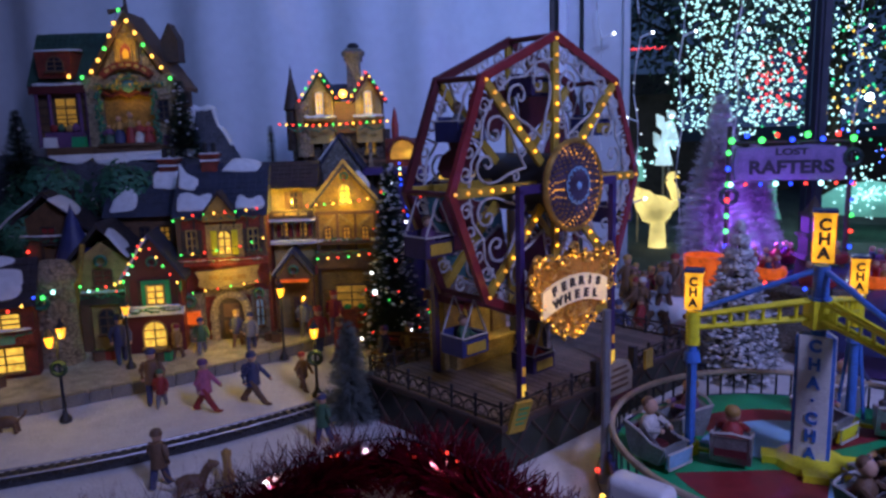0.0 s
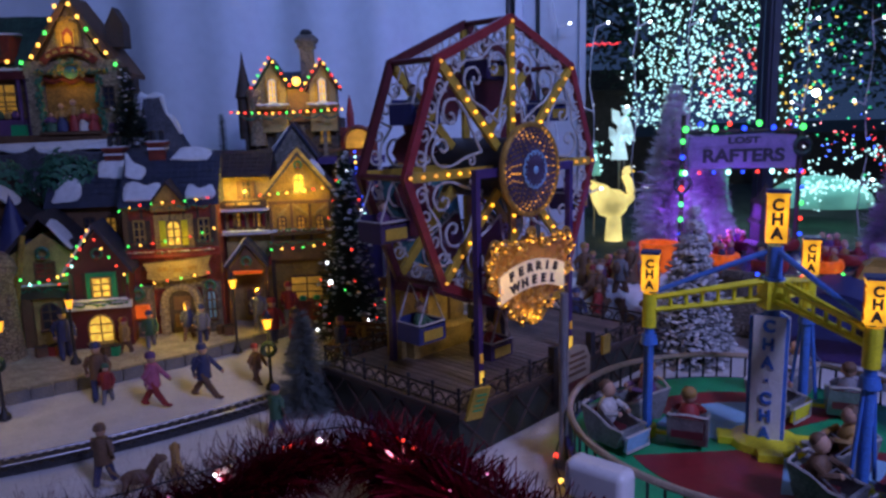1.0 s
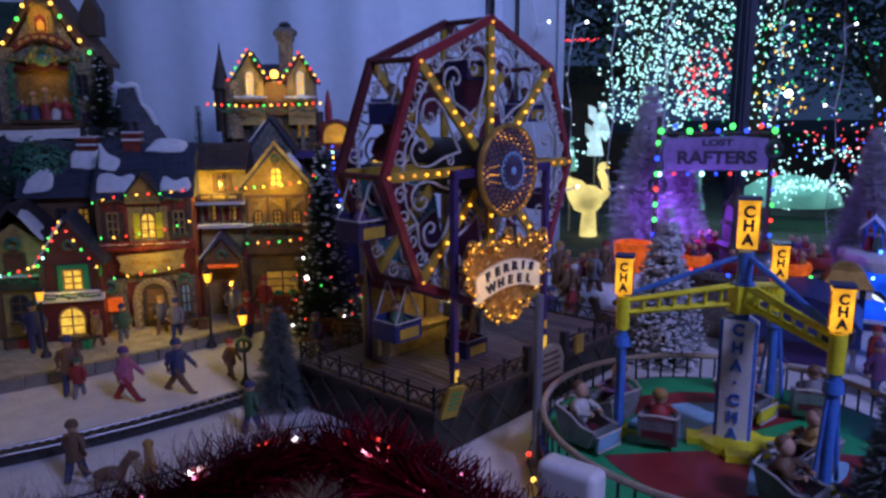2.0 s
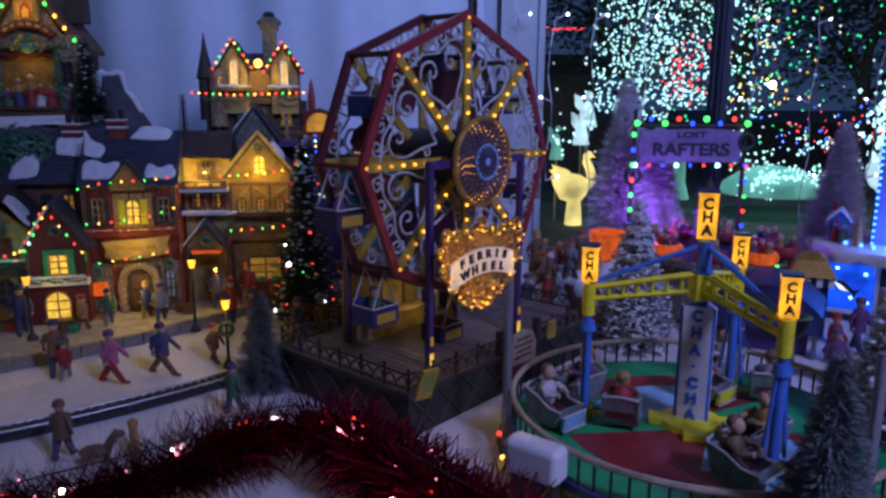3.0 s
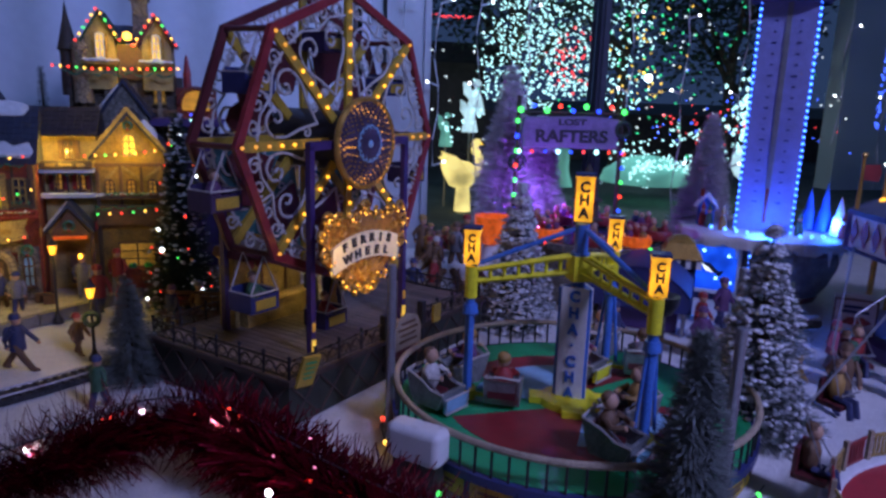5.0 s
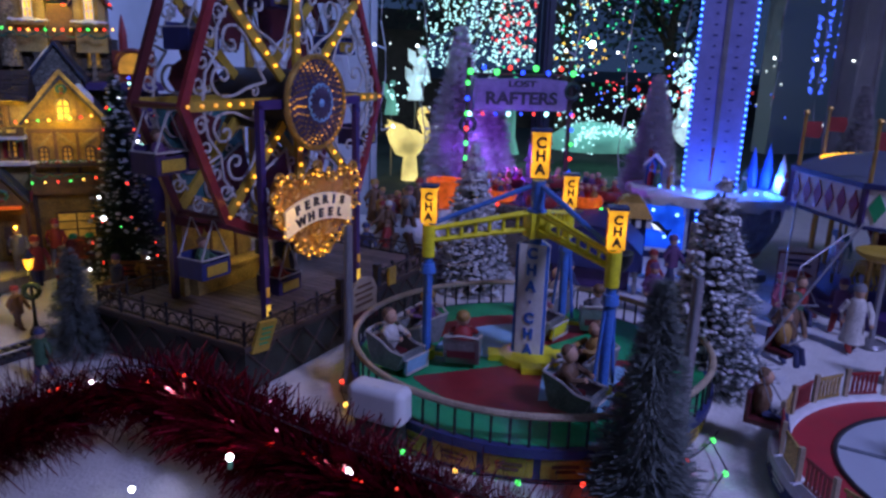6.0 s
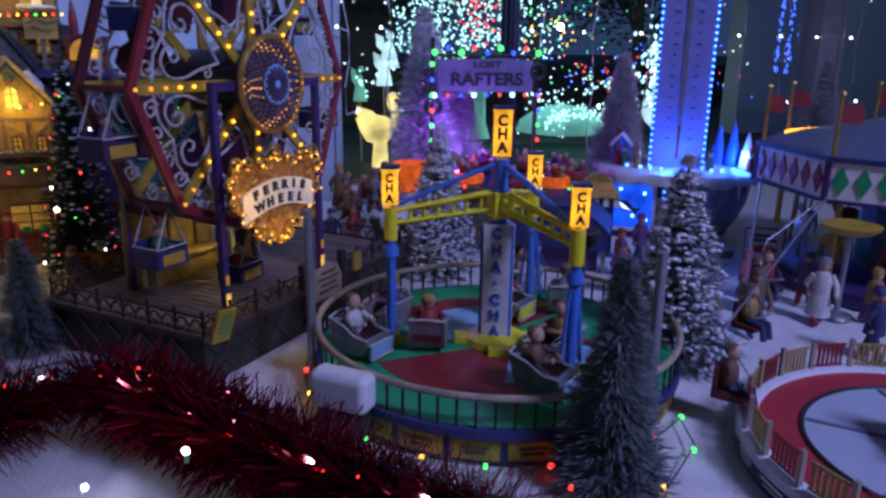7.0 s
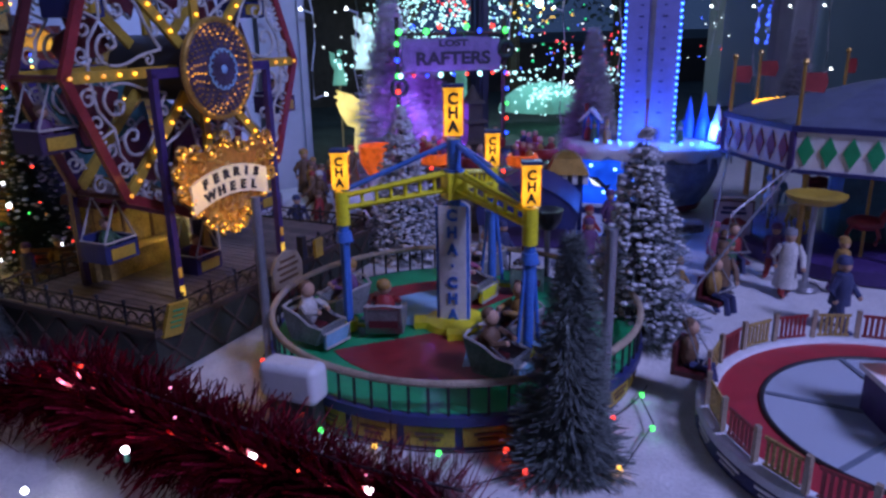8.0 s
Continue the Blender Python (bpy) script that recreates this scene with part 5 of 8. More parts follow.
def hanging_sign(parent, x, y, z, m):
    b = part("sign_bracket", G().tube([(x, y, z), (x, y - 0.014, z), (x, y - 0.014, z - 0.002)], 0.0007, 5), IRON, parent)
    part("sign_plate", G().box((x, y - 0.009, z - 0.008), (0.0015, 0.012, 0.012)), m, b, smooth=False)


def wreath(parent, x, y, z, r=0.006):
    w = part("wreath", G().tube([(x + r * math.cos(t), y, z + r * math.sin(t)) for t in (6.2832 * i / 14 for i in range(14))], r * 0.36, 6, True), LEAF, parent, "green wreath")
    part("bow", G().ball((x, y - 0.002, z - r), r * 0.35, (1.5, 0.6, 0.8), 6), COATS["red"], w)


def chimney(parent, x, y, z, h, w=0.016, m=None):
    c = part("chimney", G().box((x, y, z + h / 2), (w, w, h)).box((x, y, z + h), (w * 1.25, w * 1.25, 0.004)), m or REDWALL, parent, smooth=False)
    for s in (-1, 1):
        part("chimney_pot", G().lathe([(w * 0.17, h), (w * 0.15, h + 0.015), (w * 0.18, h + 0.017), (w * 0.12, h + 0.018), (w * 0.12, h + 0.004)], (x + s * w * 0.26, y, z), 10), IRON, c)
    part("chimney_band", G().box((x, y, z + h * 0.72), (w * 1.1, w * 1.1, 0.0025)).box((x, y, z + h + 0.0028), (w * 1.12, w * 1.12, 0.0018)), SNOW_OLD, c, smooth=False)
    return c


def beam(parent, a, b, w=0.004, y=-0.0015, m=None, d=0.003):
    a, b = Vector((a[0], y, a[1])), Vector((b[0], y, b[1]))
    return part("timber_beam", G().box((0, 0, 0), ((b - a).length, d, w), Matrix.Translation((a + b) / 2) @ pose(0, 0, 0, 0, -math.degrees(math.atan2(b.z - a.z, b.x - a.x)), 0)), m or TIMBER, parent, smooth=False)


P0 = 0.010
MIX = [G_RED, G_WARM, G_GREEN, G_WARM]
# red house with stone archway
H1 = thing("red_house", "red painted house with slate roof, scrolled sign and stone archway", "house", pose(-0.305, 1.02, P0, 0, 0, 6), "village houses")
w1 = part("wall", G().prism([(-0.06, 0), (0.06, 0), (0.06, 0.178), (-0.06, 0.178)], 0, 0.1), REDWALL, H1, smooth=False)
part("upper_storey", G().box((0, -0.006, 0.148), (0.112, 0.012, 0.06)), REDWALL, H1, smooth=False)
part("corner_timber", G().box((-0.057, -0.008, 0.148), (0.006, 0.012, 0.062)), TIMBER, H1, smooth=False)
part("corner_timber", G().box((0.057, -0.008, 0.148), (0.006, 0.012, 0.062)), TIMBER, H1, smooth=False)
shingle_roof(H1, -0.058, 0.058, -0.012, 0.05, 0.178, 0.245, SLATE, "blue slate roof")
for pts in ([(-0.055, -0.01, 0.187), (-0.02, -0.01, 0.187), (-0.015, 0.008, 0.207), (-0.03, 0.006, 0.205), (-0.045, 0.01, 0.21), (-0.058, 0.008, 0.207)], [(0.022, -0.01, 0.187), (0.055, -0.01, 0.187), (0.057, 0.004, 0.203), (0.04, 0.0, 0.199), (0.025, 0.006, 0.205)], [(-0.06, 0.018, 0.218), (-0.038, 0.016, 0.214), (-0.034, 0.026, 0.226), (-0.05, 0.034, 0.236), (-0.062, 0.045, 0.246)], [(0.0, 0.038, 0.238), (0.04, 0.036, 0.235), (0.05, 0.05, 0.25), (0.01, 0.052, 0.252)]):
    snow_patch(H1, pts)
chimney(H1, -0.02, 0.05, 0.235, 0.025, 0.022)
dm = part("dormer", G().prism([(-0.022, 0.172), (0.022, 0.172), (0.022, 0.182), (0, 0.208), (-0.022, 0.182)], -0.02, 0.03), OCHRE, H1, "ochre gabled dormer", smooth=False)
gable_roof(dm, 0, 0.044, 0.181, 0.209, -0.02, 0.03, ROOF_DARK, 0.004, 0.002)
window(w1, 0.004, 0.125, 0.018, 0.034, -0.013, None, True, CREAM, YELLOW)
part("window_surround", G().box((0.004, -0.0125, 0.142), (0.05, 0.002, 0.05)), CREAM, H1, smooth=False)
for x in (-0.04, 0.043):
    window(w1, x, 0.128, 0.014, 0.032, -0.012, DARKGLASS, False, CREAM, TIMBER_DARK)
sg = part("scroll_sign", G().prism([(-0.042, -0.012), (-0.03, -0.016), (0, -0.017), (0.03, -0.012), (0.042, -0.009), (0.039, 0.004), (0.044, 0.016), (0.025, 0.013), (0, 0.011), (-0.028, 0.01), (-0.045, 0.008), (-0.04, -0.002)], -0.018, -0.013, pose(0.006, 0, 0.094)), CREAM, H1, "cream scroll-shaped sign board", smooth=False)
sp = G()
for k, (x, ww) in enumerate(((-0.02, 0.014), (0.0, 0.012), (0.018, 0.012))):
    sp.box((x + 0.006, -0.0186, 0.094 - 0.002 * (k % 2)), (ww, 0.001, 0.006))
part("sign_print", sp, OCHRE, sg, smooth=False)
ARCH = part("stone_arch", G().box((0.004, 0.0, 0.07), (0.07, 0.006, 0.012)), STONE_WARM, H1, "tan stone archway", smooth=False)
voussoir = G().box((0, 0, 0), (0.0085, 0.014, 0.0096), None, 0.9).mesh("stone", STONE_WARM, False)
for i in range(13):
    t = math.pi * i / 12
    part("stone", voussoir, None, ARCH, m=pose(0.004 + 0.022 * math.cos(t), -0.003, 0.045 + 0.022 * math.sin(t), 0, 90 - math.degrees(t), 0))
for k, z in enumerate((0.005, 0.0142, 0.0234, 0.0326, 0.0418)):
    for s in (-1, 1):
        part("stone", voussoir, None, ARCH, m=pose(0.004 + s * (0.0225 + 0.0008 * (k % 2)), -0.003, z, 0, 0, 3 * s) @ Matrix.Diagonal((1.3, 1, 0.88, 1)))
door(H1, 0.004, 0.001, 0.036, 0.062, TIMBER_DARK, -0.001, True)
part("side_wall", G().box((-0.045, -0.002, 0.035), (0.026, 0.012, 0.07)), STONE, H1, smooth=False)
part("side_wall", G().box((0.045, -0.002, 0.035), (0.024, 0.012, 0.07)), STONE, H1, smooth=False)
# orange light on the awning is put in as a glow of its own
part("awning", G().prism([(-0.061, 0.028), (-0.035, 0.028), (-0.038, 0.045), (-0.058, 0.045)], -0.018, -0.008), L_ORANGE, H1, "orange awning with its own glow", smooth=False)
window(w1, 0.045, 0.02, 0.012, 0.04, -0.0085, SKYBLUE, True, TIMBER)
part("wreath", G().tube([(-0.05 + 0.007 * math.cos(t), -0.012, 0.06 + 0.007 * math.sin(t)) for t in (6.2832 * i / 14 for i in range(14))], 0.0025, 6, True), LEAF, H1)
lamp("red_house_lamp", "POINT", (-0.297, 0.976, 0.117), 0.0527, (1.0, 0.64, 0.06), 0.006)
part("balustrade", G().box((0.0, -0.0195, 0.1205), (0.124, 0.003, 0.0025)).box((0.0, -0.0195, 0.112), (0.124, 0.003, 0.002)), RED, H1, smooth=False)
for k in range(25):
    part("baluster", G().cyl((-0.06 + 0.005 * k, -0.0195, 0.112), (-0.06 + 0.005 * k, -0.0195, 0.12), 0.0011, n=5), RED, H1)
bulb("bulb", (-0.066, -0.01, 0.125), 0.0024, G_RED, H1)
lamp("red_bay_bulb_light", "POINT", (-0.374, 0.995, 0.135), 0.035, (1.0, 0.17, 0.02), 0.001)
lamp("arch_lamp", "POINT", (-0.30, 0.97, 0.055), 0.0483, (1.0, 0.64, 0.06), 0.006)

# timbered inn: a cream wing and a gabled wing
H2 = thing("timbered_inn", "ochre half-timbered inn with a lit gable and porch", "house", pose(-0.172, 1.075, P0, 0, 0, 3), "village houses")
w2 = part("wall", G().box((-0.042, 0.045, 0.107), (0.066, 0.09, 0.214)), CREAM, H2, "cream plastered wing", smooth=False)
w3 = part("wall", G().prism([(-0.01, 0), (0.076, 0), (0.076, 0.188), (0.033, 0.238), (-0.01, 0.188)], -0.008, 0.09), OCHRE, H2, "ochre gabled wing", smooth=False)
shingle_roof(H2, -0.078, -0.012, -0.008, 0.04, 0.21, 0.243, ROOF_DARK)
gable_roof(H2, 0.033, 0.086, 0.188, 0.238, -0.008, 0.09, SLATE, 0.008)
part("bargeboard", G().prism([(-0.02, 0.180), (0.033, 0.244), (0.086, 0.180), (0.086, 0.187), (0.033, 0.251), (-0.02, 0.187)], -0.019, -0.016), CREAM, H2, smooth=False)
snow_patch(H2, [(0.05, -0.014, 0.228), (0.066, -0.014, 0.208), (0.066, 0.03, 0.21), (0.05, 0.035, 0.23)])
window(w3, 0.033, 0.185, 0.016, 0.028, -0.0085, L_WIN, True, CREAM, OCHRE)
for z in (0.128, 0.172, 0.088):
    beam(H2, (-0.012, z), (0.078, z), 0.005, -0.0095)
for x in (-0.009, 0.02, 0.046, 0.075):
    beam(H2, (x, 0.09), (x, 0.172), 0.004, -0.0095)
beam(H2, (0.0, 0.15), (0.018, 0.17), 0.003, -0.0095, CREAM)
beam(H2, (0.022, 0.17), (0.044, 0.152), 0.003, -0.0095, CREAM)
beam(H2, (0.05, 0.152), (0.072, 0.17), 0.003, -0.0095, CREAM)
for x in (0.006, 0.033, 0.06):
    window(w3, x, 0.132, 0.011, 0.02, -0.0085, L_WIN_SOFT, True, TIMBER)
window(w2, -0.042, 0.178, 0.013, 0.026, -0.0005, DARKGLASS, False, TIMBER, TIMBER)
fl = part("flower_balcony", G().box((-0.044, -0.008, 0.131), (0.066, 0.018, 0.004)).box((-0.044, -0.012, 0.165), (0.066, 0.022, 0.004)), SNOW_OLD, H2, "snowy balcony ledge", smooth=False)
for x in (-0.058, -0.03):
    window(w2, x, 0.138, 0.011, 0.022, -0.0005, L_WIN_SOFT, False, TIMBER, COATS["red"])
strip = part("name_strip", G().box((-0.044, -0.024, 0.1735), (0.064, 0.003, 0.011)), TIMBER_DARK, H2, "dark name strip", smooth=False)
for k, ww in enumerate((0.012, 0.016, 0.01)):
    part("strip_print", G().box((-0.062 + 0.018 * k, -0.0258, 0.1735), (ww, 0.0008, 0.004)), CREAM, strip, smooth=False)
part("lower_front", G().box((0.033, -0.012, 0.104), (0.09, 0.012, 0.026)), TIMBER, H2, "brown timber shop fascia", smooth=False)
pr = part("porch", G().prism([(-0.074, 0.083), (-0.044, 0.118), (-0.014, 0.083), (-0.014, 0.088), (-0.044, 0.126), (-0.074, 0.088)], -0.035, 0.0), SLATE, H2, "gabled snowy porch", smooth=False)
part("porch_gable", G().prism([(-0.07, 0.08), (-0.018, 0.08), (-0.044, 0.114)], -0.03, -0.026), TIMBER, pr, smooth=False)
part("porch_light", G().box((-0.044, -0.03, 0.0775), (0.04, 0.006, 0.004)), L_ORANGE, pr, smooth=False)
for x in (-0.07, -0.018):
    part("porch_post", G().cyl((x, -0.03, 0), (x, -0.03, 0.083), 0.0028, n=8), TIMBER, pr)
snow_patch(H2, [(-0.074, -0.036, 0.089), (-0.05, -0.036, 0.118), (-0.05, -0.004, 0.12), (-0.074, -0.006, 0.09)], bulge=0.003)
door(H2, -0.044, 0.001, 0.024, 0.055, OCHRE, -0.0005)
window(w3, 0.036, 0.03, 0.046, 0.034, -0.0085, L_WIN_SOFT, False, TIMBER)
part("counter", G().box((0.036, -0.02, 0.016), (0.06, 0.016, 0.03)), REDWALL, H2, smooth=False)
for x in (-0.01, 0.075):
    part("side_post", G().box((x, -0.012, 0.045), (0.005, 0.006, 0.09)), TIMBER_DARK, H2, smooth=False)
lamp("inn_gable_lamp", "POINT", (-0.14, 1.038, 0.20), 0.1343, (1.0, 0.64, 0.06), 0.005)
lamp("inn_wing_lamp", "POINT", (-0.219, 1.042, 0.196), 0.1343, (1.0, 0.64, 0.06), 0.005)
lamp("inn_door_lamp", "POINT", (-0.2, 1.025, 0.066), 0.044, (1.0, 0.64, 0.06), 0.005)

garland(H1, -0.058, 0.06, -0.0185, 0.122, 0.005, 4)
garland(H1, -0.055, 0.055, -0.019, 0.179, 0.003, 5)
flower_box(H1, -0.04, -0.013, 0.126, 0.022)
flower_box(H1, 0.043, -0.013, 0.126, 0.022)
snow_strip(H1, -0.058, 0.058, -0.019, 0.1195, 0.002)
hanging_sign(H1, 0.063, -0.006, 0.1, OCHRE)
hanging_sign(H1, -0.064, -0.006, 0.085, GREEN)
wreath(H1, 0.045, -0.012, 0.068)
for k in range(7):
    beam(H1, (-0.054 + 0.018 * k, 0.119), (-0.054 + 0.018 * k, 0.177), 0.0025, -0.0125, TIMBER_DARK, 0.002)
for x, h in ((-0.058, 0.018), (-0.034, 0.012), (0.036, 0.016), (0.055, 0.012)):
    part("barrel", G().lathe([(0.0045, 0), (0.006, h * 0.5), (0.0045, h), (0.0001, h)], (x, -0.02, 0), 10), TIMBER, H1)
garland(H2, -0.012, 0.078, -0.019, 0.118, 0.005, 4)
garland(H2, -0.076, -0.012, -0.019, 0.1635, 0.003, 3)
snow_strip(H2, -0.012, 0.078, -0.0125, 0.1315, 0.0022)
snow_strip(H2, -0.077, -0.011, -0.018, 0.134, 0.0022)
snow_strip(H2, -0.077, -0.011, -0.022, 0.168, 0.0022)
flower_box(H2, 0.033, -0.014, 0.129, 0.07)
wreath(H2, 0.033, -0.013, 0.225, 0.005)
wreath(H2, -0.044, -0.034, 0.094, 0.006)
hanging_sign(H2, -0.012, -0.016, 0.1, COATS["red"])
for k in range(5):
    part("balcony_post", G().cyl((-0.072 + 0.014 * k, -0.016, 0.132), (-0.072 + 0.014 * k, -0.018, 0.165), 0.0012, n=5), TIMBER_DARK, H2)
for x in (0.012, 0.03, 0.05, 0.064):
    part("parcel", G().ball((x, -0.022, 0.034), 0.005, (1.2, 0.8, 0.9), 8), (YELLOW_DULL, RED, GREEN, OCHRE)[int(x * 1000) % 4], H2)
# towered manor behind
H3 = thing("towered_manor", "tan manor with two lit gabled turrets, spire and tall chimney", "house", pose(-0.16, 1.19, 0.0), "village houses")
part("wall", G().box((0, 0.05, 0.15), (0.15, 0.1, 0.3)), mat("dark_umber_stone", (0.13, 0.095, 0.065), 0.8, 0.5, 110, 0.9, cells=120), H3, smooth=False)
for x in (-0.055, -0.022, 0.016, 0.05):
    part("buttress", G().box((x, -0.005, 0.145), (0.007, 0.01, 0.29), None, 0.8), STONE, H3, smooth=False)
for x, m, wz in ((-0.026, ROOF_GREEN, 0.0), (0.05, RED_DARK, -0.004)):
    tw = part("turret", G().prism([(x - 0.02, 0.28), (x + 0.02, 0.28), (x + 0.02, 0.354 + wz), (x, 0.385 + wz), (x - 0.02, 0.354 + wz)], -0.012, 0.04), CREAM, H3, "cream gabled turret", smooth=False)
    gable_roof(tw, x, 0.04, 0.354 + wz, 0.386 + wz, -0.012, 0.04, m, 0.006, 0.003)
    window(tw, x, 0.325, 0.011, 0.034, -0.0125, L_WIN, True, WHITE, OCHRE)
    part("balcony", G().box((x, -0.018, 0.318), (0.05, 0.012, 0.006)), OCHRE, tw, smooth=False)
part("middle_bay", G().box((0.012, 0.004, 0.32), (0.034, 0.02, 0.05)), TIMBER, H3, smooth=False)
st = part("spire", G().lathe([(0.0001, 0.405), (0.004, 0.38), (0.0135, 0.338), (0.0145, 0.335), (0.011, 0.332), (0.011, 0.27)], (-0.074, 0.01, 0), 10), TIMBER_DARK, H3, "dark slender spire")
part("round_tower", G().lathe([(0.0001, 0.352), (0.008, 0.35), (0.0135, 0.342), (0.0145, 0.335), (0.013, 0.333), (0.013, 0.26)], (-0.054, -0.004, 0), 14), STONE_WARM, H3)
ch = part("chimney", G().box((0.026, 0.02, 0.385), (0.02, 0.02, 0.06)).box((0.026, 0.02, 0.412), (0.026, 0.026, 0.008)).lathe([(0.018, 0), (0.019, 0.006), (0.012, 0.012), (0.0001, 0.012)], (0.026, 0.02, 0.416), 12), STONE, H3, "tall stone chimney", smooth=False)
part("chimney_cap", G().lathe([(0.008, 0.428), (0.01, 0.432), (0.006, 0.436), (0.0001, 0.436)], (0.026, 0.02, 0), 10), IRON, ch)
shingle_roof(H3, -0.045, 0.045, 0.0, 0.05, 0.35, 0.372, SLATE)
bulb("lantern", (0.012, -0.02, 0.356), 0.0065, G_WARM, H3, 12)
part("slate_peak", G().prism([(-0.024, 0.2), (0.036, 0.2), (0.036, 0.247), (0.006, 0.29), (-0.024, 0.247)], -0.04, 0.02), STONE, H3, smooth=False)
gable_roof(H3, 0.006, 0.06, 0.247, 0.29, -0.04, 0.02, SLATE, 0.006, 0.003)
snow_patch(H3, [(-0.030, -0.046, 0.25), (-0.002, -0.046, 0.285), (-0.002, -0.01, 0.288), (-0.030, -0.01, 0.252)], bulge=0.004)
lamp("manor_lamp", "POINT", (-0.148, 1.155, 0.35), 0.1343, (1.0, 0.64, 0.06), 0.005)
light_string([(-0.248, 1.165, 0.312), (-0.19, 1.163, 0.309), (-0.13, 1.163, 0.311), (-0.078, 1.165, 0.313)], [G_RED, G_WARM, G_RED, G_GREEN, G_WARM], "string of red, green and warm bulbs along the manor", 0.0019, step=0.0105)
for x, z in ((-0.186, 0.385), (-0.11, 0.381)):
    light_string([(x - 0.03, 1.166, z - 0.037), (x, 1.166, z + 0.008), (x + 0.03, 1.166, z - 0.037)], [G_RED, G_WARM, G_GREEN, G_RED, G_WARM], "string of coloured bulbs along a turret gable", 0.0019, step=0.0105)
snow_strip(H3, -0.05, 0.0, -0.023, 0.3215)
snow_strip(H3, 0.026, 0.074, -0.023, 0.3215)
garland(H3, -0.075, 0.075, -0.026, 0.306, 0.006, 5)
for x in (-0.05, 0.0, 0.05):
    window(H3, x, 0.262, 0.016, 0.03, -0.0005, L_WIN_SOFT, True, OCHRE)
for z in (0.2, 0.25, 0.3):
    beam(H3, (-0.075, z), (0.075, z), 0.004, -0.0015, TIMBER)
# small lit pavilion
H4 = thing("domed_pavilion", "small pavilion with a lit fan window and red pinnacle", "pavilion", pose(-0.058, 1.18, 0.0), "village houses")
part("wall", G().box((0, 0.03, 0.12), (0.06, 0.06, 0.24)), PURPLE, H4, smooth=False)
fan = [(0.02 * math.cos(t), 0.262 + 0.02 * math.sin(t)) for t in (math.pi * i / 12 for i in range(13))]
part("fan_window", G().prism([(-0.02, 0.252), (0.02, 0.252)] + fan, -0.002, 0.0), L_WIN_SOFT, H4, "glowing fan window", smooth=False)
part("arch_trim", G().tube([Vector((1.15 * a, -0.002, 0.262 + 1.15 * (b - 0.262))) for a, b in fan], 0.004, 6), RED_DARK, H4)
part("body", G().box((0, 0.022, 0.262), (0.056, 0.04, 0.045)), REDWALL, H4, smooth=False)
part("pinnacle", G().lathe([(0.0001, 0.335), (0.003, 0.325), (0.006, 0.305), (0.006, 0.28)], (-0.012, 0.01, 0), 8), RED, H4)
part("ledge", G().box((-0.012, -0.008, 0.238), (0.105, 0.034, 0.005)).box((-0.012, -0.026, 0.2345), (0.105, 0.003, 0.009)), PURPLE, H4, smooth=False)
lamp("pavilion_lamp", "POINT", (-0.05, 1.15, 0.26), 0.0175, (1.0, 0.64, 0.06), 0.005)
# house half hidden by the wheel
H5 = thing("yellow_house", "yellow lit house with dark roof behind the wheel", "house", pose(0.035, 1.12, P0, 0, 0, -4), "village houses")
w5 = part("wall", G().prism([(-0.055, 0), (0.055, 0), (0.055, 0.2), (0, 0.25), (-0.055, 0.2)], 0, 0.08), OCHRE, H5, smooth=False)
gable_roof(H5, 0, 0.11, 0.2, 0.25, 0, 0.08, ROOF_DARK)
for x, z in ((-0.028, 0.19), (0.022, 0.19), (-0.03, 0.12), (0.03, 0.12), (0.0, 0.06)):
    window(w5, x, z, 0.02, 0.03, -0.0005, L_WIN if z > 0.15 else L_WIN_SOFT, False, CREAM)
for z in (0.1, 0.165):
    beam(H5, (-0.055, z), (0.055, z), 0.005)
door(H5, 0.0, 0.001, 0.024, 0.05, TIMBER)
light_string([(-0.03, 1.10, 0.2), (0.02, 1.10, 0.185), (0.09, 1.10, 0.2)], MIX, "string of coloured bulbs on the yellow house", 0.0017, step=0.015)

# theatre house on the hill
H6 = thing("theatre_house", "timber theatre house with lit gable and open stage on the hill", "house", pose(-0.515, 1.185, 0.285), "village houses")
part("base_board", G().box((0.01, 0.03, -0.006), (0.225, 0.1, 0.012)), TIMBER, H6, "brown base board", smooth=False)
w6 = part("wall", G().prism([(-0.04, 0), (0.1, 0), (0.1, 0.095), (0.032, 0.2), (-0.04, 0.095)], 0.012, 0.08), TIMBER, H6, smooth=False)
part("stage_side", G().box((-0.028, 0.004, 0.045), (0.02, 0.018, 0.09)).box((0.082, 0.004, 0.045), (0.03, 0.018, 0.09)).box((0.03, 0.004, 0.1), (0.14, 0.018, 0.02)), STONE_WARM, H6, smooth=False)
part("stage_back", G().box((0.028, 0.0105, 0.045), (0.088, 0.002, 0.088)), mat("ochre_backdrop", (0.3, 0.16, 0.03), 0.7, 0.5, 40), H6, "ochre painted stage backdrop", smooth=False)
part("stage_floor", G().box((0.028, -0.008, 0.002), (0.09, 0.034, 0.004)), TIMBER, H6, smooth=False)
part("stage_curtain", G().tube([(-0.014, 0.002, 0.084), (0.0, 0.0, 0.079), (0.014, 0.0, 0.084), (0.028, 0.0, 0.078), (0.042, 0.0, 0.084), (0.056, 0.0, 0.079), (0.07, 0.002, 0.084)], 0.004, 6), RED_DARK, H6, "dark red swagged curtain")
for x in (-0.019, 0.07):
    gg = G()
    for k in range(40):
        gg.ball((x + random.uniform(-0.005, 0.005), -0.006 + random.uniform(-0.004, 0.003), 0.003 + 0.085 * k / 40), 0.003, n=6)
    part("garland_column", gg, LEAF, H6, "leafy garland column")["kind"] = "stuff"
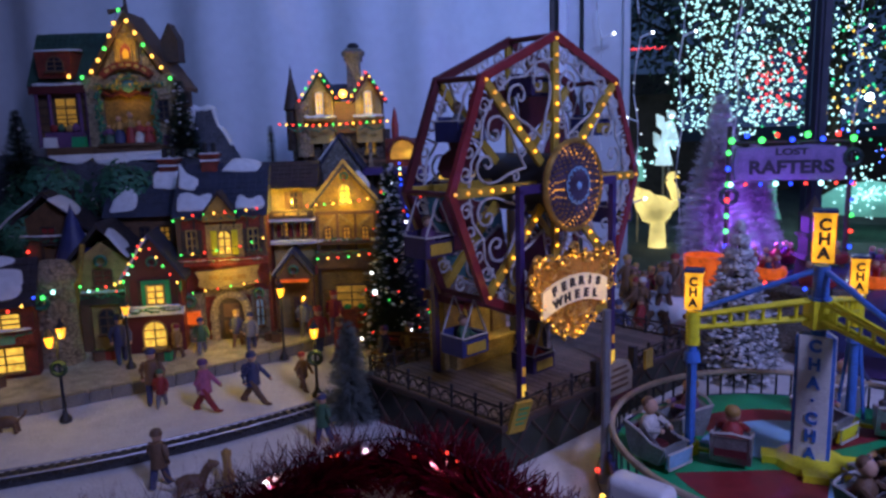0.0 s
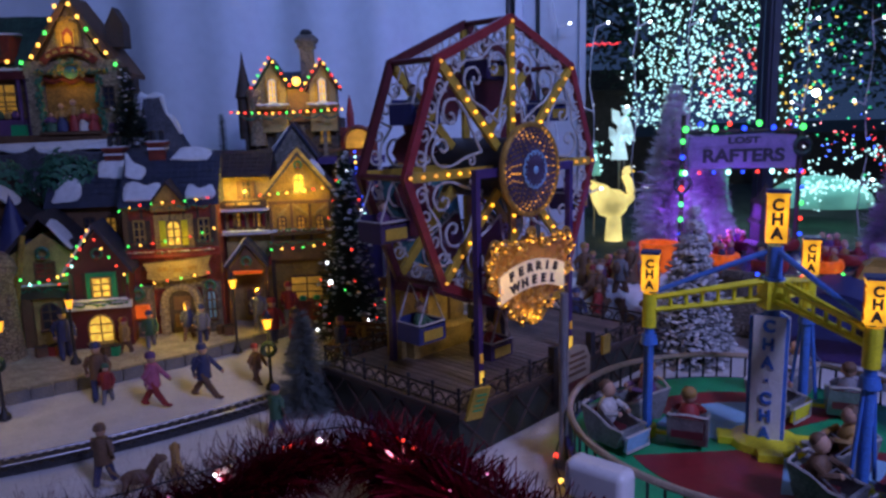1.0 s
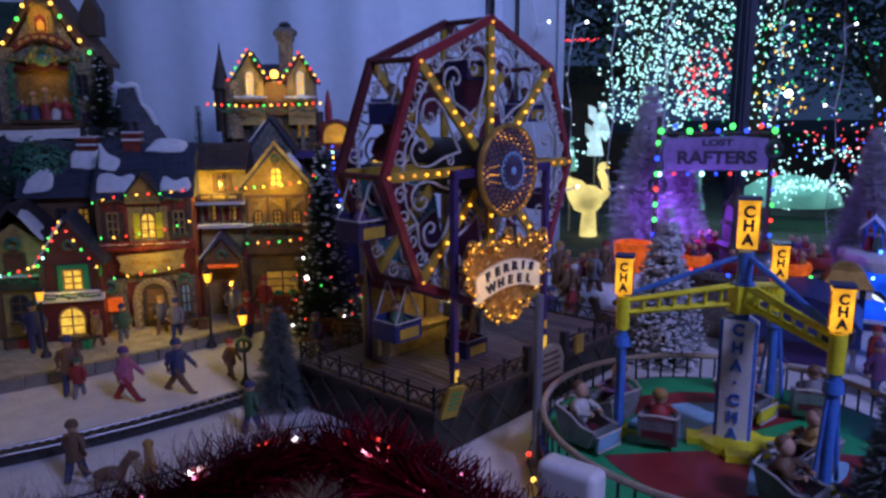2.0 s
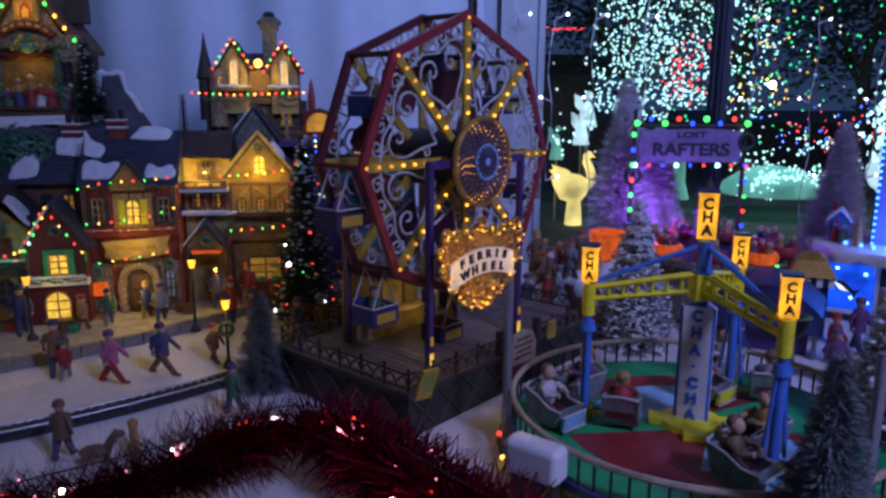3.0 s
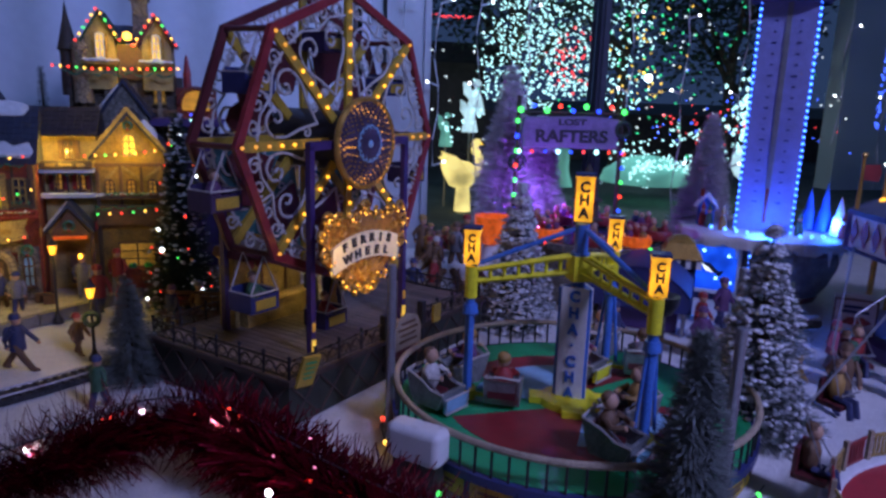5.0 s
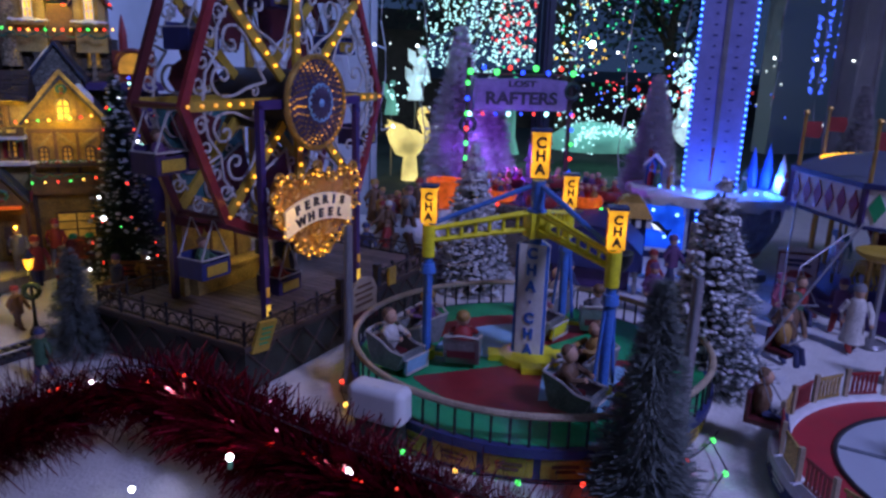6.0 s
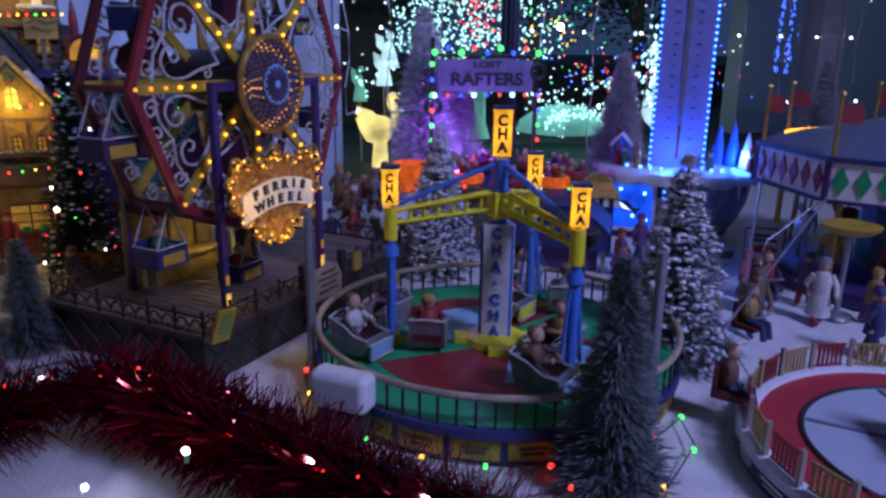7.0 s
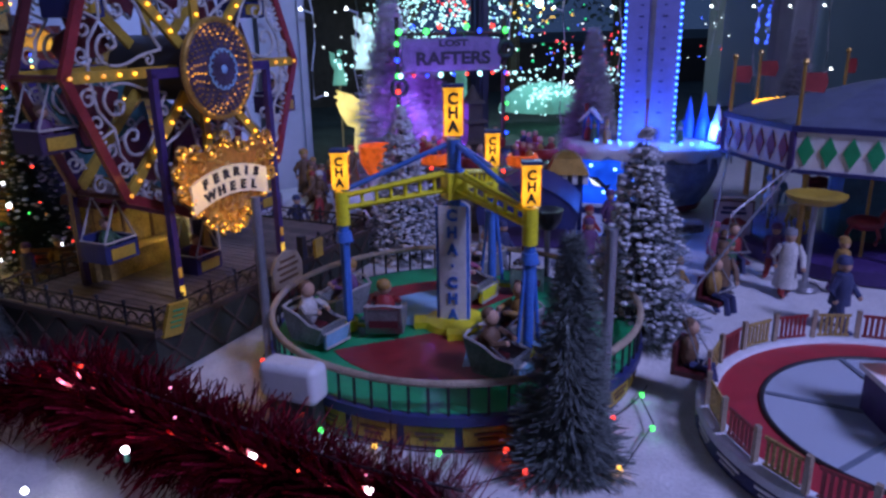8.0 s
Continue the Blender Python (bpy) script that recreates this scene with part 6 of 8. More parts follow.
gable_roof(H6, 0.03, 0.145, 0.095, 0.2, 0.008, 0.08, TIMBER, 0.008)
part("gable_plate", G().prism([(-0.02, 0.102), (0.082, 0.102), (0.031, 0.19)], 0.002, 0.011), STONE_WARM, H6, smooth=False)
shrine = part("gable_shrine", G().prism([(0.012, 0.13), (0.05, 0.13), (0.05, 0.15), (0.045, 0.163), (0.031, 0.171), (0.017, 0.163), (0.012, 0.15)], -0.004, 0.003), COATS["ochre"], H6, "gilt and red carved gable shrine", smooth=False)
part("shrine_panel", G().prism([(0.021, 0.133), (0.041, 0.133), (0.041, 0.148), (0.031, 0.158), (0.021, 0.148)], -0.0055, -0.004), RED, shrine, smooth=False)
part("shrine_niche", G().prism([(0.026, 0.134), (0.036, 0.134), (0.036, 0.144), (0.031, 0.15), (0.026, 0.144)], -0.007, -0.0055), L_WIN_SOFT, shrine, smooth=False)
for x in (0.015, 0.0215, 0.0405, 0.047):
    part("shrine_column", G().lathe([(0.0022, 0.13), (0.0015, 0.133), (0.0015, 0.15), (0.0024, 0.153), (0.0001, 0.156)], (x, -0.006, 0), 8), GOLD, shrine)
part("shrine_crest", G().tube(spiral(0.024, 0.166, 0.007, 0.5, 1.1, -0.006, 1, 14), 0.0014, 6).tube(spiral(0.038, 0.166, 0.007, 2.64, 1.1, -0.006, -1, 14), 0.0014, 6), GOLD, shrine)
ban = [(0.031 + r * math.cos(t), 0.072 + r * math.sin(t)) for r, ts in ((0.047, range(11)), (0.058, range(10, -1, -1))) for t in (radians(42 + 9.6 * i) for i in ts)]
banner = part("arched_banner", G().prism(ban[:11][::-1] + ban[11:][::-1], -0.012, -0.008), REDWALL, H6, "red arched banner", smooth=False)
for i in range(6):
    t = radians(57 + 13.2 * i)
    part("banner_print", G().box((0, 0, 0), (0.0075, 0.001, 0.0045), Matrix.Translation((0.031 + 0.0525 * math.cos(t), -0.0126, 0.072 + 0.0525 * math.sin(t))) @ pose(0, 0, 0, 0, 90 - math.degrees(t), 0)), CREAM, banner, smooth=False)
rg = random.Random(41)
cluster = G()
for i in range(70):
    t = rg.uniform(-0.25, 3.39)
    cluster.i = rg.randrange(3)
    cluster.ball((0.031 + rg.gauss(0.019, 0.0025) * math.cos(t), -0.012 + rg.uniform(-0.002, 0.002), 0.09 + rg.gauss(0.019, 0.0025) * math.sin(t)), rg.uniform(0.0016, 0.0031), (1, 0.7, 1), 6)
for i in range(60):
    cluster.i = rg.randrange(3)
    cluster.ball((rg.uniform(-0.024, 0.086), -0.009 + rg.uniform(-0.002, 0.001), 0.0935 + rg.uniform(-0.003, 0.003)), rg.uniform(0.0015, 0.0028), (1, 0.7, 1), 6)
part("flower_arch", cluster, [CREAM, LEAF, YELLOW_DULL], H6, "pale flower arch over the stage")
part("arch_medallion", G().ball((0.031, -0.009, 0.092), 0.011, (1, 0.3, 0.9), 14), TEAL, H6)
part("pinnacle", G().cyl((0.031, 0.01, 0.2), (0.031, 0.01, 0.245), 0.004, 0.0015, 8), TIMBER_DARK, H6)
part("weather_vane", G().prism([(-0.022, -0.002), (0.006, 0.006), (0.006, 0.010), (-0.016, 0.006), (-0.024, 0.006)], -0.001, 0.001, pose(0.026, 0.01, 0.205)), TIMBER_DARK, H6, smooth=False)
wl = part("left_wing", G().box((-0.082, 0.045, 0.048), (0.09, 0.07, 0.096)), TIMBER, H6, smooth=False)
window(wl, -0.078, 0.028, 0.034, 0.05, 0.0095, L_WIN_SOFT, False, TIMBER_DARK)
for x in (-0.122, -0.101, -0.054, -0.042):
    part("wing_post", G().lathe([(0.0042, 0), (0.003, 0.004), (0.0028, 0.078), (0.0045, 0.084), (0.0001, 0.086)], (x, 0.004, 0), 8), COATS["plum"], H6)
part("wing_fascia", G().box((-0.082, 0.004, 0.09), (0.096, 0.012, 0.012)), RED_DARK, H6, smooth=False)
part("wing_counter", G().box((-0.078, 0.0, 0.012), (0.06, 0.014, 0.024)), COATS["plum"], H6, smooth=False)
for x, z, c in ((-0.095, 0.03, "red"), (-0.083, 0.031, "green"), (-0.071, 0.03, "ochre"), (-0.06, 0.031, "plum")):
    part("bouquet", G().ball((x, -0.003, z), 0.0062, (1, 0.8, 1.1), 8), COATS[c], H6)
shingle_roof(H6, -0.128, -0.02, 0.006, 0.05, 0.096, 0.178, ROOF_GREEN, "green shingled wing roof")
d6 = part("dormer", G().prism([(-0.108, 0.108), (-0.058, 0.108), (-0.054, 0.148), (-0.112, 0.148)], -0.006, 0.04), REDWALL, H6, "red flared dormer", smooth=False)
window(d6, -0.08, 0.118, 0.026, 0.022, -0.0065, DARKGLASS, True, TIMBER)
snow_patch(H6, [(-0.114, -0.008, 0.149), (-0.052, -0.008, 0.149), (-0.054, 0.03, 0.152), (-0.112, 0.03, 0.152)], bulge=0.004)
tr = part("bell_turret", G().prism([(0.078, 0.13), (0.104, 0.13), (0.104, 0.165), (0.091, 0.19), (0.078, 0.165)], 0.02, 0.05), TIMBER_DARK, H6, smooth=False)
snow_patch(H6, [(-0.1, -0.022, -0.012), (0.1, -0.024, -0.008), (0.13, -0.02, -0.01), (0.12, -0.028, -0.028), (0.06, -0.03, -0.022), (0.0, -0.03, -0.03), (-0.06, -0.03, -0.024)], bulge=0.006)
for x, h, c, l in ((0.012, 0.044, "ochre", "navy"), (0.03, 0.05, "ochre", "red"), (0.044, 0.036, "red", "white"), (0.058, 0.034, "red", "red"), (-0.004, 0.03, "plum", "green")):
    gg = G()
    gg.i = 2
    gg.lathe([(0.0001, 0), (0.0095, 0.001), (0.0085, h * 0.25), (0.0055, h * 0.5)], (x, -0.01, 0.004), 10)
    gg.i = 0
    gg.lathe([(0.0055, h * 0.48), (0.0062, h * 0.62), (0.0045, h * 0.74), (0.0001, h * 0.78)], (x, -0.01, 0.004), 10)
    for q in (-1, 1):
        gg.tube([(x + q * 0.005, -0.01, 0.004 + h * 0.7), (x + q * 0.0085, -0.014, 0.004 + h * 0.55), (x + q * 0.005, -0.018, 0.004 + h * 0.5)], 0.0019, 6)
    gg.i = 1
    gg.ball((x, -0.011, 0.004 + h * 0.87), h * 0.1, n=8)
    part("stage_doll", gg, [COATS[c], SKIN, COATS[l]], H6)
light_string([(-0.575, 1.178, 0.395), (-0.545, 1.176, 0.392), (-0.515, 1.172, 0.43), (-0.484, 1.17, 0.492), (-0.45, 1.172, 0.435), (-0.41, 1.174, 0.38)], [G_WARM, G_GREEN, G_WARM], "string of warm and green bulbs along the theatre gable", 0.003, step=0.021)
lamp("theatre_lamp", "POINT", (-0.484, 1.155, 0.437), 0.0395, (1.0, 0.64, 0.06), 0.005)
lamp("stage_lamp", "POINT", (-0.487, 1.165, 0.36), 0.0175, (1.0, 0.64, 0.06), 0.005)

for k in range(7):
    beam(H6, (-0.126, 0.012 + 0.013 * k), (-0.038, 0.012 + 0.013 * k), 0.0016, 0.0085, TIMBER_DARK, 0.002)
for a, b in (((-0.034, 0.1), (0.031, 0.196)), ((0.096, 0.1), (0.031, 0.196))):
    beam(H6, a, b, 0.007, -0.001, TIMBER, 0.006)
garland(H6, -0.012, 0.075, -0.011, 0.094, 0.004, 3)
snow_strip(H6, -0.125, -0.04, 0.002, 0.0985, 0.003)
for x, m in ((-0.1, WHITE), (0.09, COATS["plum"]), (-0.055, GREEN)):
    part("crate", G().box((x, -0.006, 0.008), (0.022, 0.01, 0.016), None, 0.9), m, H6, smooth=False)
window(H6, 0.083, 0.04, 0.016, 0.03, -0.0055, DARKGLASS, False, TIMBER_DARK)
# lower left houses
H7 = thing("dark_barn_house", "dark house with blue conical tower and snowy roof", "house", pose(-0.565, 1.05, P0), "village houses")
w7 = part("wall", G().prism([(-0.07, 0), (0.07, 0), (0.07, 0.15), (0, 0.2), (-0.07, 0.15)], 0, 0.08), TIMBER, H7, smooth=False)
gable_roof(H7, 0, 0.14, 0.15, 0.21, 0, 0.08, ROOF_DARK)
window(w7, 0.0, 0.14, 0.02, 0.024, -0.0005, COATS["red"], False, TIMBER_DARK)
ct = part("cone_tower", G().lathe([(0.0001, 0.2), (0.012, 0.165), (0.03, 0.11), (0.034, 0.105), (0.024, 0.103), (0.024, 0.0)], (0.05, -0.03, 0), 16), BLUE_DARK, H7, "blue conical tower roof")
window(ct, 0.05, 0.07, 0.02, 0.026, -0.0545, L_WIN_SOFT, True, TIMBER)
snow_patch(H7, [(-0.075, -0.012, 0.155), (-0.04, -0.012, 0.185), (-0.04, 0.03, 0.188), (-0.075, 0.02, 0.158)])
snow_patch(H7, [(0.012, -0.014, 0.205), (0.04, -0.014, 0.185), (0.04, 0.02, 0.188), (0.012, 0.02, 0.208)])
bulb("bulb", (0.042, -0.057, 0.122), 0.0034, G_WARM, H7, 8)
bulb("bulb", (-0.03, -0.006, 0.13), 0.0026, G_RED, H7, 8)
lamp("cone_tower_lamp", "POINT", (-0.522, 0.982, 0.125), 0.0105, (1.0, 0.64, 0.06), 0.001)
H8 = thing("green_lit_house", "small stone house washed in green light with wreath", "house", pose(-0.462, 0.985, P0, 0, 0, 8), "village houses")
w8 = part("wall", G().prism([(-0.045, 0), (0.04, 0), (0.04, 0.12), (0, 0.15), (-0.045, 0.12)], 0, 0.07), CREAM, H8, smooth=False)
gable_roof(H8, 0, 0.09, 0.12, 0.17, 0, 0.08, ROOF_DARK)
window(w8, 0.0, 0.09, 0.024, 0.022, -0.0005, REDWALL, False, TIMBER)
window(w8, 0.0, 0.022, 0.022, 0.036, -0.0005, DARKGLASS, True, TIMBER)
part("lintel", G().box((0, -0.004, 0.072), (0.08, 0.008, 0.014)), TIMBER_DARK, H8, smooth=False)
for x in (-0.026, 0.024):
    part("timber_post", G().box((x, -0.004, 0.033), (0.012, 0.008, 0.066)), TIMBER, H8, smooth=False)
part("leaning_post", G().cyl((-0.036, -0.012, 0.06), (-0.018, -0.014, 0.15), 0.004, n=8), OCHRE, H8)
snow_patch(H8, [(0.012, -0.012, 0.162), (0.036, -0.012, 0.132), (0.034, 0.02, 0.135), (0.012, 0.02, 0.165)])
lamp("green_wash_lamp", "POINT", (-0.432, 0.952, 0.1), 0.012, (0.08, 1.0, 0.5), 0.002)
light_string([(-0.505, 0.962, 0.118), (-0.47, 0.96, 0.098), (-0.42, 0.955, 0.112), (-0.39, 0.95, 0.16)], [G_RED, G_WARM, G_GREEN, G_CYAN, G_GREEN], "string of coloured bulbs on the green-lit house", 0.0019, step=0.013)
H9 = thing("red_gabled_shop", "narrow red gabled shop with lit arched window", "house", pose(-0.388, 0.965, P0, 0, 0, 10), "village houses")
w9 = part("wall", G().prism([(-0.036, 0), (0.036, 0), (0.036, 0.105), (0.002, 0.155), (-0.036, 0.105)], 0, 0.06), RED_DARK, H9, smooth=False)
gable_roof(H9, 0.001, 0.072, 0.105, 0.157, 0, 0.06, SLATE, 0.006)
window(w9, 0.004, 0.068, 0.022, 0.026, -0.0045, L_WIN, False, CREAM)
part("bay", G().box((0.004, -0.002, 0.08), (0.036, 0.005, 0.04)), GREEN, H9, smooth=False)
window(w9, -0.002, 0.008, 0.03, 0.036, -0.0005, L_WIN, True, CREAM)
window(w9, 0.025, 0.012, 0.008, 0.026, -0.0005, L_WIN, False, CREAM)
part("cornice", G().box((0, -0.006, 0.058), (0.078, 0.012, 0.008)), SNOW_OLD, H9, smooth=False)
light_string([(-0.43, 0.95, 0.1), (-0.41, 0.948, 0.135), (-0.388, 0.945, 0.17), (-0.37, 0.948, 0.14), (-0.345, 0.95, 0.105)], [G_RED, G_WARM, G_RED, G_WARM, G_GREEN], "string of coloured bulbs on the red shop gable", 0.0016, step=0.014)
lamp("shop_lamp", "POINT", (-0.385, 0.93, 0.075), 0.0175, (1.0, 0.64, 0.06), 0.004)
H10 = thing("corner_shop", "red-roofed corner shop with snowy roof and lit windows", "house", pose(-0.565, 0.86, P0, 0, 0, 20), "village houses")
w10 = part("wall", G().box((0, 0.04, 0.045), (0.13, 0.08, 0.09)), REDWALL, H10, smooth=False)
shingle_roof(H10, -0.065, 0.065, -0.006, 0.04, 0.09, 0.14, ROOF_DARK)
snow_patch(H10, [(-0.02, 0.0, 0.102), (0.05, 0.0, 0.102), (0.05, 0.025, 0.128), (-0.02, 0.028, 0.132)])
snow_patch(H10, [(-0.06, 0.025, 0.13), (0.03, 0.03, 0.134), (0.03, 0.045, 0.146), (-0.06, 0.045, 0.146)])
for x, z, h in ((-0.03, 0.008, 0.03), (0.03, 0.008, 0.032), (0.03, 0.062, 0.02), (-0.03, 0.06, 0.022)):
    window(w10, x, z, 0.042, h, -0.0005, L_WIN, False, TIMBER)
part("awning", G().prism([(-0.065, 0.044), (0.065, 0.044), (0.065, 0.058), (-0.065, 0.058)], -0.012, 0), REDWALL, H10, smooth=False)
part("awning_sign", G().box((0.0, -0.013, 0.051), (0.09, 0.002, 0.009)), TEAL, H10, smooth=False)
lamp("corner_shop_lamp", "POINT", (-0.535, 0.82, 0.06), 0.0263, (1.0, 0.64, 0.06), 0.004)
light_string([(-0.64, 0.82, 0.098), (-0.58, 0.835, 0.092), (-0.51, 0.86, 0.1), (-0.49, 0.875, 0.115)], [G_RED, G_WARM, G_BLUE, G_WARM], "string of coloured bulbs along the corner shop eave", 0.0019, step=0.016)
H11 = thing("slate_cottage", "dark slate-roofed cottage with snow patches and red chimney", "house", pose(-0.432, 1.065, P0, 0, 0, 5), "village houses")
w11 = part("wall", G().box((0, 0.035, 0.09), (0.1, 0.07, 0.18)), TIMBER, H11, smooth=False)
shingle_roof(H11, -0.05, 0.05, -0.008, 0.04, 0.175, 0.235, SLATE, "dark slate roof")
for pts in ([(-0.045, -0.006, 0.184), (-0.012, -0.006, 0.184), (-0.014, 0.014, 0.209), (-0.03, 0.02, 0.217), (-0.042, 0.012, 0.206)], [(0.01, 0.018, 0.214), (0.05, 0.018, 0.214), (0.05, 0.034, 0.234), (0.015, 0.036, 0.236)]):
    snow_patch(H11, pts)
chimney(H11, 0.03, 0.045, 0.225, 0.028, 0.024)
for x in (-0.028, 0.0, 0.028):
    window(w11, x, 0.135, 0.014, 0.024, -0.0005, L_WIN_SOFT if x else DARKGLASS, False, TIMBER_DARK)
ST1 = thing("stone_turret", "round cobbled stone turret with arched brown door", "turret", pose(-0.505, 0.935, P0), "village houses")
part("wall", G().lathe([(0.03, 0), (0.027, 0.03), (0.025, 0.1), (0.029, 0.106), (0.029, 0.114), (0.0001, 0.116)], n=20), STONE_WARM, ST1)
part("roof", G().lathe([(0.031, 0.112), (0.028, 0.124), (0.018, 0.134), (0.0001, 0.138)], n=18), STONE_WARM, ST1)
rr = random.Random(77)
for k in range(46):
    a, z = rr.uniform(3.3, 6.1), rr.uniform(0.006, 0.1)
    part("cobble", G().ball((0.0265 * math.cos(a), 0.0265 * math.sin(a), z), 0.0042, (1, 1, 0.75), 6), STONE_WARM, ST1)
part("wreath", G().tube([(0.009 * math.cos(t), -0.031, 0.088 + 0.009 * math.sin(t)) for t in (6.2832 * i / 14 for i in range(14))], 0.0032, 6, True), LEAF, ST1)
light_string([(-0.535, 0.9, 0.112), (-0.51, 0.895, 0.1), (-0.485, 0.9, 0.112)], [G_CYAN, G_RED, G_BLUE, G_GREEN], "short string of bulbs round the turret wreath", 0.003, step=0.014)
for hh, x0, x1, y, z in ((H8, -0.04, 0.038, -0.009, 0.08), (H9, -0.034, 0.036, -0.014, 0.063), (H10, -0.064, 0.064, -0.014, 0.06), (H7, -0.06, 0.06, -0.004, 0.148)):
    garland(hh, x0, x1, y, z, 0.004, 3)
    snow_strip(hh, x0, x1, y - 0.001, z + 0.004, 0.002)
wreath(H8, 0.0, -0.006, 0.125, 0.007)
wreath(H9, 0.002, -0.003, 0.125, 0.006)
hanging_sign(H9, 0.038, -0.004, 0.1, GREEN)
hanging_sign(H8, -0.046, -0.004, 0.095, BLUE)
snow_patch(H7, [(-0.07, -0.01, 0.162), (-0.012, -0.01, 0.206), (-0.01, 0.04, 0.21), (-0.07, 0.04, 0.165)])
snow_patch(H9, [(-0.04, -0.008, 0.1), (-0.006, -0.008, 0.152), (-0.006, 0.03, 0.155), (-0.04, 0.03, 0.104)])
for k in range(6):
    beam(H9, (-0.03 + 0.012 * k, 0.062), (-0.03 + 0.012 * k, 0.1), 0.002, -0.001, TIMBER_DARK, 0.002)
    beam(H7, (-0.06 + 0.024 * k, 0.01), (-0.06 + 0.024 * k, 0.148), 0.004, -0.001, TIMBER_DARK, 0.002)
for x, y, m in ((-0.455, 0.935, TIMBER), (-0.44, 0.94, COATS["red"]), (-0.36, 0.93, GREEN), (-0.37, 0.925, TIMBER), (-0.235, 1.0, TIMBER), (-0.12, 1.045, REDWALL), (-0.53, 0.84, TIMBER)):
    cr = thing("crate", "small wooden crate standing on the pavement", "crate", pose(x, y, P0, 0, 0, 40 * x * 57), "street crates")
    part("box", G().box((0, 0, 0.006), (0.013, 0.01, 0.012)), m, cr, smooth=False)
    part("lid", G().box((0, 0, 0.0128), (0.0142, 0.0112, 0.0016)), TIMBER_DARK, cr, smooth=False)
BN = thing("park_bench", "brown park bench beside the decorated fir", "bench", pose(-0.055, 0.90, 0, 0, 0, -15))
for k in range(3):
    part("slat", G().box((0, -0.012 + 0.007 * k, 0.022), (0.07, 0.005, 0.002)), TIMBER, BN, smooth=False)
    part("slat", G().box((0, 0.012, 0.028 + 0.007 * k), (0.07, 0.002, 0.005)), TIMBER, BN, smooth=False)
for x in (-0.03, 0.03):
    part("leg", G().tube([(x, -0.013, 0), (x, -0.012, 0.022), (x, 0.011, 0.022), (x, 0.014, 0.046)], 0.0014, 6).tube([(x, 0.011, 0.022), (x, 0.013, 0)], 0.0014, 6), IRON, BN)
# bulbs on the red house and the inn
light_string([(-0.365, 0.998, 0.185), (-0.33, 0.996, 0.194), (-0.275, 1.0, 0.196), (-0.245, 1.003, 0.2)], [G_GREEN, G_WARM, G_RED, G_GREEN, G_WARM, G_RED], "string of coloured bulbs under the red house eave", 0.0016, step=0.0145)
light_string([(-0.358, 0.998, 0.138), (-0.33, 0.996, 0.14), (-0.275, 1.0, 0.148), (-0.245, 1.003, 0.158)], [G_GREEN, G_WARM, G_RED], "string of coloured bulbs over the scroll sign", 0.0016, step=0.0165)
light_string([(-0.345, 0.995, 0.085), (-0.3, 0.993, 0.092), (-0.25, 0.998, 0.1)], [G_GREEN, G_WARM, G_RED], "string of coloured bulbs under the scroll sign", 0.0015, step=0.018)
light_string([(-0.192, 1.058, 0.195), (-0.14, 1.056, 0.198), (-0.095, 1.06, 0.204)], [G_RED, G_WARM, G_GREEN, G_WARM, G_RED, G_WARM], "string of coloured bulbs across the inn gable", 0.0017, step=0.0125)
light_string([(-0.18, 1.05, 0.118), (-0.14, 1.048, 0.12), (-0.1, 1.05, 0.124)], [G_GREEN, G_WARM, G_RED], "string of coloured bulbs on the inn shop", 0.0016, step=0.015)
light_string([(-0.06, 1.10, 0.25), (-0.056, 1.06, 0.22), (-0.05, 1.05, 0.2), (-0.045, 1.055, 0.15)], [G_BLUE, G_CYAN, G_WARM, G_BLUE], "cable with blue and white bulbs hanging beside the tree", 0.0019, step=0.012)


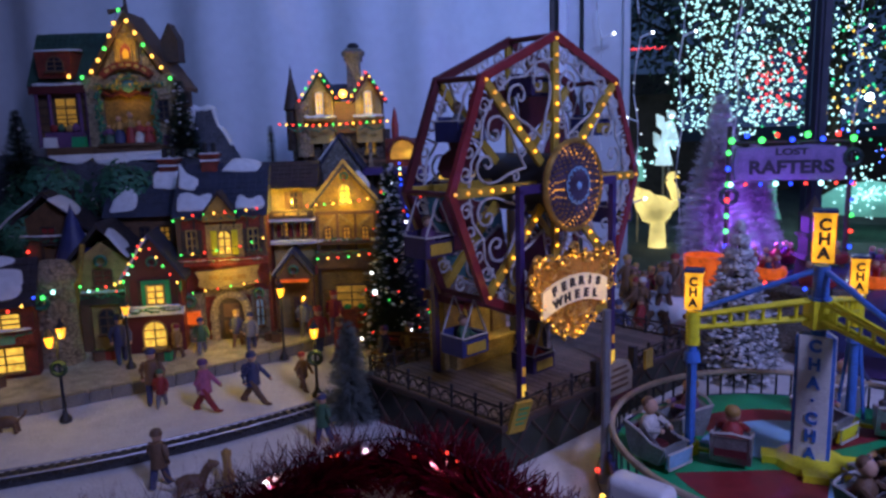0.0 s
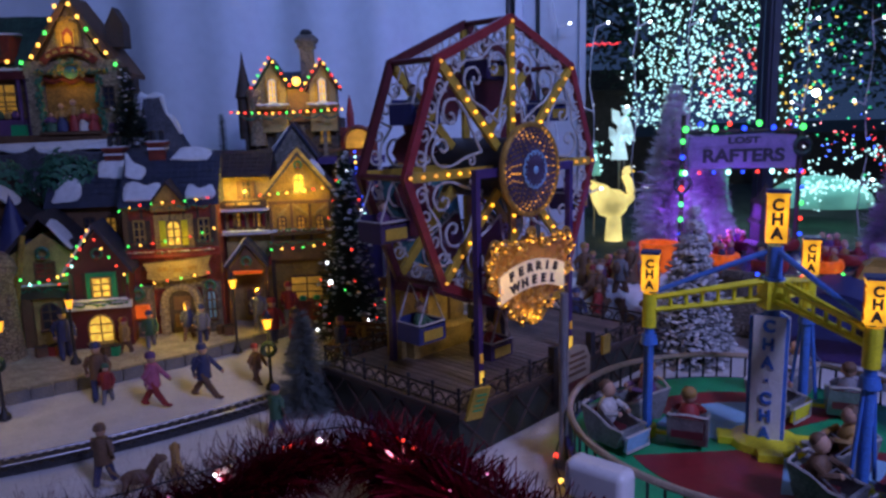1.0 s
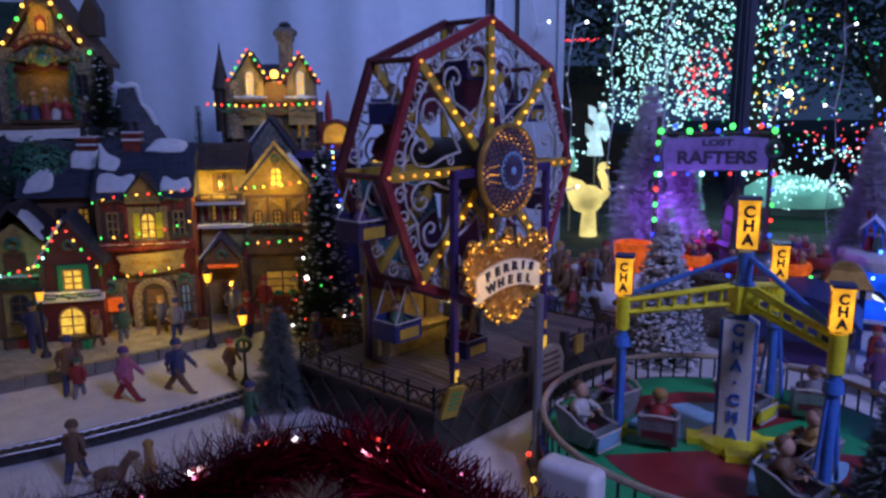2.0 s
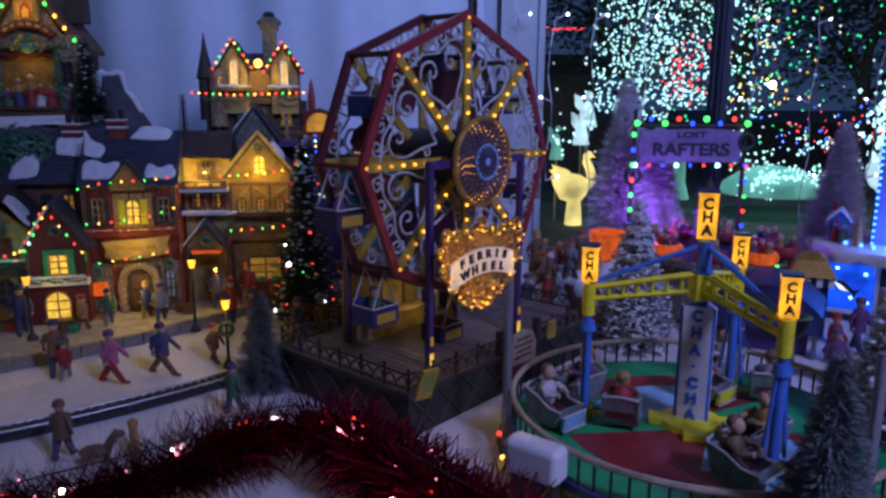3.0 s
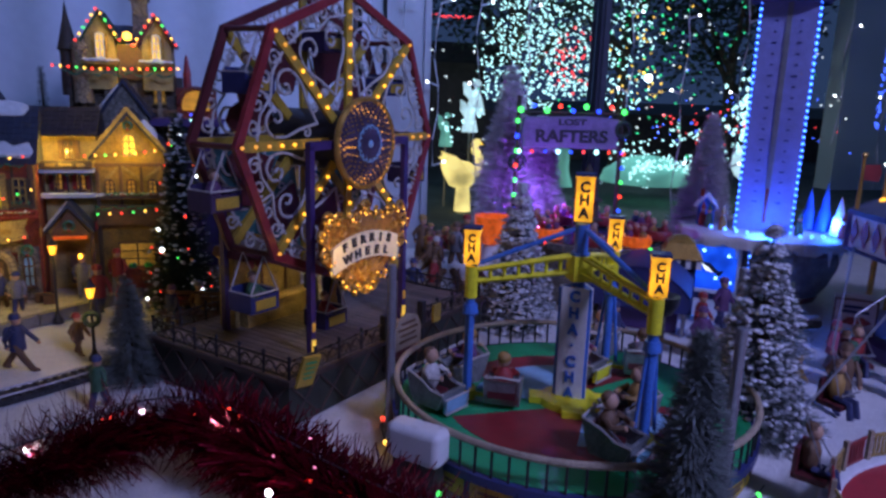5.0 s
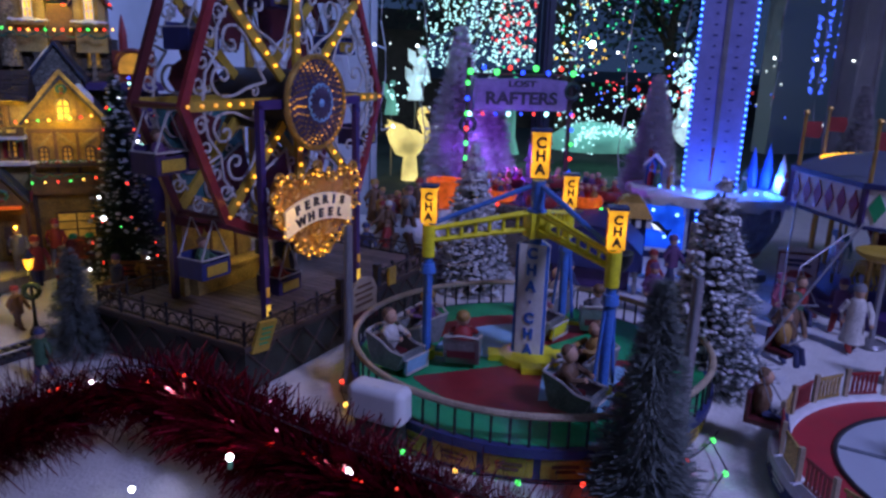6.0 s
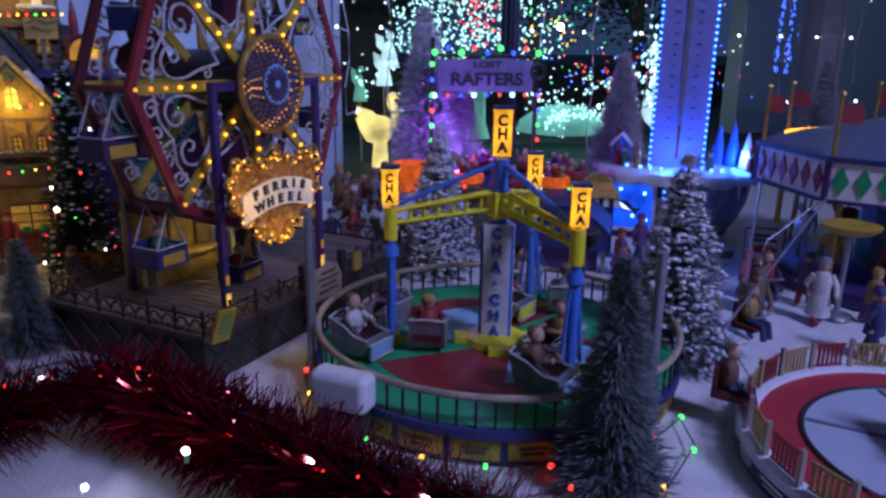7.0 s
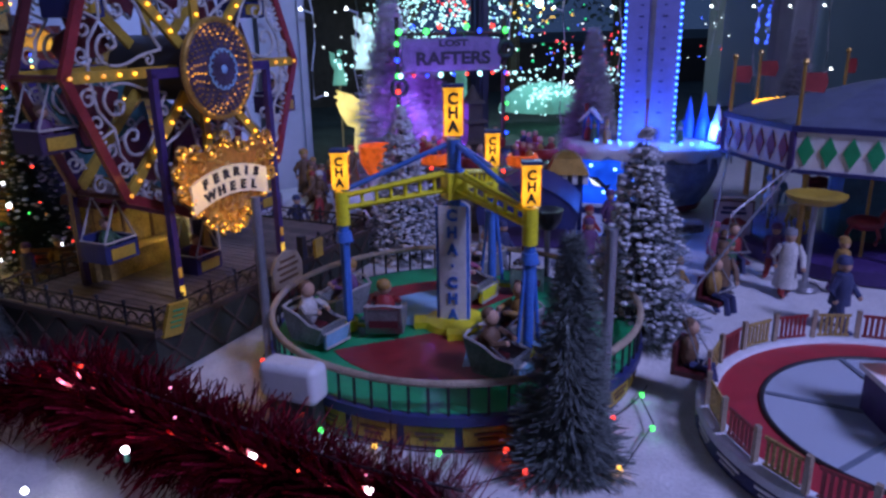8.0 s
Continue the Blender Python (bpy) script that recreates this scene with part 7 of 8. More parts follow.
# ---- trees ----
def brush_tree(label, m, height, r, needle, n, seed, snow=None, lift=0.0, name="brush_tree", group="miniature fir trees", layers=0, thick=0.0006):
    """A bottle-brush fir: a wire trunk and many radial bristles in an uneven cone, with clumps of snow if asked."""
    rr = random.Random(seed)
    t = thing(name, label, "tree", m, group)
    part("trunk", G().cyl((0, 0, 0), (0, 0, height * 0.97), height * 0.018 + 0.001, 0.0008, 8).cyl((0, 0, 0), (0, 0, height * 0.03), r * 0.4, r * 0.35, 12), BARK, t)
    g, gs = G(), G()
    k = 0
    while k < n:
        f = rr.random() ** 1.25
        z = lift + (height - lift) * f
        if layers:
            z = lift + (height - lift) * (round(f * layers) + rr.gauss(0, 0.13)) / layers
            f = min(1, max(0, (z - lift) / (height - lift)))
        a = rr.uniform(0, 6.2832)
        ln = (r * (1 - f) ** 0.85 + 0.004) * rr.uniform(0.72, 1.08) * (1 + 0.12 * math.sin(3 * a + 9 * f + seed))
        d = Vector((math.cos(a), math.sin(a), rr.uniform(-0.25, 0.35)))
        s = Vector((-math.sin(a), math.cos(a), rr.uniform(-0.6, 0.6))).normalized() * thick
        b = Vector((0, 0, max(0.004, z)))
        e = b + d * ln
        e.z = max(0.002, e.z)
        g.put([b - s, b + s, e + s * 0.7, e - s * 0.7], [(0, 1, 2, 3)])
        for q in range(2):  # side needles
            p = b.lerp(e, rr.uniform(0.45, 0.98))
            sd = (d + Vector((rr.uniform(-0.9, 0.9), rr.uniform(-0.9, 0.9), rr.uniform(-0.5, 0.7)))).normalized() * r * 0.17
            g.put([p - s * 0.6, p + s * 0.6, p + sd], [(0, 1, 2)])
        if snow and rr.random() < snow:
            p = b.lerp(e, rr.uniform(0.6, 1.0))
            gs.ball(p + Vector((0, 0, 0.001)), rr.uniform(0.0011, 0.0029), (1.3, 1.3, 0.65), 6)
        k += 1
    part("crown", g, needle, t, "", False)["kind"] = "stuff"
    if snow:
        part("snow_clumps", gs, SNOW_OLD, t, "clumps of snow")["kind"] = "stuff"
    return t


XT = brush_tree("dark green decorated fir with white lights and red bulbs", pose(-0.066, 0.965, P0), 0.245, 0.048, NEEDLE, 5600, 21, snow=0.09)
bulb("bulb", (0.022, -0.046, 0.035), 0.0042, G_WHITE, XT)
bulb("bulb", (-0.02, -0.044, 0.085), 0.003, G_WHITE, XT)
rr = random.Random(5)
for k in range(46):
    f = rr.random() ** 1.2
    a = rr.uniform(math.pi, 2 * math.pi)
    q = 0.05 * (1 - f) ** 0.85 + 0.003
    bulb("bulb", (q * math.cos(a), q * math.sin(a), 0.02 + 0.215 * f), 0.0011 if k > 8 else 0.0018, [G_RED, GOLD, G_GLINT, GOLD, G_RED, GOLD, G_GREEN][k % 7] if k > 8 else [G_WHITE, G_RED][k % 2], XT)
brush_tree("small dark green bristle fir on the snow", pose(-0.099, 0.748, 0), 0.102, 0.031, NEEDLE_FROST, 2600, 3, layers=15)
brush_tree("dark green frosted bristle fir near the ride", pose(0.292, 0.376, 0), 0.156, 0.037, NEEDLE_FROST, 5600, 4, thick=0.00055)
brush_tree("snow-laden fir with white clumps", pose(0.462, 0.532, 0), 0.185, 0.056, NEEDLE_FROST, 4200, 5, snow=0.55, layers=11)
brush_tree("snow-laden fir behind the spinning ride", pose(0.348, 0.85, 0), 0.178, 0.052, NEEDLE_FROST, 3800, 6, snow=0.9, layers=11)
brush_tree("tall white bristle fir washed in violet light", pose(0.452, 1.2, 0), 0.332, 0.078, NEEDLE_WHITE, 9000, 7, layers=24, thick=0.0013)
brush_tree("tall white bristle fir washed in violet light", pose(0.53, 1.24, 0), 0.25, 0.068, NEEDLE_WHITE, 6500, 8, layers=20, thick=0.0013)
brush_tree("tall white bristle fir behind the tower", pose(0.815, 1.15, 0), 0.262, 0.068, NEEDLE_WHITE, 8000, 9, layers=22, thick=0.0013)
brush_tree("white bristle fir behind the carousel", pose(1.36, 1.2, 0), 0.252, 0.06, NEEDLE_WHITE, 6500, 10, layers=20, thick=0.0013)
for x, y, z, h, r, s in ((-0.645, 1.14, 0.262, 0.13, 0.035, 31), (-0.4, 1.165, 0.262, 0.12, 0.03, 32), (-0.262, 1.16, 0.2, 0.105, 0.02, 33), (-0.545, 1.112, 0.245, 0.04, 0.013, 34)):
    brush_tree("dark fir on the hill beside the houses", pose(x, y, max(0, hill_z(x, y) - 0.004) if x < -0.3 else 0.0), h if x < -0.3 else 0.31, r, NEEDLE, 2000 if h > 0.05 else 700, s, snow=0.02)


def ivy(x, y, z, r, seed, s=(1, 0.6, 0.9)):
    rr = random.Random(seed)
    t = thing("ivy_bush", "dense dark green ivy bush on the hillside", "bush", pose(x, y, z), "ivy bushes")
    part("stem", G().cyl((0, 0.01, -0.03), (0, 0.005, 0.02), 0.005, 0.003, 6), BARK, t)
    g = G()
    for _ in range(900):
        d = Vector((rr.gauss(0, 1), -abs(rr.gauss(0, 1)), rr.gauss(0, 1))).normalized()
        p = Vector((d.x * r * s[0], d.y * r * s[1], d.z * r * s[2])) * rr.uniform(0.8, 1.06) * (1 + 0.1 * math.sin(7 * d.x + seed))
        u = d.orthogonal().normalized() * 0.0042
        w = d.cross(u).normalized() * 0.0036
        q = rr.uniform(0, 6.28)
        u, w = u * math.cos(q) + w * math.sin(q), w * math.cos(q) - u * math.sin(q)
        g.put([p - u, p + w * 0.8 + d * 0.001, p + u, p - w * 0.8 + d * 0.001], [(0, 1, 2, 3)])
    part("leaves", g, LEAF, t, "", False)["kind"] = "stuff"


ivy(-0.585, 1.10, 0.215, 0.055, 1)
ivy(-0.475, 1.10, 0.215, 0.05, 2, (1, 0.6, 0.95))
ivy(-0.62, 1.06, 0.165, 0.035, 3, (0.7, 0.6, 1.3))

# ---- street lamps ----
def street_lamp(x, y, h, z=0.0, two=False, wreath=False):
    t = thing("street_lamp", "black iron street lamp with glowing amber lantern", "street lamp", pose(x, y, z), "street lamps")
    part("pole", G().lathe([(0.0065, 0), (0.006, 0.004), (0.003, 0.008), (0.0018, 0.014), (0.0014, h * 0.8), (0.002, h * 0.82)], n=10), IRON, t)
    for k, (dx, dz) in enumerate(((-0.008, -0.006), (0.006, 0.004)) if two else ((0, 0),)):
        zz = h * 0.82 + dz
        ln = part("lantern", G().lathe([(0.003, 0), (0.0055, 0.011), (0.0001, 0.011)], (dx, 0, zz), 6), L_LANTERN, t, "amber lantern glass", smooth=False)
        part("lantern_cap", G().lathe([(0.0068, 0.0115), (0.003, 0.016), (0.001, 0.021), (0.0001, 0.021)], (dx, 0, zz), 6), IRON, ln, smooth=False)
    if wreath:
        part("wreath", G().tube([(0.007 * math.cos(a), -0.002, h * 0.55 + 0.007 * math.sin(a)) for a in (6.2832 * i / 14 for i in range(14))], 0.0028, 6, True), NEEDLE, t)
    return t


street_lamp(-0.214, 0.95, 0.105)
street_lamp(-0.409, 0.757, 0.108, two=True, wreath=True)
street_lamp(-0.146, 0.81, 0.085, wreath=True)
street_lamp(-0.398, 0.90, 0.085, P0)
lamp("street_lamp_light", "POINT", (-0.214, 0.938, 0.088), 0.0289, (1.0, 0.64, 0.06), 0.004)
lamp("street_lamp_light", "POINT", (-0.409, 0.745, 0.09), 0.0478, (1.0, 0.64, 0.06), 0.004)
lamp("street_lamp_light", "POINT", (-0.146, 0.798, 0.07), 0.0289, (1.0, 0.64, 0.06), 0.004)

# ---- figurines: each one plain mesh ----
def figurine(x, y, h, coat, legs, rz, label, z=0.0, hat=None, step=0.3, skirt=False, bag=None):
    k = h / 0.065
    g = G()
    g.i = 1
    for s in (-1, 1):
        g.tube([(s * 0.0042 * k, 0, 0.031 * k), (s * 0.0045 * k, s * step * 0.012 * k, 0.016 * k), (s * 0.005 * k, s * step * 0.03 * k, 0.002 * k)], lambda f: (0.0048 - 0.0015 * f) * k, 8)
        g.ball((s * 0.005 * k, s * step * 0.03 * k - 0.003 * k, 0.0018 * k), 0.0034 * k, (0.8, 1.5, 0.6), 8)
    g.i = 0
    g.lathe([(0.0092 * k if not skirt else 0.012 * k, 0.024 * k if not skirt else 0.008 * k), (0.0085 * k, 0.033 * k), (0.0088 * k, 0.045 * k), (0.0066 * k, 0.0515 * k), (0.003 * k, 0.0535 * k), (0.0001, 0.0535 * k)], (0, 0, 0), 12)
    for s in (-1, 1):
        g.tube([(s * 0.008 * k, 0, 0.049 * k), (s * 0.0125 * k, -s * step * 0.012 * k, 0.039 * k), (s * 0.011 * k, -0.006 * k - s * step * 0.02 * k, 0.03 * k)], lambda f: (0.0035 - 0.001 * f) * k, 8)
    g.i = 2
    g.ball((0, -0.0005 * k, 0.0585 * k), 0.0056 * k, (0.92, 1, 1.12), 12)
    for s in (-1, 1):
        g.ball((s * 0.011 * k, -0.0065 * k - s * step * 0.02 * k, 0.0288 * k), 0.0024 * k, n=6)
    g.i = 3
    g.lathe([(0.0066 * k, 0.0605 * k), (0.0062 * k, 0.0635 * k), (0.0048 * k, 0.0665 * k), (0.0001, 0.068 * k)], (0, 0.0004 * k, 0), 10)
    if bag:
        g.ball((0, 0.0095 * k, 0.042 * k), 0.0068 * k, (1, 0.7, 1.3), 10)
    return solid("figurine", g, [COATS[coat], COATS[legs], SKIN, COATS[hat or coat]], label, "figurine", pose(x, y, z, 0, 0, rz), "figurines")


figurine(-0.263, 0.775, 0.058, "pink", "red", 90, "figurine in a pink coat with red trousers", hat="plum", step=0.5)
figurine(-0.215, 0.795, 0.059, "navy", "brown", 80, "figurine in a dark coat with a backpack", hat="navy", step=0.6, bag=True)
figurine(-0.332, 0.806, 0.062, "brown", "navy", 20, "figurine in a brown coat and blue hat", hat="navy")
figurine(-0.318, 0.792, 0.042, "red", "grey", 10, "small child figurine in a red coat", hat="green")
figurine(-0.171, 0.975, 0.064, "red", "navy", 30, "figurine in a long red coat", hat="red")
figurine(-0.135, 0.93, 0.06, "red", "brown", -60, "figurine in a red coat bending forward", hat="brown")
figurine(-0.166, 0.83, 0.046, "brown", "brown", 60, "small figurine in a brown coat beside a lamp", hat="red")
figurine(-0.247, 0.603, 0.052, "brown", "navy", 170, "figurine in a dark brown coat seen from behind", hat="brown")
figurine(-0.118, 0.683, 0.05, "green", "navy", 150, "figurine in a dark green coat by the track", hat="navy")
figurine(-0.285, 0.985, 0.05, "navy", "brown", 0, "figurine by the stone archway", P0, hat="ochre")
figurine(-0.325, 0.955, 0.048, "green", "grey", 20, "small figurine in green on the pavement", P0, hat="navy")
figurine(-0.35, 0.935, 0.045, "ochre", "brown", -20, "small figurine in orange on the pavement", P0, hat="red")
figurine(-0.16, 1.05, 0.058, "red", "grey", 0, "figurine in red near the shop", P0, hat="red")
figurine(-0.2, 1.03, 0.056, "grey", "grey", 10, "figurine in grey near the porch", P0, hat="ochre")
figurine(-0.262, 0.968, 0.05, "grey", "navy", 10, "figurine in grey by the notice", P0, hat="navy")
figurine(-0.42, 0.925, 0.062, "navy", "navy", 30, "figurine in a dark coat by the wall", P0, hat="navy")
figurine(-0.075, 0.9, 0.055, "navy", "brown", -40, "figurine in blue at the bench", hat="plum")
figurine(-0.045, 0.915, 0.055, "ochre", "brown", 30, "figurine with an orange coat at the bench", hat="grey")
for x, y, c, l, r, hh in ((0.577, 0.55, "brown", "navy", -20, 0.068), (0.637, 0.462, "navy", "navy", 20, 0.07), (0.668, 0.552, "white", "red", -30, 0.07), (0.545, 0.575, "ochre", "navy", 40, 0.05), (0.62, 0.585, "green", "grey", 10, 0.055), (0.70, 0.60, "plum", "red", -60, 0.06), (0.52, 0.70, "plum", "navy", 10, 0.062), (0.56, 0.76, "red", "brown", 40, 0.06), (0.6, 0.72, "grey", "navy", 0, 0.06), (0.43, 0.74, "navy", "grey", 50, 0.06), (0.38, 0.98, "navy", "white", -30, 0.066), (0.24, 0.98, "navy", "navy", 10, 0.06), (0.65, 0.64, "pink", "grey", 30, 0.058), (0.72, 0.53, "ochre", "plum", 60, 0.06), (0.618, 0.8, "plum", "navy", 20, 0.066), (0.655, 0.63, "brown", "brown", 80, 0.05)):
    figurine(x, y, hh, c, l, r, "painted figurine in a %s coat at the fairground" % c, hat=c if c != "white" else "grey", skirt=c == "white")


figurine(0.487, 0.268, 0.06, "brown", "brown", 30, "brown furry figurine skating on the rink", RH + 0.0012, hat="brown", bag=True)


def dog(x, y, rz, m, label):
    g = G().ball((0, 0, 0.017), 0.011, (1.7, 0.75, 0.8), 12).tube([(0.013, 0, 0.02), (0.019, 0, 0.03), (0.022, 0, 0.034)], 0.0052, 8).ball((0.026, 0, 0.036), 0.0055, (1.5, 0.9, 0.9), 10)
    for s in (-1, 1):
        g.tube([(0.011, s * 0.004, 0.015), (0.012, s * 0.0045, 0.0)], 0.0028, 6).tube([(-0.012, s * 0.004, 0.016), (-0.014, s * 0.0045, 0.0)], 0.0031, 6).ball((0.022, s * 0.005, 0.037), 0.0032, (0.6, 0.4, 1.3), 6)
    g.tube([(-0.018, 0, 0.02), (-0.026, 0, 0.026), (-0.029, 0, 0.033)], 0.0018, 6)
    return solid("dog_figurine", g, m, label, "figurine", pose(x, y, 0, 0, 0, rz) @ Matrix.Scale(0.72, 4), "dog figurines")


dog(-0.215, 0.588, 10, COATS["brown"], "brown dog figurine standing on the snow")
dog(-0.185, 0.595, 110, COATS["ochre"], "tan dog figurine sitting up on the snow")
dog(-0.455, 0.728, 185, COATS["brown"], "brown dog figurine near the lamp")

# ---- grey poles by the rides ----
def pole(x, y, h, label="slim grey metal pole on a round foot"):
    t = thing("metal_pole", label, "pole", pose(x, y, 0), "metal poles")
    part("shaft", G().cyl((0, 0, 0), (0, 0, h), 0.0042, 0.0036, 10), STEEL, t)
    part("foot", G().lathe([(0.009, 0), (0.009, 0.003), (0.0045, 0.006)], n=12), STEEL, t)


pole(0.137, 0.596, 0.15)
pole(0.331, 0.392, 0.152)
pole(0.475, 0.583, 0.14)

# ---- the rafting ride with its arch sign ----
RA = thing("rafting_ride", "rafting ride arch with lettered board and coloured bulbs", "ride", pose(0.53, 1.12, 0, 0, 0, -5))
bd = part("name_board", G().prism([(-0.08, -0.024), (0.08, -0.026), (0.082, 0.0), (0.079, 0.024), (0.03, 0.028), (-0.03, 0.026), (-0.081, 0.025), (-0.083, 0.0)], -0.004, 0.004, pose(0, 0, 0.232)), mat("violet_grey_board", (0.22, 0.17, 0.3), 0.6, 0.3), RA, "violet-grey wooden board", smooth=False)
for k in range(3):
    part("board_plank", G().box((0, -0.0048, 0.217 + 0.0155 * k), (0.158 - 0.004 * (k % 2), 0.0016, 0.0145)), bpy.data.materials["violet_grey_board"], bd, smooth=False)
lettering("LOST", 0.0135, IRON, bd, (0.0, -0.006, 0.2495), 0, 0, 1.5)
lettering("RAFTERS", 0.027, IRON, bd, (0.0, -0.006, 0.226), 0, 0, 1.18)
for s in (-1, 1):
    p = part("post", G().cyl((s * 0.089, 0.002, 0), (s * 0.089, 0.002, 0.29), 0.0042, 0.0036, 8), TIMBER_DARK, RA)
    part("wreath", G().tube([(s * 0.089 + 0.012 * math.cos(a), -0.004, 0.184 + (0.055 if s > 0 else 0) + 0.012 * math.sin(a)) for a in (6.2832 * i / 16 for i in range(16))], 0.004, 6, True), NEEDLE, p)
part("lintel", G().cyl((-0.092, 0.002, 0.264), (0.092, 0.002, 0.264), 0.003, n=6), TIMBER_DARK, RA)
cols = [G_GREEN, G_BLUE, G_GREEN, G_RED, G_BLUE, G_GREEN, G_BLUE, G_RED, G_GREEN]
for k in range(9):
    x = -0.088 + 0.022 * k
    bulb("bulb", (x, -0.006, 0.268 + (0.007 if k % 2 else 0)), 0.0052 if k in (0, 2, 5, 8) else 0.004, cols[k], RA, 8)
    bulb("bulb", (x, -0.008, 0.202), 0.0042 if k % 3 == 0 else 0.0028, [G_CYAN, G_RED, G_BLUE, G_CYAN, G_BLUE, G_RED][k % 6], RA, 8)
for k in range(7):
    bulb("bulb", (-0.092, -0.006, 0.25 - 0.024 * k), 0.0042, [G_GREEN, G_BLUE, G_GREEN, G_RED, G_GREEN][k % 5], RA, 8)
    bulb("bulb", (0.092, -0.006, 0.2 - 0.024 * k), 0.0034, [G_RED, G_BLUE, G_GREEN][k % 3], RA, 8)
# violet fills added in mid-air to tint the white fir and the board
lamp("rafting_violet_fill", "POINT", (0.478, 1.095, 0.14), 0.8, (0.3, 0.07, 1.0), 0.008)
lamp("rafting_board_fill", "POINT", (0.535, 1.055, 0.19), 0.07, (0.3, 0.12, 1.0), 0.006)
RP2 = thing("rafting_pool", "round grey stone pool of the rafting ride", "pool", pose(0.53, 1.0, 0))
part("wall", G().lathe([(0.115, 0), (0.112, 0.078), (0.1, 0.08)], n=40), STONE, RP2)
part("water", G().lathe([(0.0001, 0.083), (0.108, 0.083)], n=40), mat("dark_pool_water", (0.03, 0.06, 0.12), 0.12, 0.3), RP2)
cap = G().box((0, 0, 0), (0.012, 0.0225, 0.009), None, 0.92).mesh("rim_stone", STONE, False)
for k in range(30):
    part("rim_stone", cap, None, RP2, m=pose(0.112 * math.cos(6.2832 * k / 30), 0.112 * math.sin(6.2832 * k / 30), 0.083, 0, 0, 12 * k))
for k in range(8):
    a = radians(45 * k + 12)
    x, y = 0.53 + 0.088 * math.cos(a), 1.0 + 0.088 * math.sin(a)
    t = thing("raft", "round glowing orange raft with riders", "raft", pose(x, y, 0.085), "rafts")
    part("tube", G().lathe([(0.008, 0.004), (0.014, 0.001), (0.021, 0.003), (0.0235, 0.010), (0.021, 0.017), (0.015, 0.017), (0.011, 0.009), (0.0001, 0.008)], n=18), L_ORANGE if k in (4, 6) else RED, t, "round rubber tube")
    for i in range(3):
        b = radians(120 * i + 30 * k)
        g = G().ball((0.011 * math.cos(b), 0.011 * math.sin(b), 0.018), 0.006, (1, 1, 1.3), 8)
        g.i = 1
        g.ball((0.011 * math.cos(b), 0.011 * math.sin(b), 0.029), 0.0045, n=8)
        part("rider", g, [COATS[("red", "navy", "plum", "ochre")[(i + k) % 4]], SKIN], t)
TK = thing("totem", "dark carved totem pagoda on the rafting ride", "totem", pose(0.515, 1.01, 0.083))
for k, (w, z) in enumerate(((0.032, 0.0), (0.028, 0.03), (0.024, 0.058))):
    tk = part("tier", G().box((0, 0, z + 0.013), (w, w, 0.026), None, 0.9).box((0, 0, z + 0.028), (w * 1.3, w * 1.3, 0.005), None, 0.8), TIMBER_DARK, TK, smooth=False)
part("pinnacle", G().lathe([(0.014, 0.088), (0.004, 0.105), (0.0001, 0.112)], n=8), TIMBER_DARK, TK)
for k in range(14):
    a = 6.2832 * k / 14
    t = thing("fairy_bulb", "single coloured fairy bulb on the pool edge", "bulb", pose(0.53 + 0.117 * math.cos(a), 1.0 + 0.117 * math.sin(a), 0.0875), "pool edge bulbs")
    bulb("bulb", (0, 0, 0), 0.0028, [G_RED, G_GREEN, G_WARM, G_RED, G_BLUE][k % 5], t)
# glowing tub beside the wheel
t = thing("spinning_cup", "glowing orange spinning cup on a snowy stand", "ride cup", pose(0.372, 1.03, 0))
part("stand", G().lathe([(0.03, 0), (0.02, 0.01), (0.012, 0.07), (0.0001, 0.07)], n=14), SNOW_OLD, t)
part("cup", G().lathe([(0.0001, 0.066), (0.016, 0.07), (0.026, 0.088), (0.028, 0.112), (0.024, 0.112), (0.02, 0.09), (0.0001, 0.084)], n=18), L_ORANGE, t, "glowing orange cup")

# ---- stalls and the swing chairs ----
ST = thing("blue_canopy_stall", "fairground stall with a dark blue cloth canopy", "stall", pose(0.52, 0.84, 0, 0, 0, -35))
cn = G()
n = 14
v = [(-0.065 + 0.13 * i / n, y, 0.052 + 0.034 * math.sin(math.pi * i / n) ** 0.8 + (0.004 if y > 0 else 0)) for y in (-0.045, 0.045) for i in range(n + 1)]
cn.put(v + [(a, b, c - 0.003) for a, b, c in v], [(i, i + 1, n + 2 + i, n + 1 + i) for i in range(n)] + [(2 * n + 2 + i, 3 * n + 3 + i, 3 * n + 4 + i, 2 * n + 3 + i) for i in range(n)])
cn.prism([(-0.065 + 0.13 * i / n, 0.051 + 0.034 * math.sin(math.pi * i / n) ** 0.8) for i in range(n, -1, -1)] + [(-0.062, 0.03), (0.062, 0.03)], -0.044, -0.042)
part("canopy", cn, BLUE_DARK, ST, "dark blue cloth canopy")
for x in (-0.058, 0.058):
    for y in (-0.04, 0.04):
        part("post", G().cyl((x, y, 0), (x, y, 0.056), 0.0028, n=6), STEEL, ST)
part("counter", G().box((0, 0.0, 0.015), (0.1, 0.06, 0.03)), PURPLE, ST, smooth=False)
KI = thing("striped_kiosk", "small kiosk with striped valance and gilt roof", "kiosk", pose(0.6, 0.88, 0, 0, 0, -30))
part("wall", G().box((0, 0, 0.035), (0.044, 0.04, 0.07)), BLUE_DARK, KI, smooth=False)
part("hatch", G().box((0, -0.0205, 0.045), (0.03, 0.002, 0.03)), IRON, KI, smooth=False)
for k in range(8):
    part("valance_stripe", G().box((-0.0245 + 0.007 * k, -0.025, 0.074), (0.0068, 0.003, 0.014)), WHITE if k % 2 else IRON, KI, smooth=False)
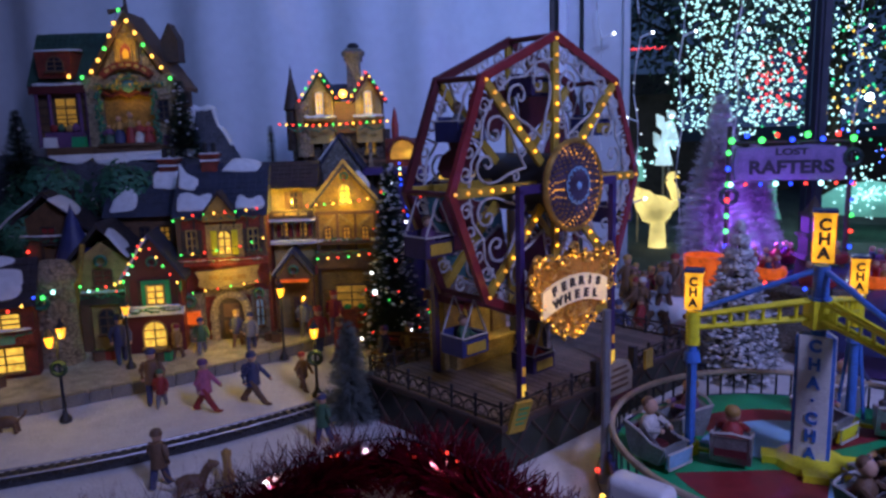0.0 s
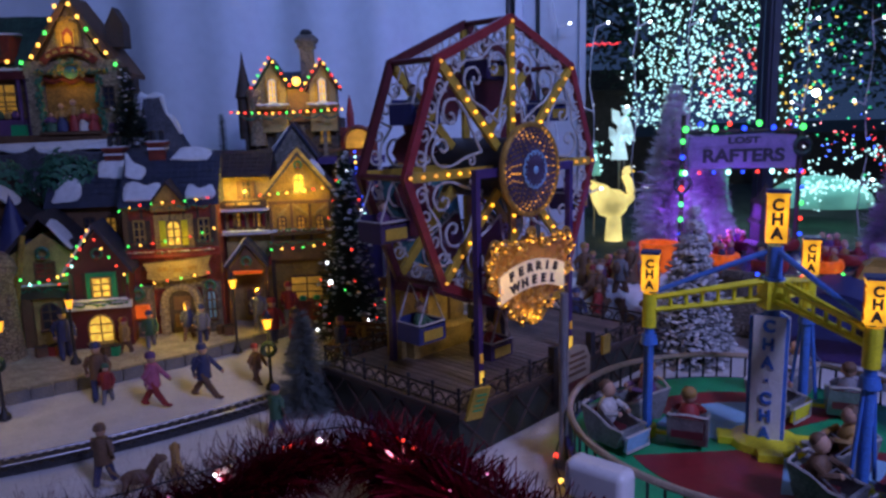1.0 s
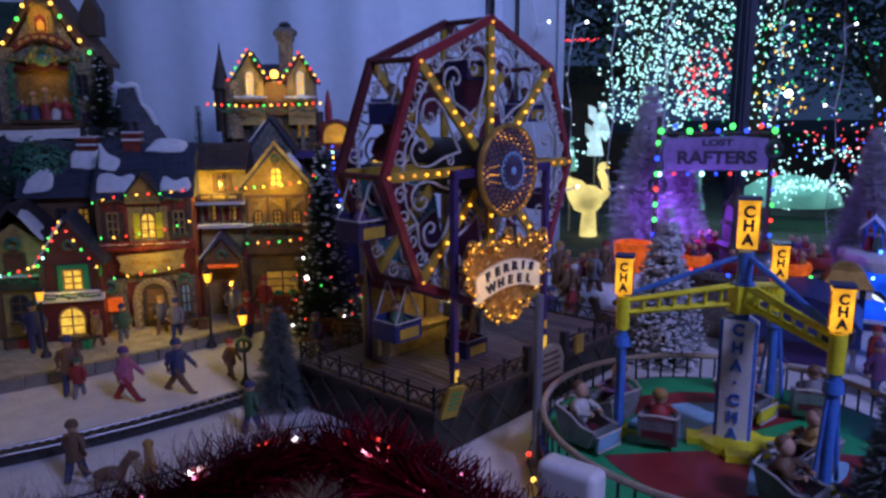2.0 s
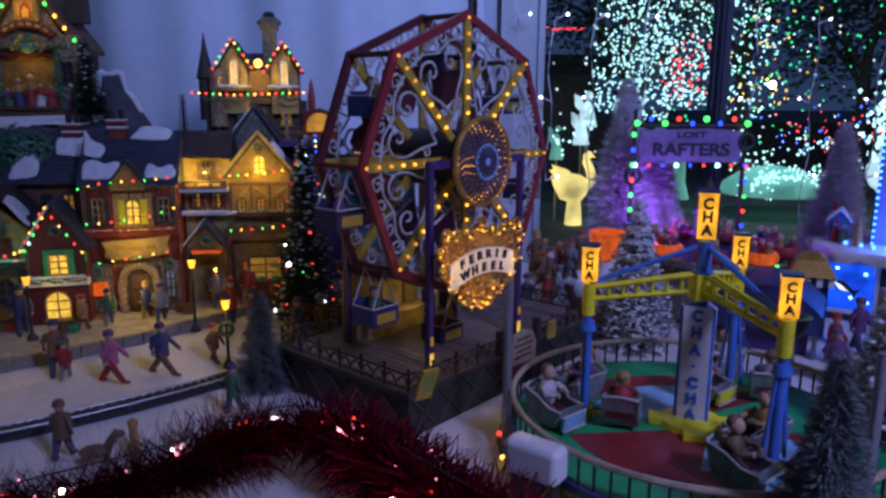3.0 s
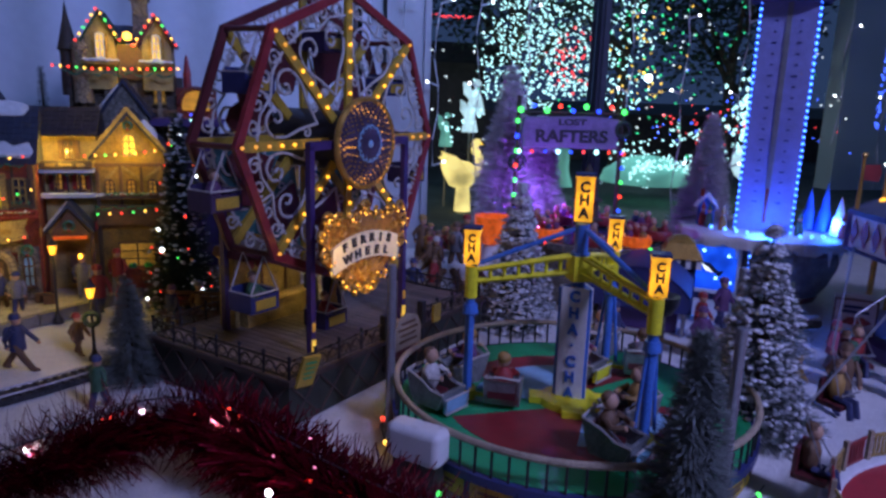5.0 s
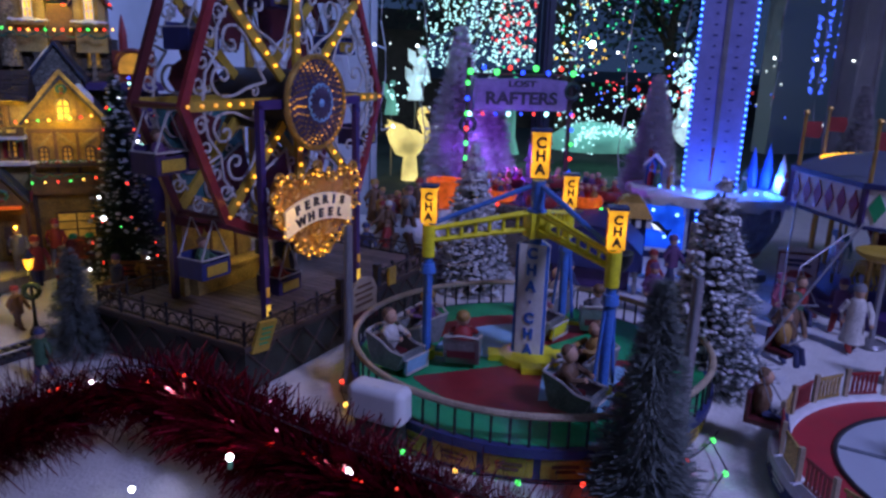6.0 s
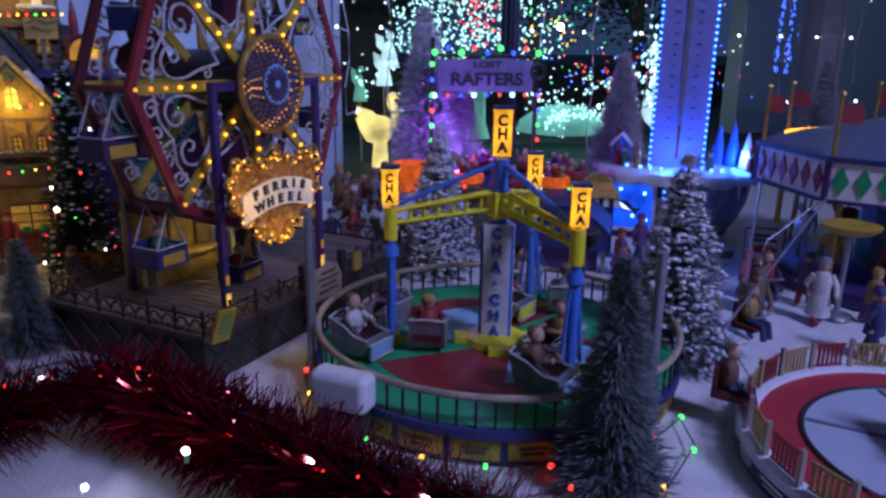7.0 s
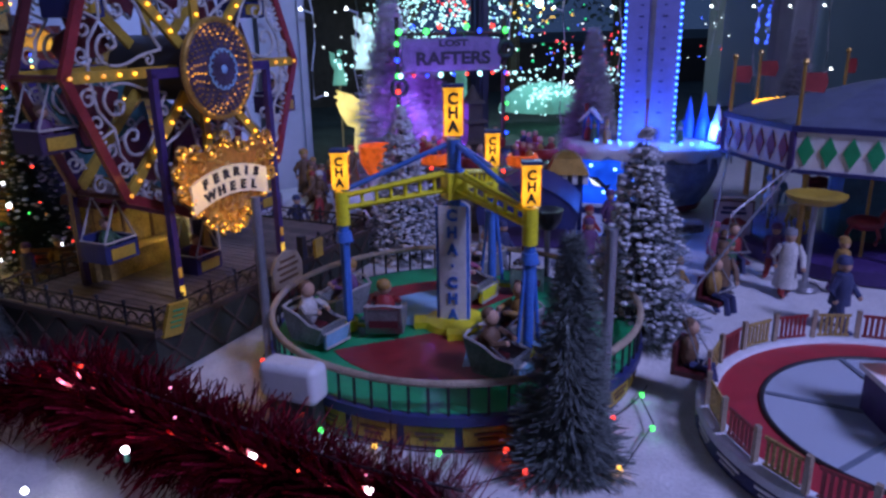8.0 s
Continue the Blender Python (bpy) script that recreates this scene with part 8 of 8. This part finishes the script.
part("roof", G().lathe([(0.042, 0.08), (0.032, 0.09), (0.026, 0.1), (0.012, 0.108), (0.0001, 0.11)], n=4, a0=45, a1=405), GOLD, KI, "gilt stepped roof", smooth=False)
EN = thing("advert_board", "white advert board with red and blue print and snowy top", "advert board", pose(0.732, 0.7, 0, 0, 0, -38))
part("board", G().prism([(-0.023, 0), (0.023, 0), (0.023, 0.064), (-0.023, 0.064)], -0.004, 0.004), mat("lilac_white_board", (0.62, 0.55, 0.66), 0.5, 0.2), EN, smooth=False)
part("frame", G().tube([(-0.023, -0.0045, 0.002), (0.023, -0.0045, 0.002), (0.023, -0.0045, 0.063), (-0.023, -0.0045, 0.063)], 0.0017, 6, True), RED_DARK, EN)
part("snow_cap", G().tube([(-0.024, 0, 0.065), (-0.008, 0, 0.0675), (0.01, 0, 0.067), (0.024, 0, 0.065)], 0.0038, 8), SNOW_OLD, EN)
gg = G()
for k, w in enumerate((0.026, 0.03)):
    gg.box((0, -0.0046, 0.054 - 0.006 * k), (w, 0.0012, 0.0038))
part("print", gg, BLUE_DARK, EN, smooth=False)
part("red_picture", G().prism([(-0.014, 0.033), (0.008, 0.03), (0.019, 0.036), (0.008, 0.042), (-0.008, 0.041)], -0.0052, -0.004), RED, EN, smooth=False)
part("blue_picture", G().prism([(-0.016, 0.008), (0.006, 0.006), (0.012, 0.02), (-0.004, 0.027), (-0.016, 0.022)], -0.0052, -0.004), SKYBLUE, EN, smooth=False)


def swing_chair(x, y, z, rz, coat, top):
    """A seat hung on one long rod from under the carousel's eave at top."""
    m = pose(x, y, 0, 0, 0, rz)
    t = thing("swing_chair", "red swing chair with a seated figurine on a long steel rod", "swing chair", m, "swing chairs")
    part("rod", G().cyl((0, 0.012, z + 0.05), m.inverted() @ Vector(top), 0.0011, 0.0014, 6), STEEL, t, "long thin steel rod")
    part("seat", G().prism([(-0.014, z), (0.014, z), (0.014, z + 0.004), (-0.014, z + 0.004)], -0.012, 0.012).prism([(-0.014, z + 0.004), (0.014, z + 0.004), (0.013, z + 0.024), (-0.013, z + 0.024)], 0.009, 0.012), RED_DARK, t, smooth=False)
    for s in (-1, 1):
        part("wire", G().cyl((s * 0.013, -0.008, z + 0.014), (0, 0.012, z + 0.051), 0.0006, n=5), STEEL, t)
    part("bar", G().cyl((-0.014, -0.011, z + 0.014), (0.014, -0.011, z + 0.014), 0.001, n=5), STEEL, t)
    g = G().ball((0, 0.003, z + 0.017), 0.009, (1, 0.8, 1.5), 10)
    g.i = 1
    for s in (-1, 1):
        g.tube([(s * 0.004, 0, z + 0.007), (s * 0.005, -0.014, z + 0.006), (s * 0.005, -0.017, z - 0.008)], 0.003, 6)
    g.i = 2
    g.ball((0, 0.002, z + 0.035), 0.0055, (1, 1, 1.1), 10)
    g.i = 3
    g.ball((0, 0.004, z + 0.0375), 0.0056, n=8)
    part("rider", g, [COATS[coat], COATS["navy"], SKIN, COATS["brown"]], t)


swing_chair(0.424, 0.412, 0.024, 35, "brown", (0.718, 0.602, 0.127))
swing_chair(0.535, 0.51, 0.028, 15, "ochre", (0.746, 0.73, 0.127))
swing_chair(0.628, 0.588, 0.03, -20, "red", (0.718, 0.602, 0.127))
LG1 = thing("snowy_log", "grey log lying on the snow with snow along its top", "log", pose(0.715, 0.775, 0, 0, 0, -12))
part("trunk", G().tube([(-0.032, 0, 0.009), (-0.01, 0.001, 0.0095), (0.012, -0.001, 0.009), (0.032, 0.001, 0.0088)], lambda f: 0.0088 - 0.0015 * f, 10), STONE, LG1)
part("snow", G().tube([(-0.03, 0, 0.0155), (-0.008, 0.001, 0.0165), (0.012, -0.001, 0.016), (0.03, 0.001, 0.0145)], lambda f: 0.0052 + 0.0015 * math.sin(9 * f), 8), SNOW_OLD, LG1)

RW = thing("gondola_wheel_car", "dark round ride car with spoked wheel", "ride car", pose(0.43, 0.64, 0))
part("bowl", G().lathe([(0.0001, 0.075), (0.008, 0.078), (0.0145, 0.088), (0.016, 0.098), (0.013, 0.098), (0.0001, 0.09)], n=16), IRON, RW)
part("stem", G().cyl((0, 0, 0), (0, 0, 0.08), 0.003, n=8), STEEL, RW)

# ---- crowded snow mound behind the wheel ----
gm = G()
n = 40
v = []
for f, z in ((1.0, -0.002), (0.9, 0.02), (0.7, 0.043), (0.4, 0.055), (0.001, 0.058)):
    v += [(0.085 * f * math.cos(6.2832 * i / n) * (1 + 0.1 * math.sin(18.85 * i / n)), 0.06 * f * math.sin(6.2832 * i / n), z + 0.003 * noise.noise(Vector((9 * f, i * 0.3, 2)))) for i in range(n)]
gm.put(v, [(j * n + i, j * n + (i + 1) % n, (j + 1) * n + (i + 1) % n, (j + 1) * n + i) for j in range(4) for i in range(n)])
solid("snow_mound", gm, SNOW_OLD, "low snowy mound behind the wheel crowded with figurines", "mound", pose(0.30, 1.03, 0))
rm = random.Random(52)
for k in range(19):
    a, q = rm.uniform(0, 6.2832), rm.uniform(0.15, 0.95) ** 0.6
    x, y = 0.3 + 0.083 * q * math.cos(a), 1.03 + 0.058 * q * math.sin(a)
    c, l = rm.choice(("brown", "ochre", "red", "plum", "navy", "brown", "grey")), rm.choice(("brown", "navy", "red", "brown"))
    zz = 0.056 * (1 - ((x - 0.3) / 0.085) ** 2 - ((y - 1.03) / 0.06) ** 2 * 0.9)
    figurine(x, y, rm.uniform(0.044, 0.068), c, l, rm.uniform(-180, 180), "painted figurine in a %s coat on the snow mound" % c, max(0.006, zz), hat=rm.choice(("red", "brown", "ochre", "white")), skirt=k % 3 == 0, bag=k % 4 == 1, step=rm.uniform(0.2, 0.7))
for k, (x, y) in enumerate(((0.262, 0.965), (0.31, 0.955), (0.36, 0.965))):
    d = dog(x, y, 40 + 70 * k, COATS["brown"], "brown animal figurine at the foot of the mound")
    d.scale = (1.1, 1.1, 1.1)

# ---- tinsel garland ----
rr = random.Random(8)
path = smooth_line([Vector(p) for p in ((-0.26, 0.455, 0.026), (-0.198, 0.48, 0.028), (-0.128, 0.515, 0.03), (-0.062, 0.56, 0.034), (-0.01, 0.55, 0.034), (0.035, 0.495, 0.03), (0.07, 0.45, 0.028), (0.105, 0.41, 0.026), (0.145, 0.36, 0.026), (0.19, 0.315, 0.026))], 10)
TG = thing("tinsel_garland", "thick dark red metallic tinsel garland lying on the snow", "tinsel garland", pose(0, 0, 0))
part("core", G().tube(path, 0.004, 6), RED_DARK, TG)
g = G()
seg = [(a, b) for a, b in zip(path, path[1:])]
tot = sum((b - a).length for a, b in seg)
for a, b in seg:
    d = (b - a).normalized()
    u = d.orthogonal().normalized()
    w = d.cross(u)
    for _ in range(int(13500 * (b - a).length / tot)):
        p = a.lerp(b, rr.random())
        q = rr.uniform(0, 6.2832)
        o = (u * math.cos(q) + w * math.sin(q)) * rr.uniform(0.6, 1.1) + d * rr.uniform(-0.45, 0.45)
        ln = rr.uniform(0.022, 0.047)
        e = p + o * ln
        if e.z < 0.002:
            e.z = 0.002 + rr.random() * 0.004
        mid = p.lerp(e, 0.5) + d * rr.uniform(-0.003, 0.003)
        s = o.cross(d).normalized() * 0.00085 + Vector((0, 0, rr.uniform(-0.0005, 0.0005)))
        g.put([p - s, p + s, mid + s, mid - s, e + s * 0.6, e - s * 0.6], [(0, 1, 2, 3), (3, 2, 4, 5)])
part("foil_fringe", g, TINSEL, TG, "red foil strands", False)["kind"] = "stuff"
GL = thing("garland_lights", "clear white bulbs tucked in the tinsel", "string lights", pose(0, 0, 0))
cab = [p + Vector((0, -0.006, 0.026)) for p in path]
part("cable", G().tube(cab, 0.0007, 5), IRON, GL)
G_TINSEL = glow("clear_tinsel_bulb", (0.9, 0.92, 1.0), 14.0)
for x, y, z in ((0.012, 0.522, 0.042), (0.029, 0.437, 0.042), (-0.065, 0.573, 0.042), (-0.135, 0.528, 0.04), (-0.195, 0.474, 0.04), (0.098, 0.404, 0.04), (0.15, 0.345, 0.04)):
    bulb("bulb", (x, y, z), 0.0024, G_TINSEL, GL, 8)
    part("socket", G().cyl((x, y + 0.001, z - 0.008), (x, y, z - 0.001), 0.0017, n=6), LEAF, GL)
for x, y, z, power in ((0.012, 0.52, 0.0445, 0.006), (0.029, 0.435, 0.0445, 0.009), (-0.065, 0.571, 0.0445, 0.005), (-0.032, 0.466, 0.014, 0.016)):
    lamp("tinsel_bulb_light", "POINT", (x, y - 0.002, z), power, (0.85, 0.8, 1.0), 0.0014)
bulb("bulb", (-0.032, 0.468, 0.011), 0.0022, G_TINSEL, GL, 8)
# tiny glowing specks added to give the foil its sparkle
G_PINK = glow("pink_foil_sparkle", (1.0, 0.25, 0.5), 3.0)
rr = random.Random(23)
for k in range(22):
    p = path[rr.randrange(4, len(path) - 4)]
    bulb("bulb", p + Vector((rr.uniform(-0.02, 0.02), rr.uniform(-0.03, 0.0), rr.uniform(0.014, 0.032))), 0.0008 if k % 3 else 0.0013, G_PINK if k % 2 else G_RED, GL)
# fairy lights round the spinning ride's base and across the snow
ring = [(0.293 + 0.167 * math.cos(radians(a)), 0.56 + 0.167 * math.sin(radians(a)), 0.007) for a in range(150, 316, 8)]
light_string(ring, [G_GREEN, G_RED, G_WARM, G_RED, G_GREEN, G_WARM], "string of coloured bulbs round the ride base", 0.0023, 0.0006, 0.045)
light_string([(0.2, 0.37, 0.006), (0.26, 0.372, 0.006), (0.32, 0.35, 0.006), (0.37, 0.385, 0.006), (0.385, 0.42, 0.006)], [G_GREEN, G_RED, G_WARM, G_GREEN], "string of coloured bulbs lying on the snow", 0.0022, 0.0006, 0.06)

# ---- icicle lights hanging in the window ----
for x, ln, s in ((0.293, 0.3, 1), (0.362, 0.42, 2), (0.443, 0.5, 3), (0.544, 0.36, 4), (0.765, 0.34, 5), (0.888, 0.52, 6), (1.026, 0.4, 7), (1.15, 0.45, 8), (1.28, 0.36, 9), (1.404, 0.5, 10), (1.52, 0.3, 11), (1.634, 0.42, 12)):
    rr = random.Random(s)
    t = thing("icicle_light", "white hanging icicle light cord in the window", "string lights", pose(x, 1.37, 1.0), "icicle lights")
    pts = [Vector((0.006 * math.sin(1.7 * k + s), 0.0, -0.05 * k)) for k in range(int((1.0 - 0.55 + ln) / 0.05) + 1)]
    part("cord", G().tube(pts, 0.0013, 5), PLASTIC, t)
    for k in range(2, len(pts), 3):
        side = 1 if (k // 3) % 2 else -1
        b = pts[k] + Vector((side * 0.018, -0.002, 0.007))
        part("branch", G().tube([pts[k], b], 0.0016, 5), PLASTIC, t)
        bulb("bulb", b + Vector((side * 0.004, 0, 0.001)), 0.003, G_WHITE, t, 8)

# ---- the garden outside ----
slab("lawn", (-30, 1.6, -0.62), (60, 60, -0.52), LAWN, "dark night lawn outside the window")


def cloud(name, label, n, fn, m, r, seed, cat="lights"):
    """Many tiny bulbs of one display, as one piece."""
    rr = random.Random(seed)
    g = G()
    for k in range(n):
        p = fn(rr, k)
        q = r * rr.uniform(0.7, 1.25)
        g.put([p + Vector((q, 0, 0)), p + Vector((-q, 0, 0)), p + Vector((0, q, 0)), p + Vector((0, -q, 0)), p + Vector((0, 0, q)), p + Vector((0, 0, -q))],
              [(0, 2, 4), (2, 1, 4), (1, 3, 4), (3, 0, 4), (2, 0, 5), (1, 2, 5), (3, 1, 5), (0, 3, 5)])
    return solid(name, g, m, label, cat, kind="stuff")


G_NET = glow("net_bulb", (0.5, 0.95, 1.0), 2.2)
G_FARG = glow("far_green_bulb", (0.05, 0.8, 0.35), 1.6)
G_FARB = glow("far_blue_bulb", (0.05, 0.12, 1.0), 3.0)
G_FARR = glow("far_red_bulb", (1.0, 0.06, 0.08), 2.2)
G_FARY = glow("far_amber_bulb", (1.0, 0.6, 0.08), 2.2)


def strands(x0, x1, z0, z1, y, step):
    def fn(rr, k):
        x = x0 + step * round((x1 - x0) * rr.random() / step)
        return Vector((x + rr.gauss(0, 0.018), y + rr.uniform(-0.3, 0.3), z1 - (z1 - z0) * rr.random() ** 0.85 + 0.05 * math.sin(9 * x)))
    return fn


cloud("net_lights", "dense curtain of ice-white lights over a garden tree", 1350, strands(1.62, 2.45, 0.22, 1.6, 5.0, 0.075), G_NET, 0.0098, 1)
cloud("net_lights", "narrow curtain of ice-white lights on a trunk", 230, strands(2.52, 2.86, 0.2, 1.6, 5.05, 0.08), G_NET, 0.0098, 2)
cloud("red_lights", "cluster of red lights among the white net", 60, strands(1.98, 2.14, 0.32, 0.72, 4.6, 0.05), G_FARR, 0.011, 3)
cloud("amber_lights", "scattered amber lights on the trunk", 45, strands(2.5, 2.85, 0.3, 0.9, 4.7, 0.08), G_FARY, 0.01, 4)
cloud("green_lights", "sparse green lights over a dark tree", 150, lambda rr, k: Vector((3.2 + rr.gauss(0, 0.5), 5.6 + rr.uniform(-0.3, 0.3), 0.75 + rr.gauss(0, 0.5))), G_FARG, 0.012, 5)
cloud("ground_lights", "strings of white lights along the garden edge", 130, lambda rr, k: Vector((2.3 + 1.7 * k / 130, 5.2 + rr.uniform(-0.2, 0.2), 0.02 + 0.16 * math.sin(6.28 * k / 65) * rr.random() - 0.1)), G_NET, 0.012, 6)
cloud("red_lights", "string of red lights on a far roof edge", 26, lambda rr, k: Vector((1.2 + 0.5 * k / 26, 5.6, 0.82 + 0.02 * rr.random())), G_FARR, 0.011, 7)
cloud("blue_lights", "columns of blue lights on a far porch", 420, lambda rr, k: Vector((4.52 + 0.085 * (k % 5) + rr.gauss(0, 0.012), 4.5 - 0.02 * (k % 5), 0.1 + 1.2 * rr.random())), G_FARB, 0.0125, 8)
cloud("coloured_lights", "mixed coloured lights in the garden bushes", 70, lambda rr, k: Vector((3.0 + rr.gauss(0.5, 0.4), 4.9, 0.08 + rr.gauss(0, 0.1))), G_FARR, 0.0085, 10)
cloud("blue_lights", "mixed blue lights in the garden bushes", 60, lambda rr, k: Vector((2.8 + rr.gauss(0.6, 0.6), 4.9, 0.15 + rr.gauss(0, 0.15))), G_FARB, 0.0095, 11)
cloud("white_lights", "white bulbs scattered through the dark garden", 150, lambda rr, k: Vector((1.3 + 5.5 * rr.random(), 5.4 + rr.random(), -0.1 + 1.4 * rr.random())), glow("far_white_bulb", (0.8, 0.92, 1.0), 2.0), 0.011, 12)
cloud("white_lights", "bright white lit reindeer cluster", 90, lambda rr, k: Vector((3.68 + rr.gauss(0, 0.07), 4.9, 0.12 + rr.gauss(0, 0.16))), G_NET, 0.018, 13)


def garden_tree(x, y, h, r, seed, label):
    rr = random.Random(seed)
    t = thing("garden_tree", label, "tree", pose(x, y, -0.52), "garden trees")
    g = G().cyl((0, 0, 0), (0, 0, h * 0.6), 0.07, 0.035, 8)
    for k in range(7):
        a = 6.28 * k / 7 + rr.random()
        g.tube([(0, 0, h * (0.35 + 0.04 * k)), (r * 0.5 * math.cos(a), r * 0.5 * math.sin(a), h * (0.55 + 0.05 * k)), (r * 0.9 * math.cos(a), r * 0.9 * math.sin(a), h * (0.62 + 0.05 * k))], lambda f: 0.03 * (1 - 0.8 * f), 6)
    part("trunk", g, BARK, t)
    g = G()
    for k in range(2600):
        d = Vector((rr.gauss(0, 1), rr.gauss(0, 1), rr.gauss(0, 0.8))).normalized() * r * rr.random() ** 0.4
        p = Vector((d.x, d.y, h * 0.72 + d.z * 1.1))
        u = Vector((rr.gauss(0, 1), rr.gauss(0, 1), rr.gauss(0, 1))).normalized() * 0.035
        w = u.orthogonal().normalized() * 0.02
        g.put([p - u, p + w, p + u, p - w], [(0, 1, 2, 3)])
    part("crown", g, HEDGE, t, "", False)["kind"] = "stuff"


garden_tree(2.05, 5.6, 2.3, 0.75, 1, "dark garden tree behind the net of lights")
garden_tree(3.3, 6.2, 2.5, 1.0, 2, "dark garden tree dotted with green lights")
garden_tree(4.3, 6.0, 2.2, 0.8, 3, "dark garden tree in the night")
slab("far_house_wall", (-1.5, 7.5, -0.52), (2.4, 7.7, 0.55), BRICK_FAR, "low dim house wall across the garden")
slab("far_house_roof", (-1.7, 7.4, 0.55), (2.6, 7.8, 0.75), ROOF_DARK, "dark roof edge of the house across the garden")
slab("far_fence", (2.6, 8.2, -0.52), (14.0, 8.4, 0.05), BRICK_FAR, "low dark garden wall in the distance")
SW = thing("lit_swan", "glowing warm-white swan sculpture on the lawn", "light sculpture", pose(1.37, 4.7, -0.52), "garden light sculptures")
g = G()
n = 14
rings = ((-0.135, 0.30, 0.006, 0.006), (-0.12, 0.30, 0.035, 0.05), (-0.075, 0.265, 0.06, 0.095), (0.0, 0.245, 0.07, 0.1), (0.06, 0.245, 0.06, 0.09), (0.1, 0.25, 0.035, 0.055), (0.118, 0.255, 0.004, 0.006))
g.put([(x, b * math.cos(6.2832 * i / n), z + c * math.sin(6.2832 * i / n)) for x, z, b, c in rings for i in range(n)], [(j * n + i, j * n + (i + 1) % n, (j + 1) * n + (i + 1) % n, (j + 1) * n + i) for j in range(6) for i in range(n)])
part("body", g, L_SWAN, SW)
for y in (-0.06, 0.06):
    part("wing", G().prism([(0.05, 0.26), (0.0, 0.33), (-0.05, 0.375), (-0.125, 0.4), (-0.11, 0.37), (-0.14, 0.355), (-0.11, 0.33), (-0.13, 0.31), (-0.07, 0.26)], y - 0.012, y + 0.012), L_SWAN, SW)
part("neck", G().tube(smooth_line([Vector(p) for p in ((0.085, 0, 0.25), (0.13, 0, 0.29), (0.125, 0, 0.36), (0.095, 0, 0.42), (0.1, 0, 0.462), (0.128, 0, 0.465))]), lambda f: 0.036 - 0.014 * f, 8), L_SWAN, SW)
part("beak", G().cyl((0.125, 0, 0.464), (0.155, 0, 0.448), 0.012, 0.002, 8), G_FARY, SW)
part("plinth", G().cyl((0.02, 0, 0), (0.02, 0, 0.17), 0.06, 0.045, 12), L_SWAN, SW)
for x, y, z, k, c in ((1.53, 4.95, -0.30, 1.0, L_ANGEL), (1.48, 4.9, -0.42, 0.8, L_ANGEL), (1.31, 4.9, -0.52, 0.65, L_ICE)):
    t = thing("lit_angel", "glowing white angel-shaped light sculpture on a stake", "light sculpture", pose(x, y, -0.52), "garden light sculptures")
    zz = z + 0.52
    part("stake", G().cyl((0, 0, 0), (0, 0, zz + 0.45), 0.008, n=6), STEEL, t)
    part("gown", G().lathe([(0.075 * k, 0.42), (0.055 * k, 0.5), (0.03 * k, 0.58), (0.0001, 0.6)], (0, 0, zz), 12), c, t)
    part("head", G().ball((0.01, 0, zz + 0.63), 0.032 * k, n=10), c, t)
    part("wing", G().prism([(-0.02, 0.5), (-0.085 * k, 0.56), (-0.09 * k, 0.64), (-0.04 * k, 0.62)], -0.01, 0.01, pose(0, 0, zz)), c, t)
LG = thing("lit_pond", "pale ice-green glowing pond of mesh lights", "light sculpture", pose(2.95, 5.0, -0.36), "garden light sculptures")
part("mound", G().lathe([(0.36, 0), (0.33, 0.08), (0.2, 0.17), (0.05, 0.2), (0.0001, 0.2)], n=24), L_ICE, LG)
part("fountain_post", G().lathe([(0.08, -0.02), (0.045, 0.1), (0.04, 0.3), (0.06, 0.36), (0.0001, 0.38)], (-0.75, -0.1, 0), 10), L_ICE, LG)
SM = thing("lit_snowman", "glowing white snowman light sculpture in the garden", "light sculpture", pose(3.95, 5.1, -0.52), "garden light sculptures")
part("body", G().ball((0, 0, 0.3), 0.17, n=14), L_ANGEL, SM)
part("torso", G().ball((0, 0, 0.52), 0.11, n=12), L_ANGEL, SM)
part("scarf", G().tube([(0.08 * math.cos(a), 0.08 * math.sin(a), 0.6) for a in (6.28 * i / 12 for i in range(12))], 0.025, 6, True), G_FARR, SM)
cloud("pond_lights", "pale ice-green bulbs over the glowing pond", 220, lambda rr, k: Vector((2.95 + rr.gauss(0, 0.17), 4.7 + 0.1 * rr.random(), -0.25 + rr.gauss(0, 0.05))), G_NET, 0.011, 21)
cloud("angel_lights", "white bulbs on the angel sculptures", 40, lambda rr, k: Vector(((1.53, 1.48, 1.31)[k % 3] + rr.gauss(0, 0.04), 4.8, (0.28, 0.14, 0.06)[k % 3] + rr.gauss(0, 0.05))), G_NET, 0.011, 22)
slab("porch_wall", (5.2, 5.6, -0.52), (9.5, 5.8, 1.8), PLASTER, "pale porch wall of the house across the garden")
PC = thing("porch_column", "pale porch column lit cool white across the garden", "column", pose(5.15, 4.6, -0.52))
part("shaft", G().cyl((0, 0, 0), (0, 0, 2.6), 0.12, 0.11, 16), WHITE, PC)
# unseen cool light added to brighten the far wall and column
lamp("porch_light", "POINT", (5.0, 4.2, 1.4), 8.0, (0.6, 0.75, 1.0), 0.01)
lamp("garden_floodlight", "POINT", (2.80, 4.85, 0.41), 22.0, (0.6, 0.85, 1.0), 0.025)
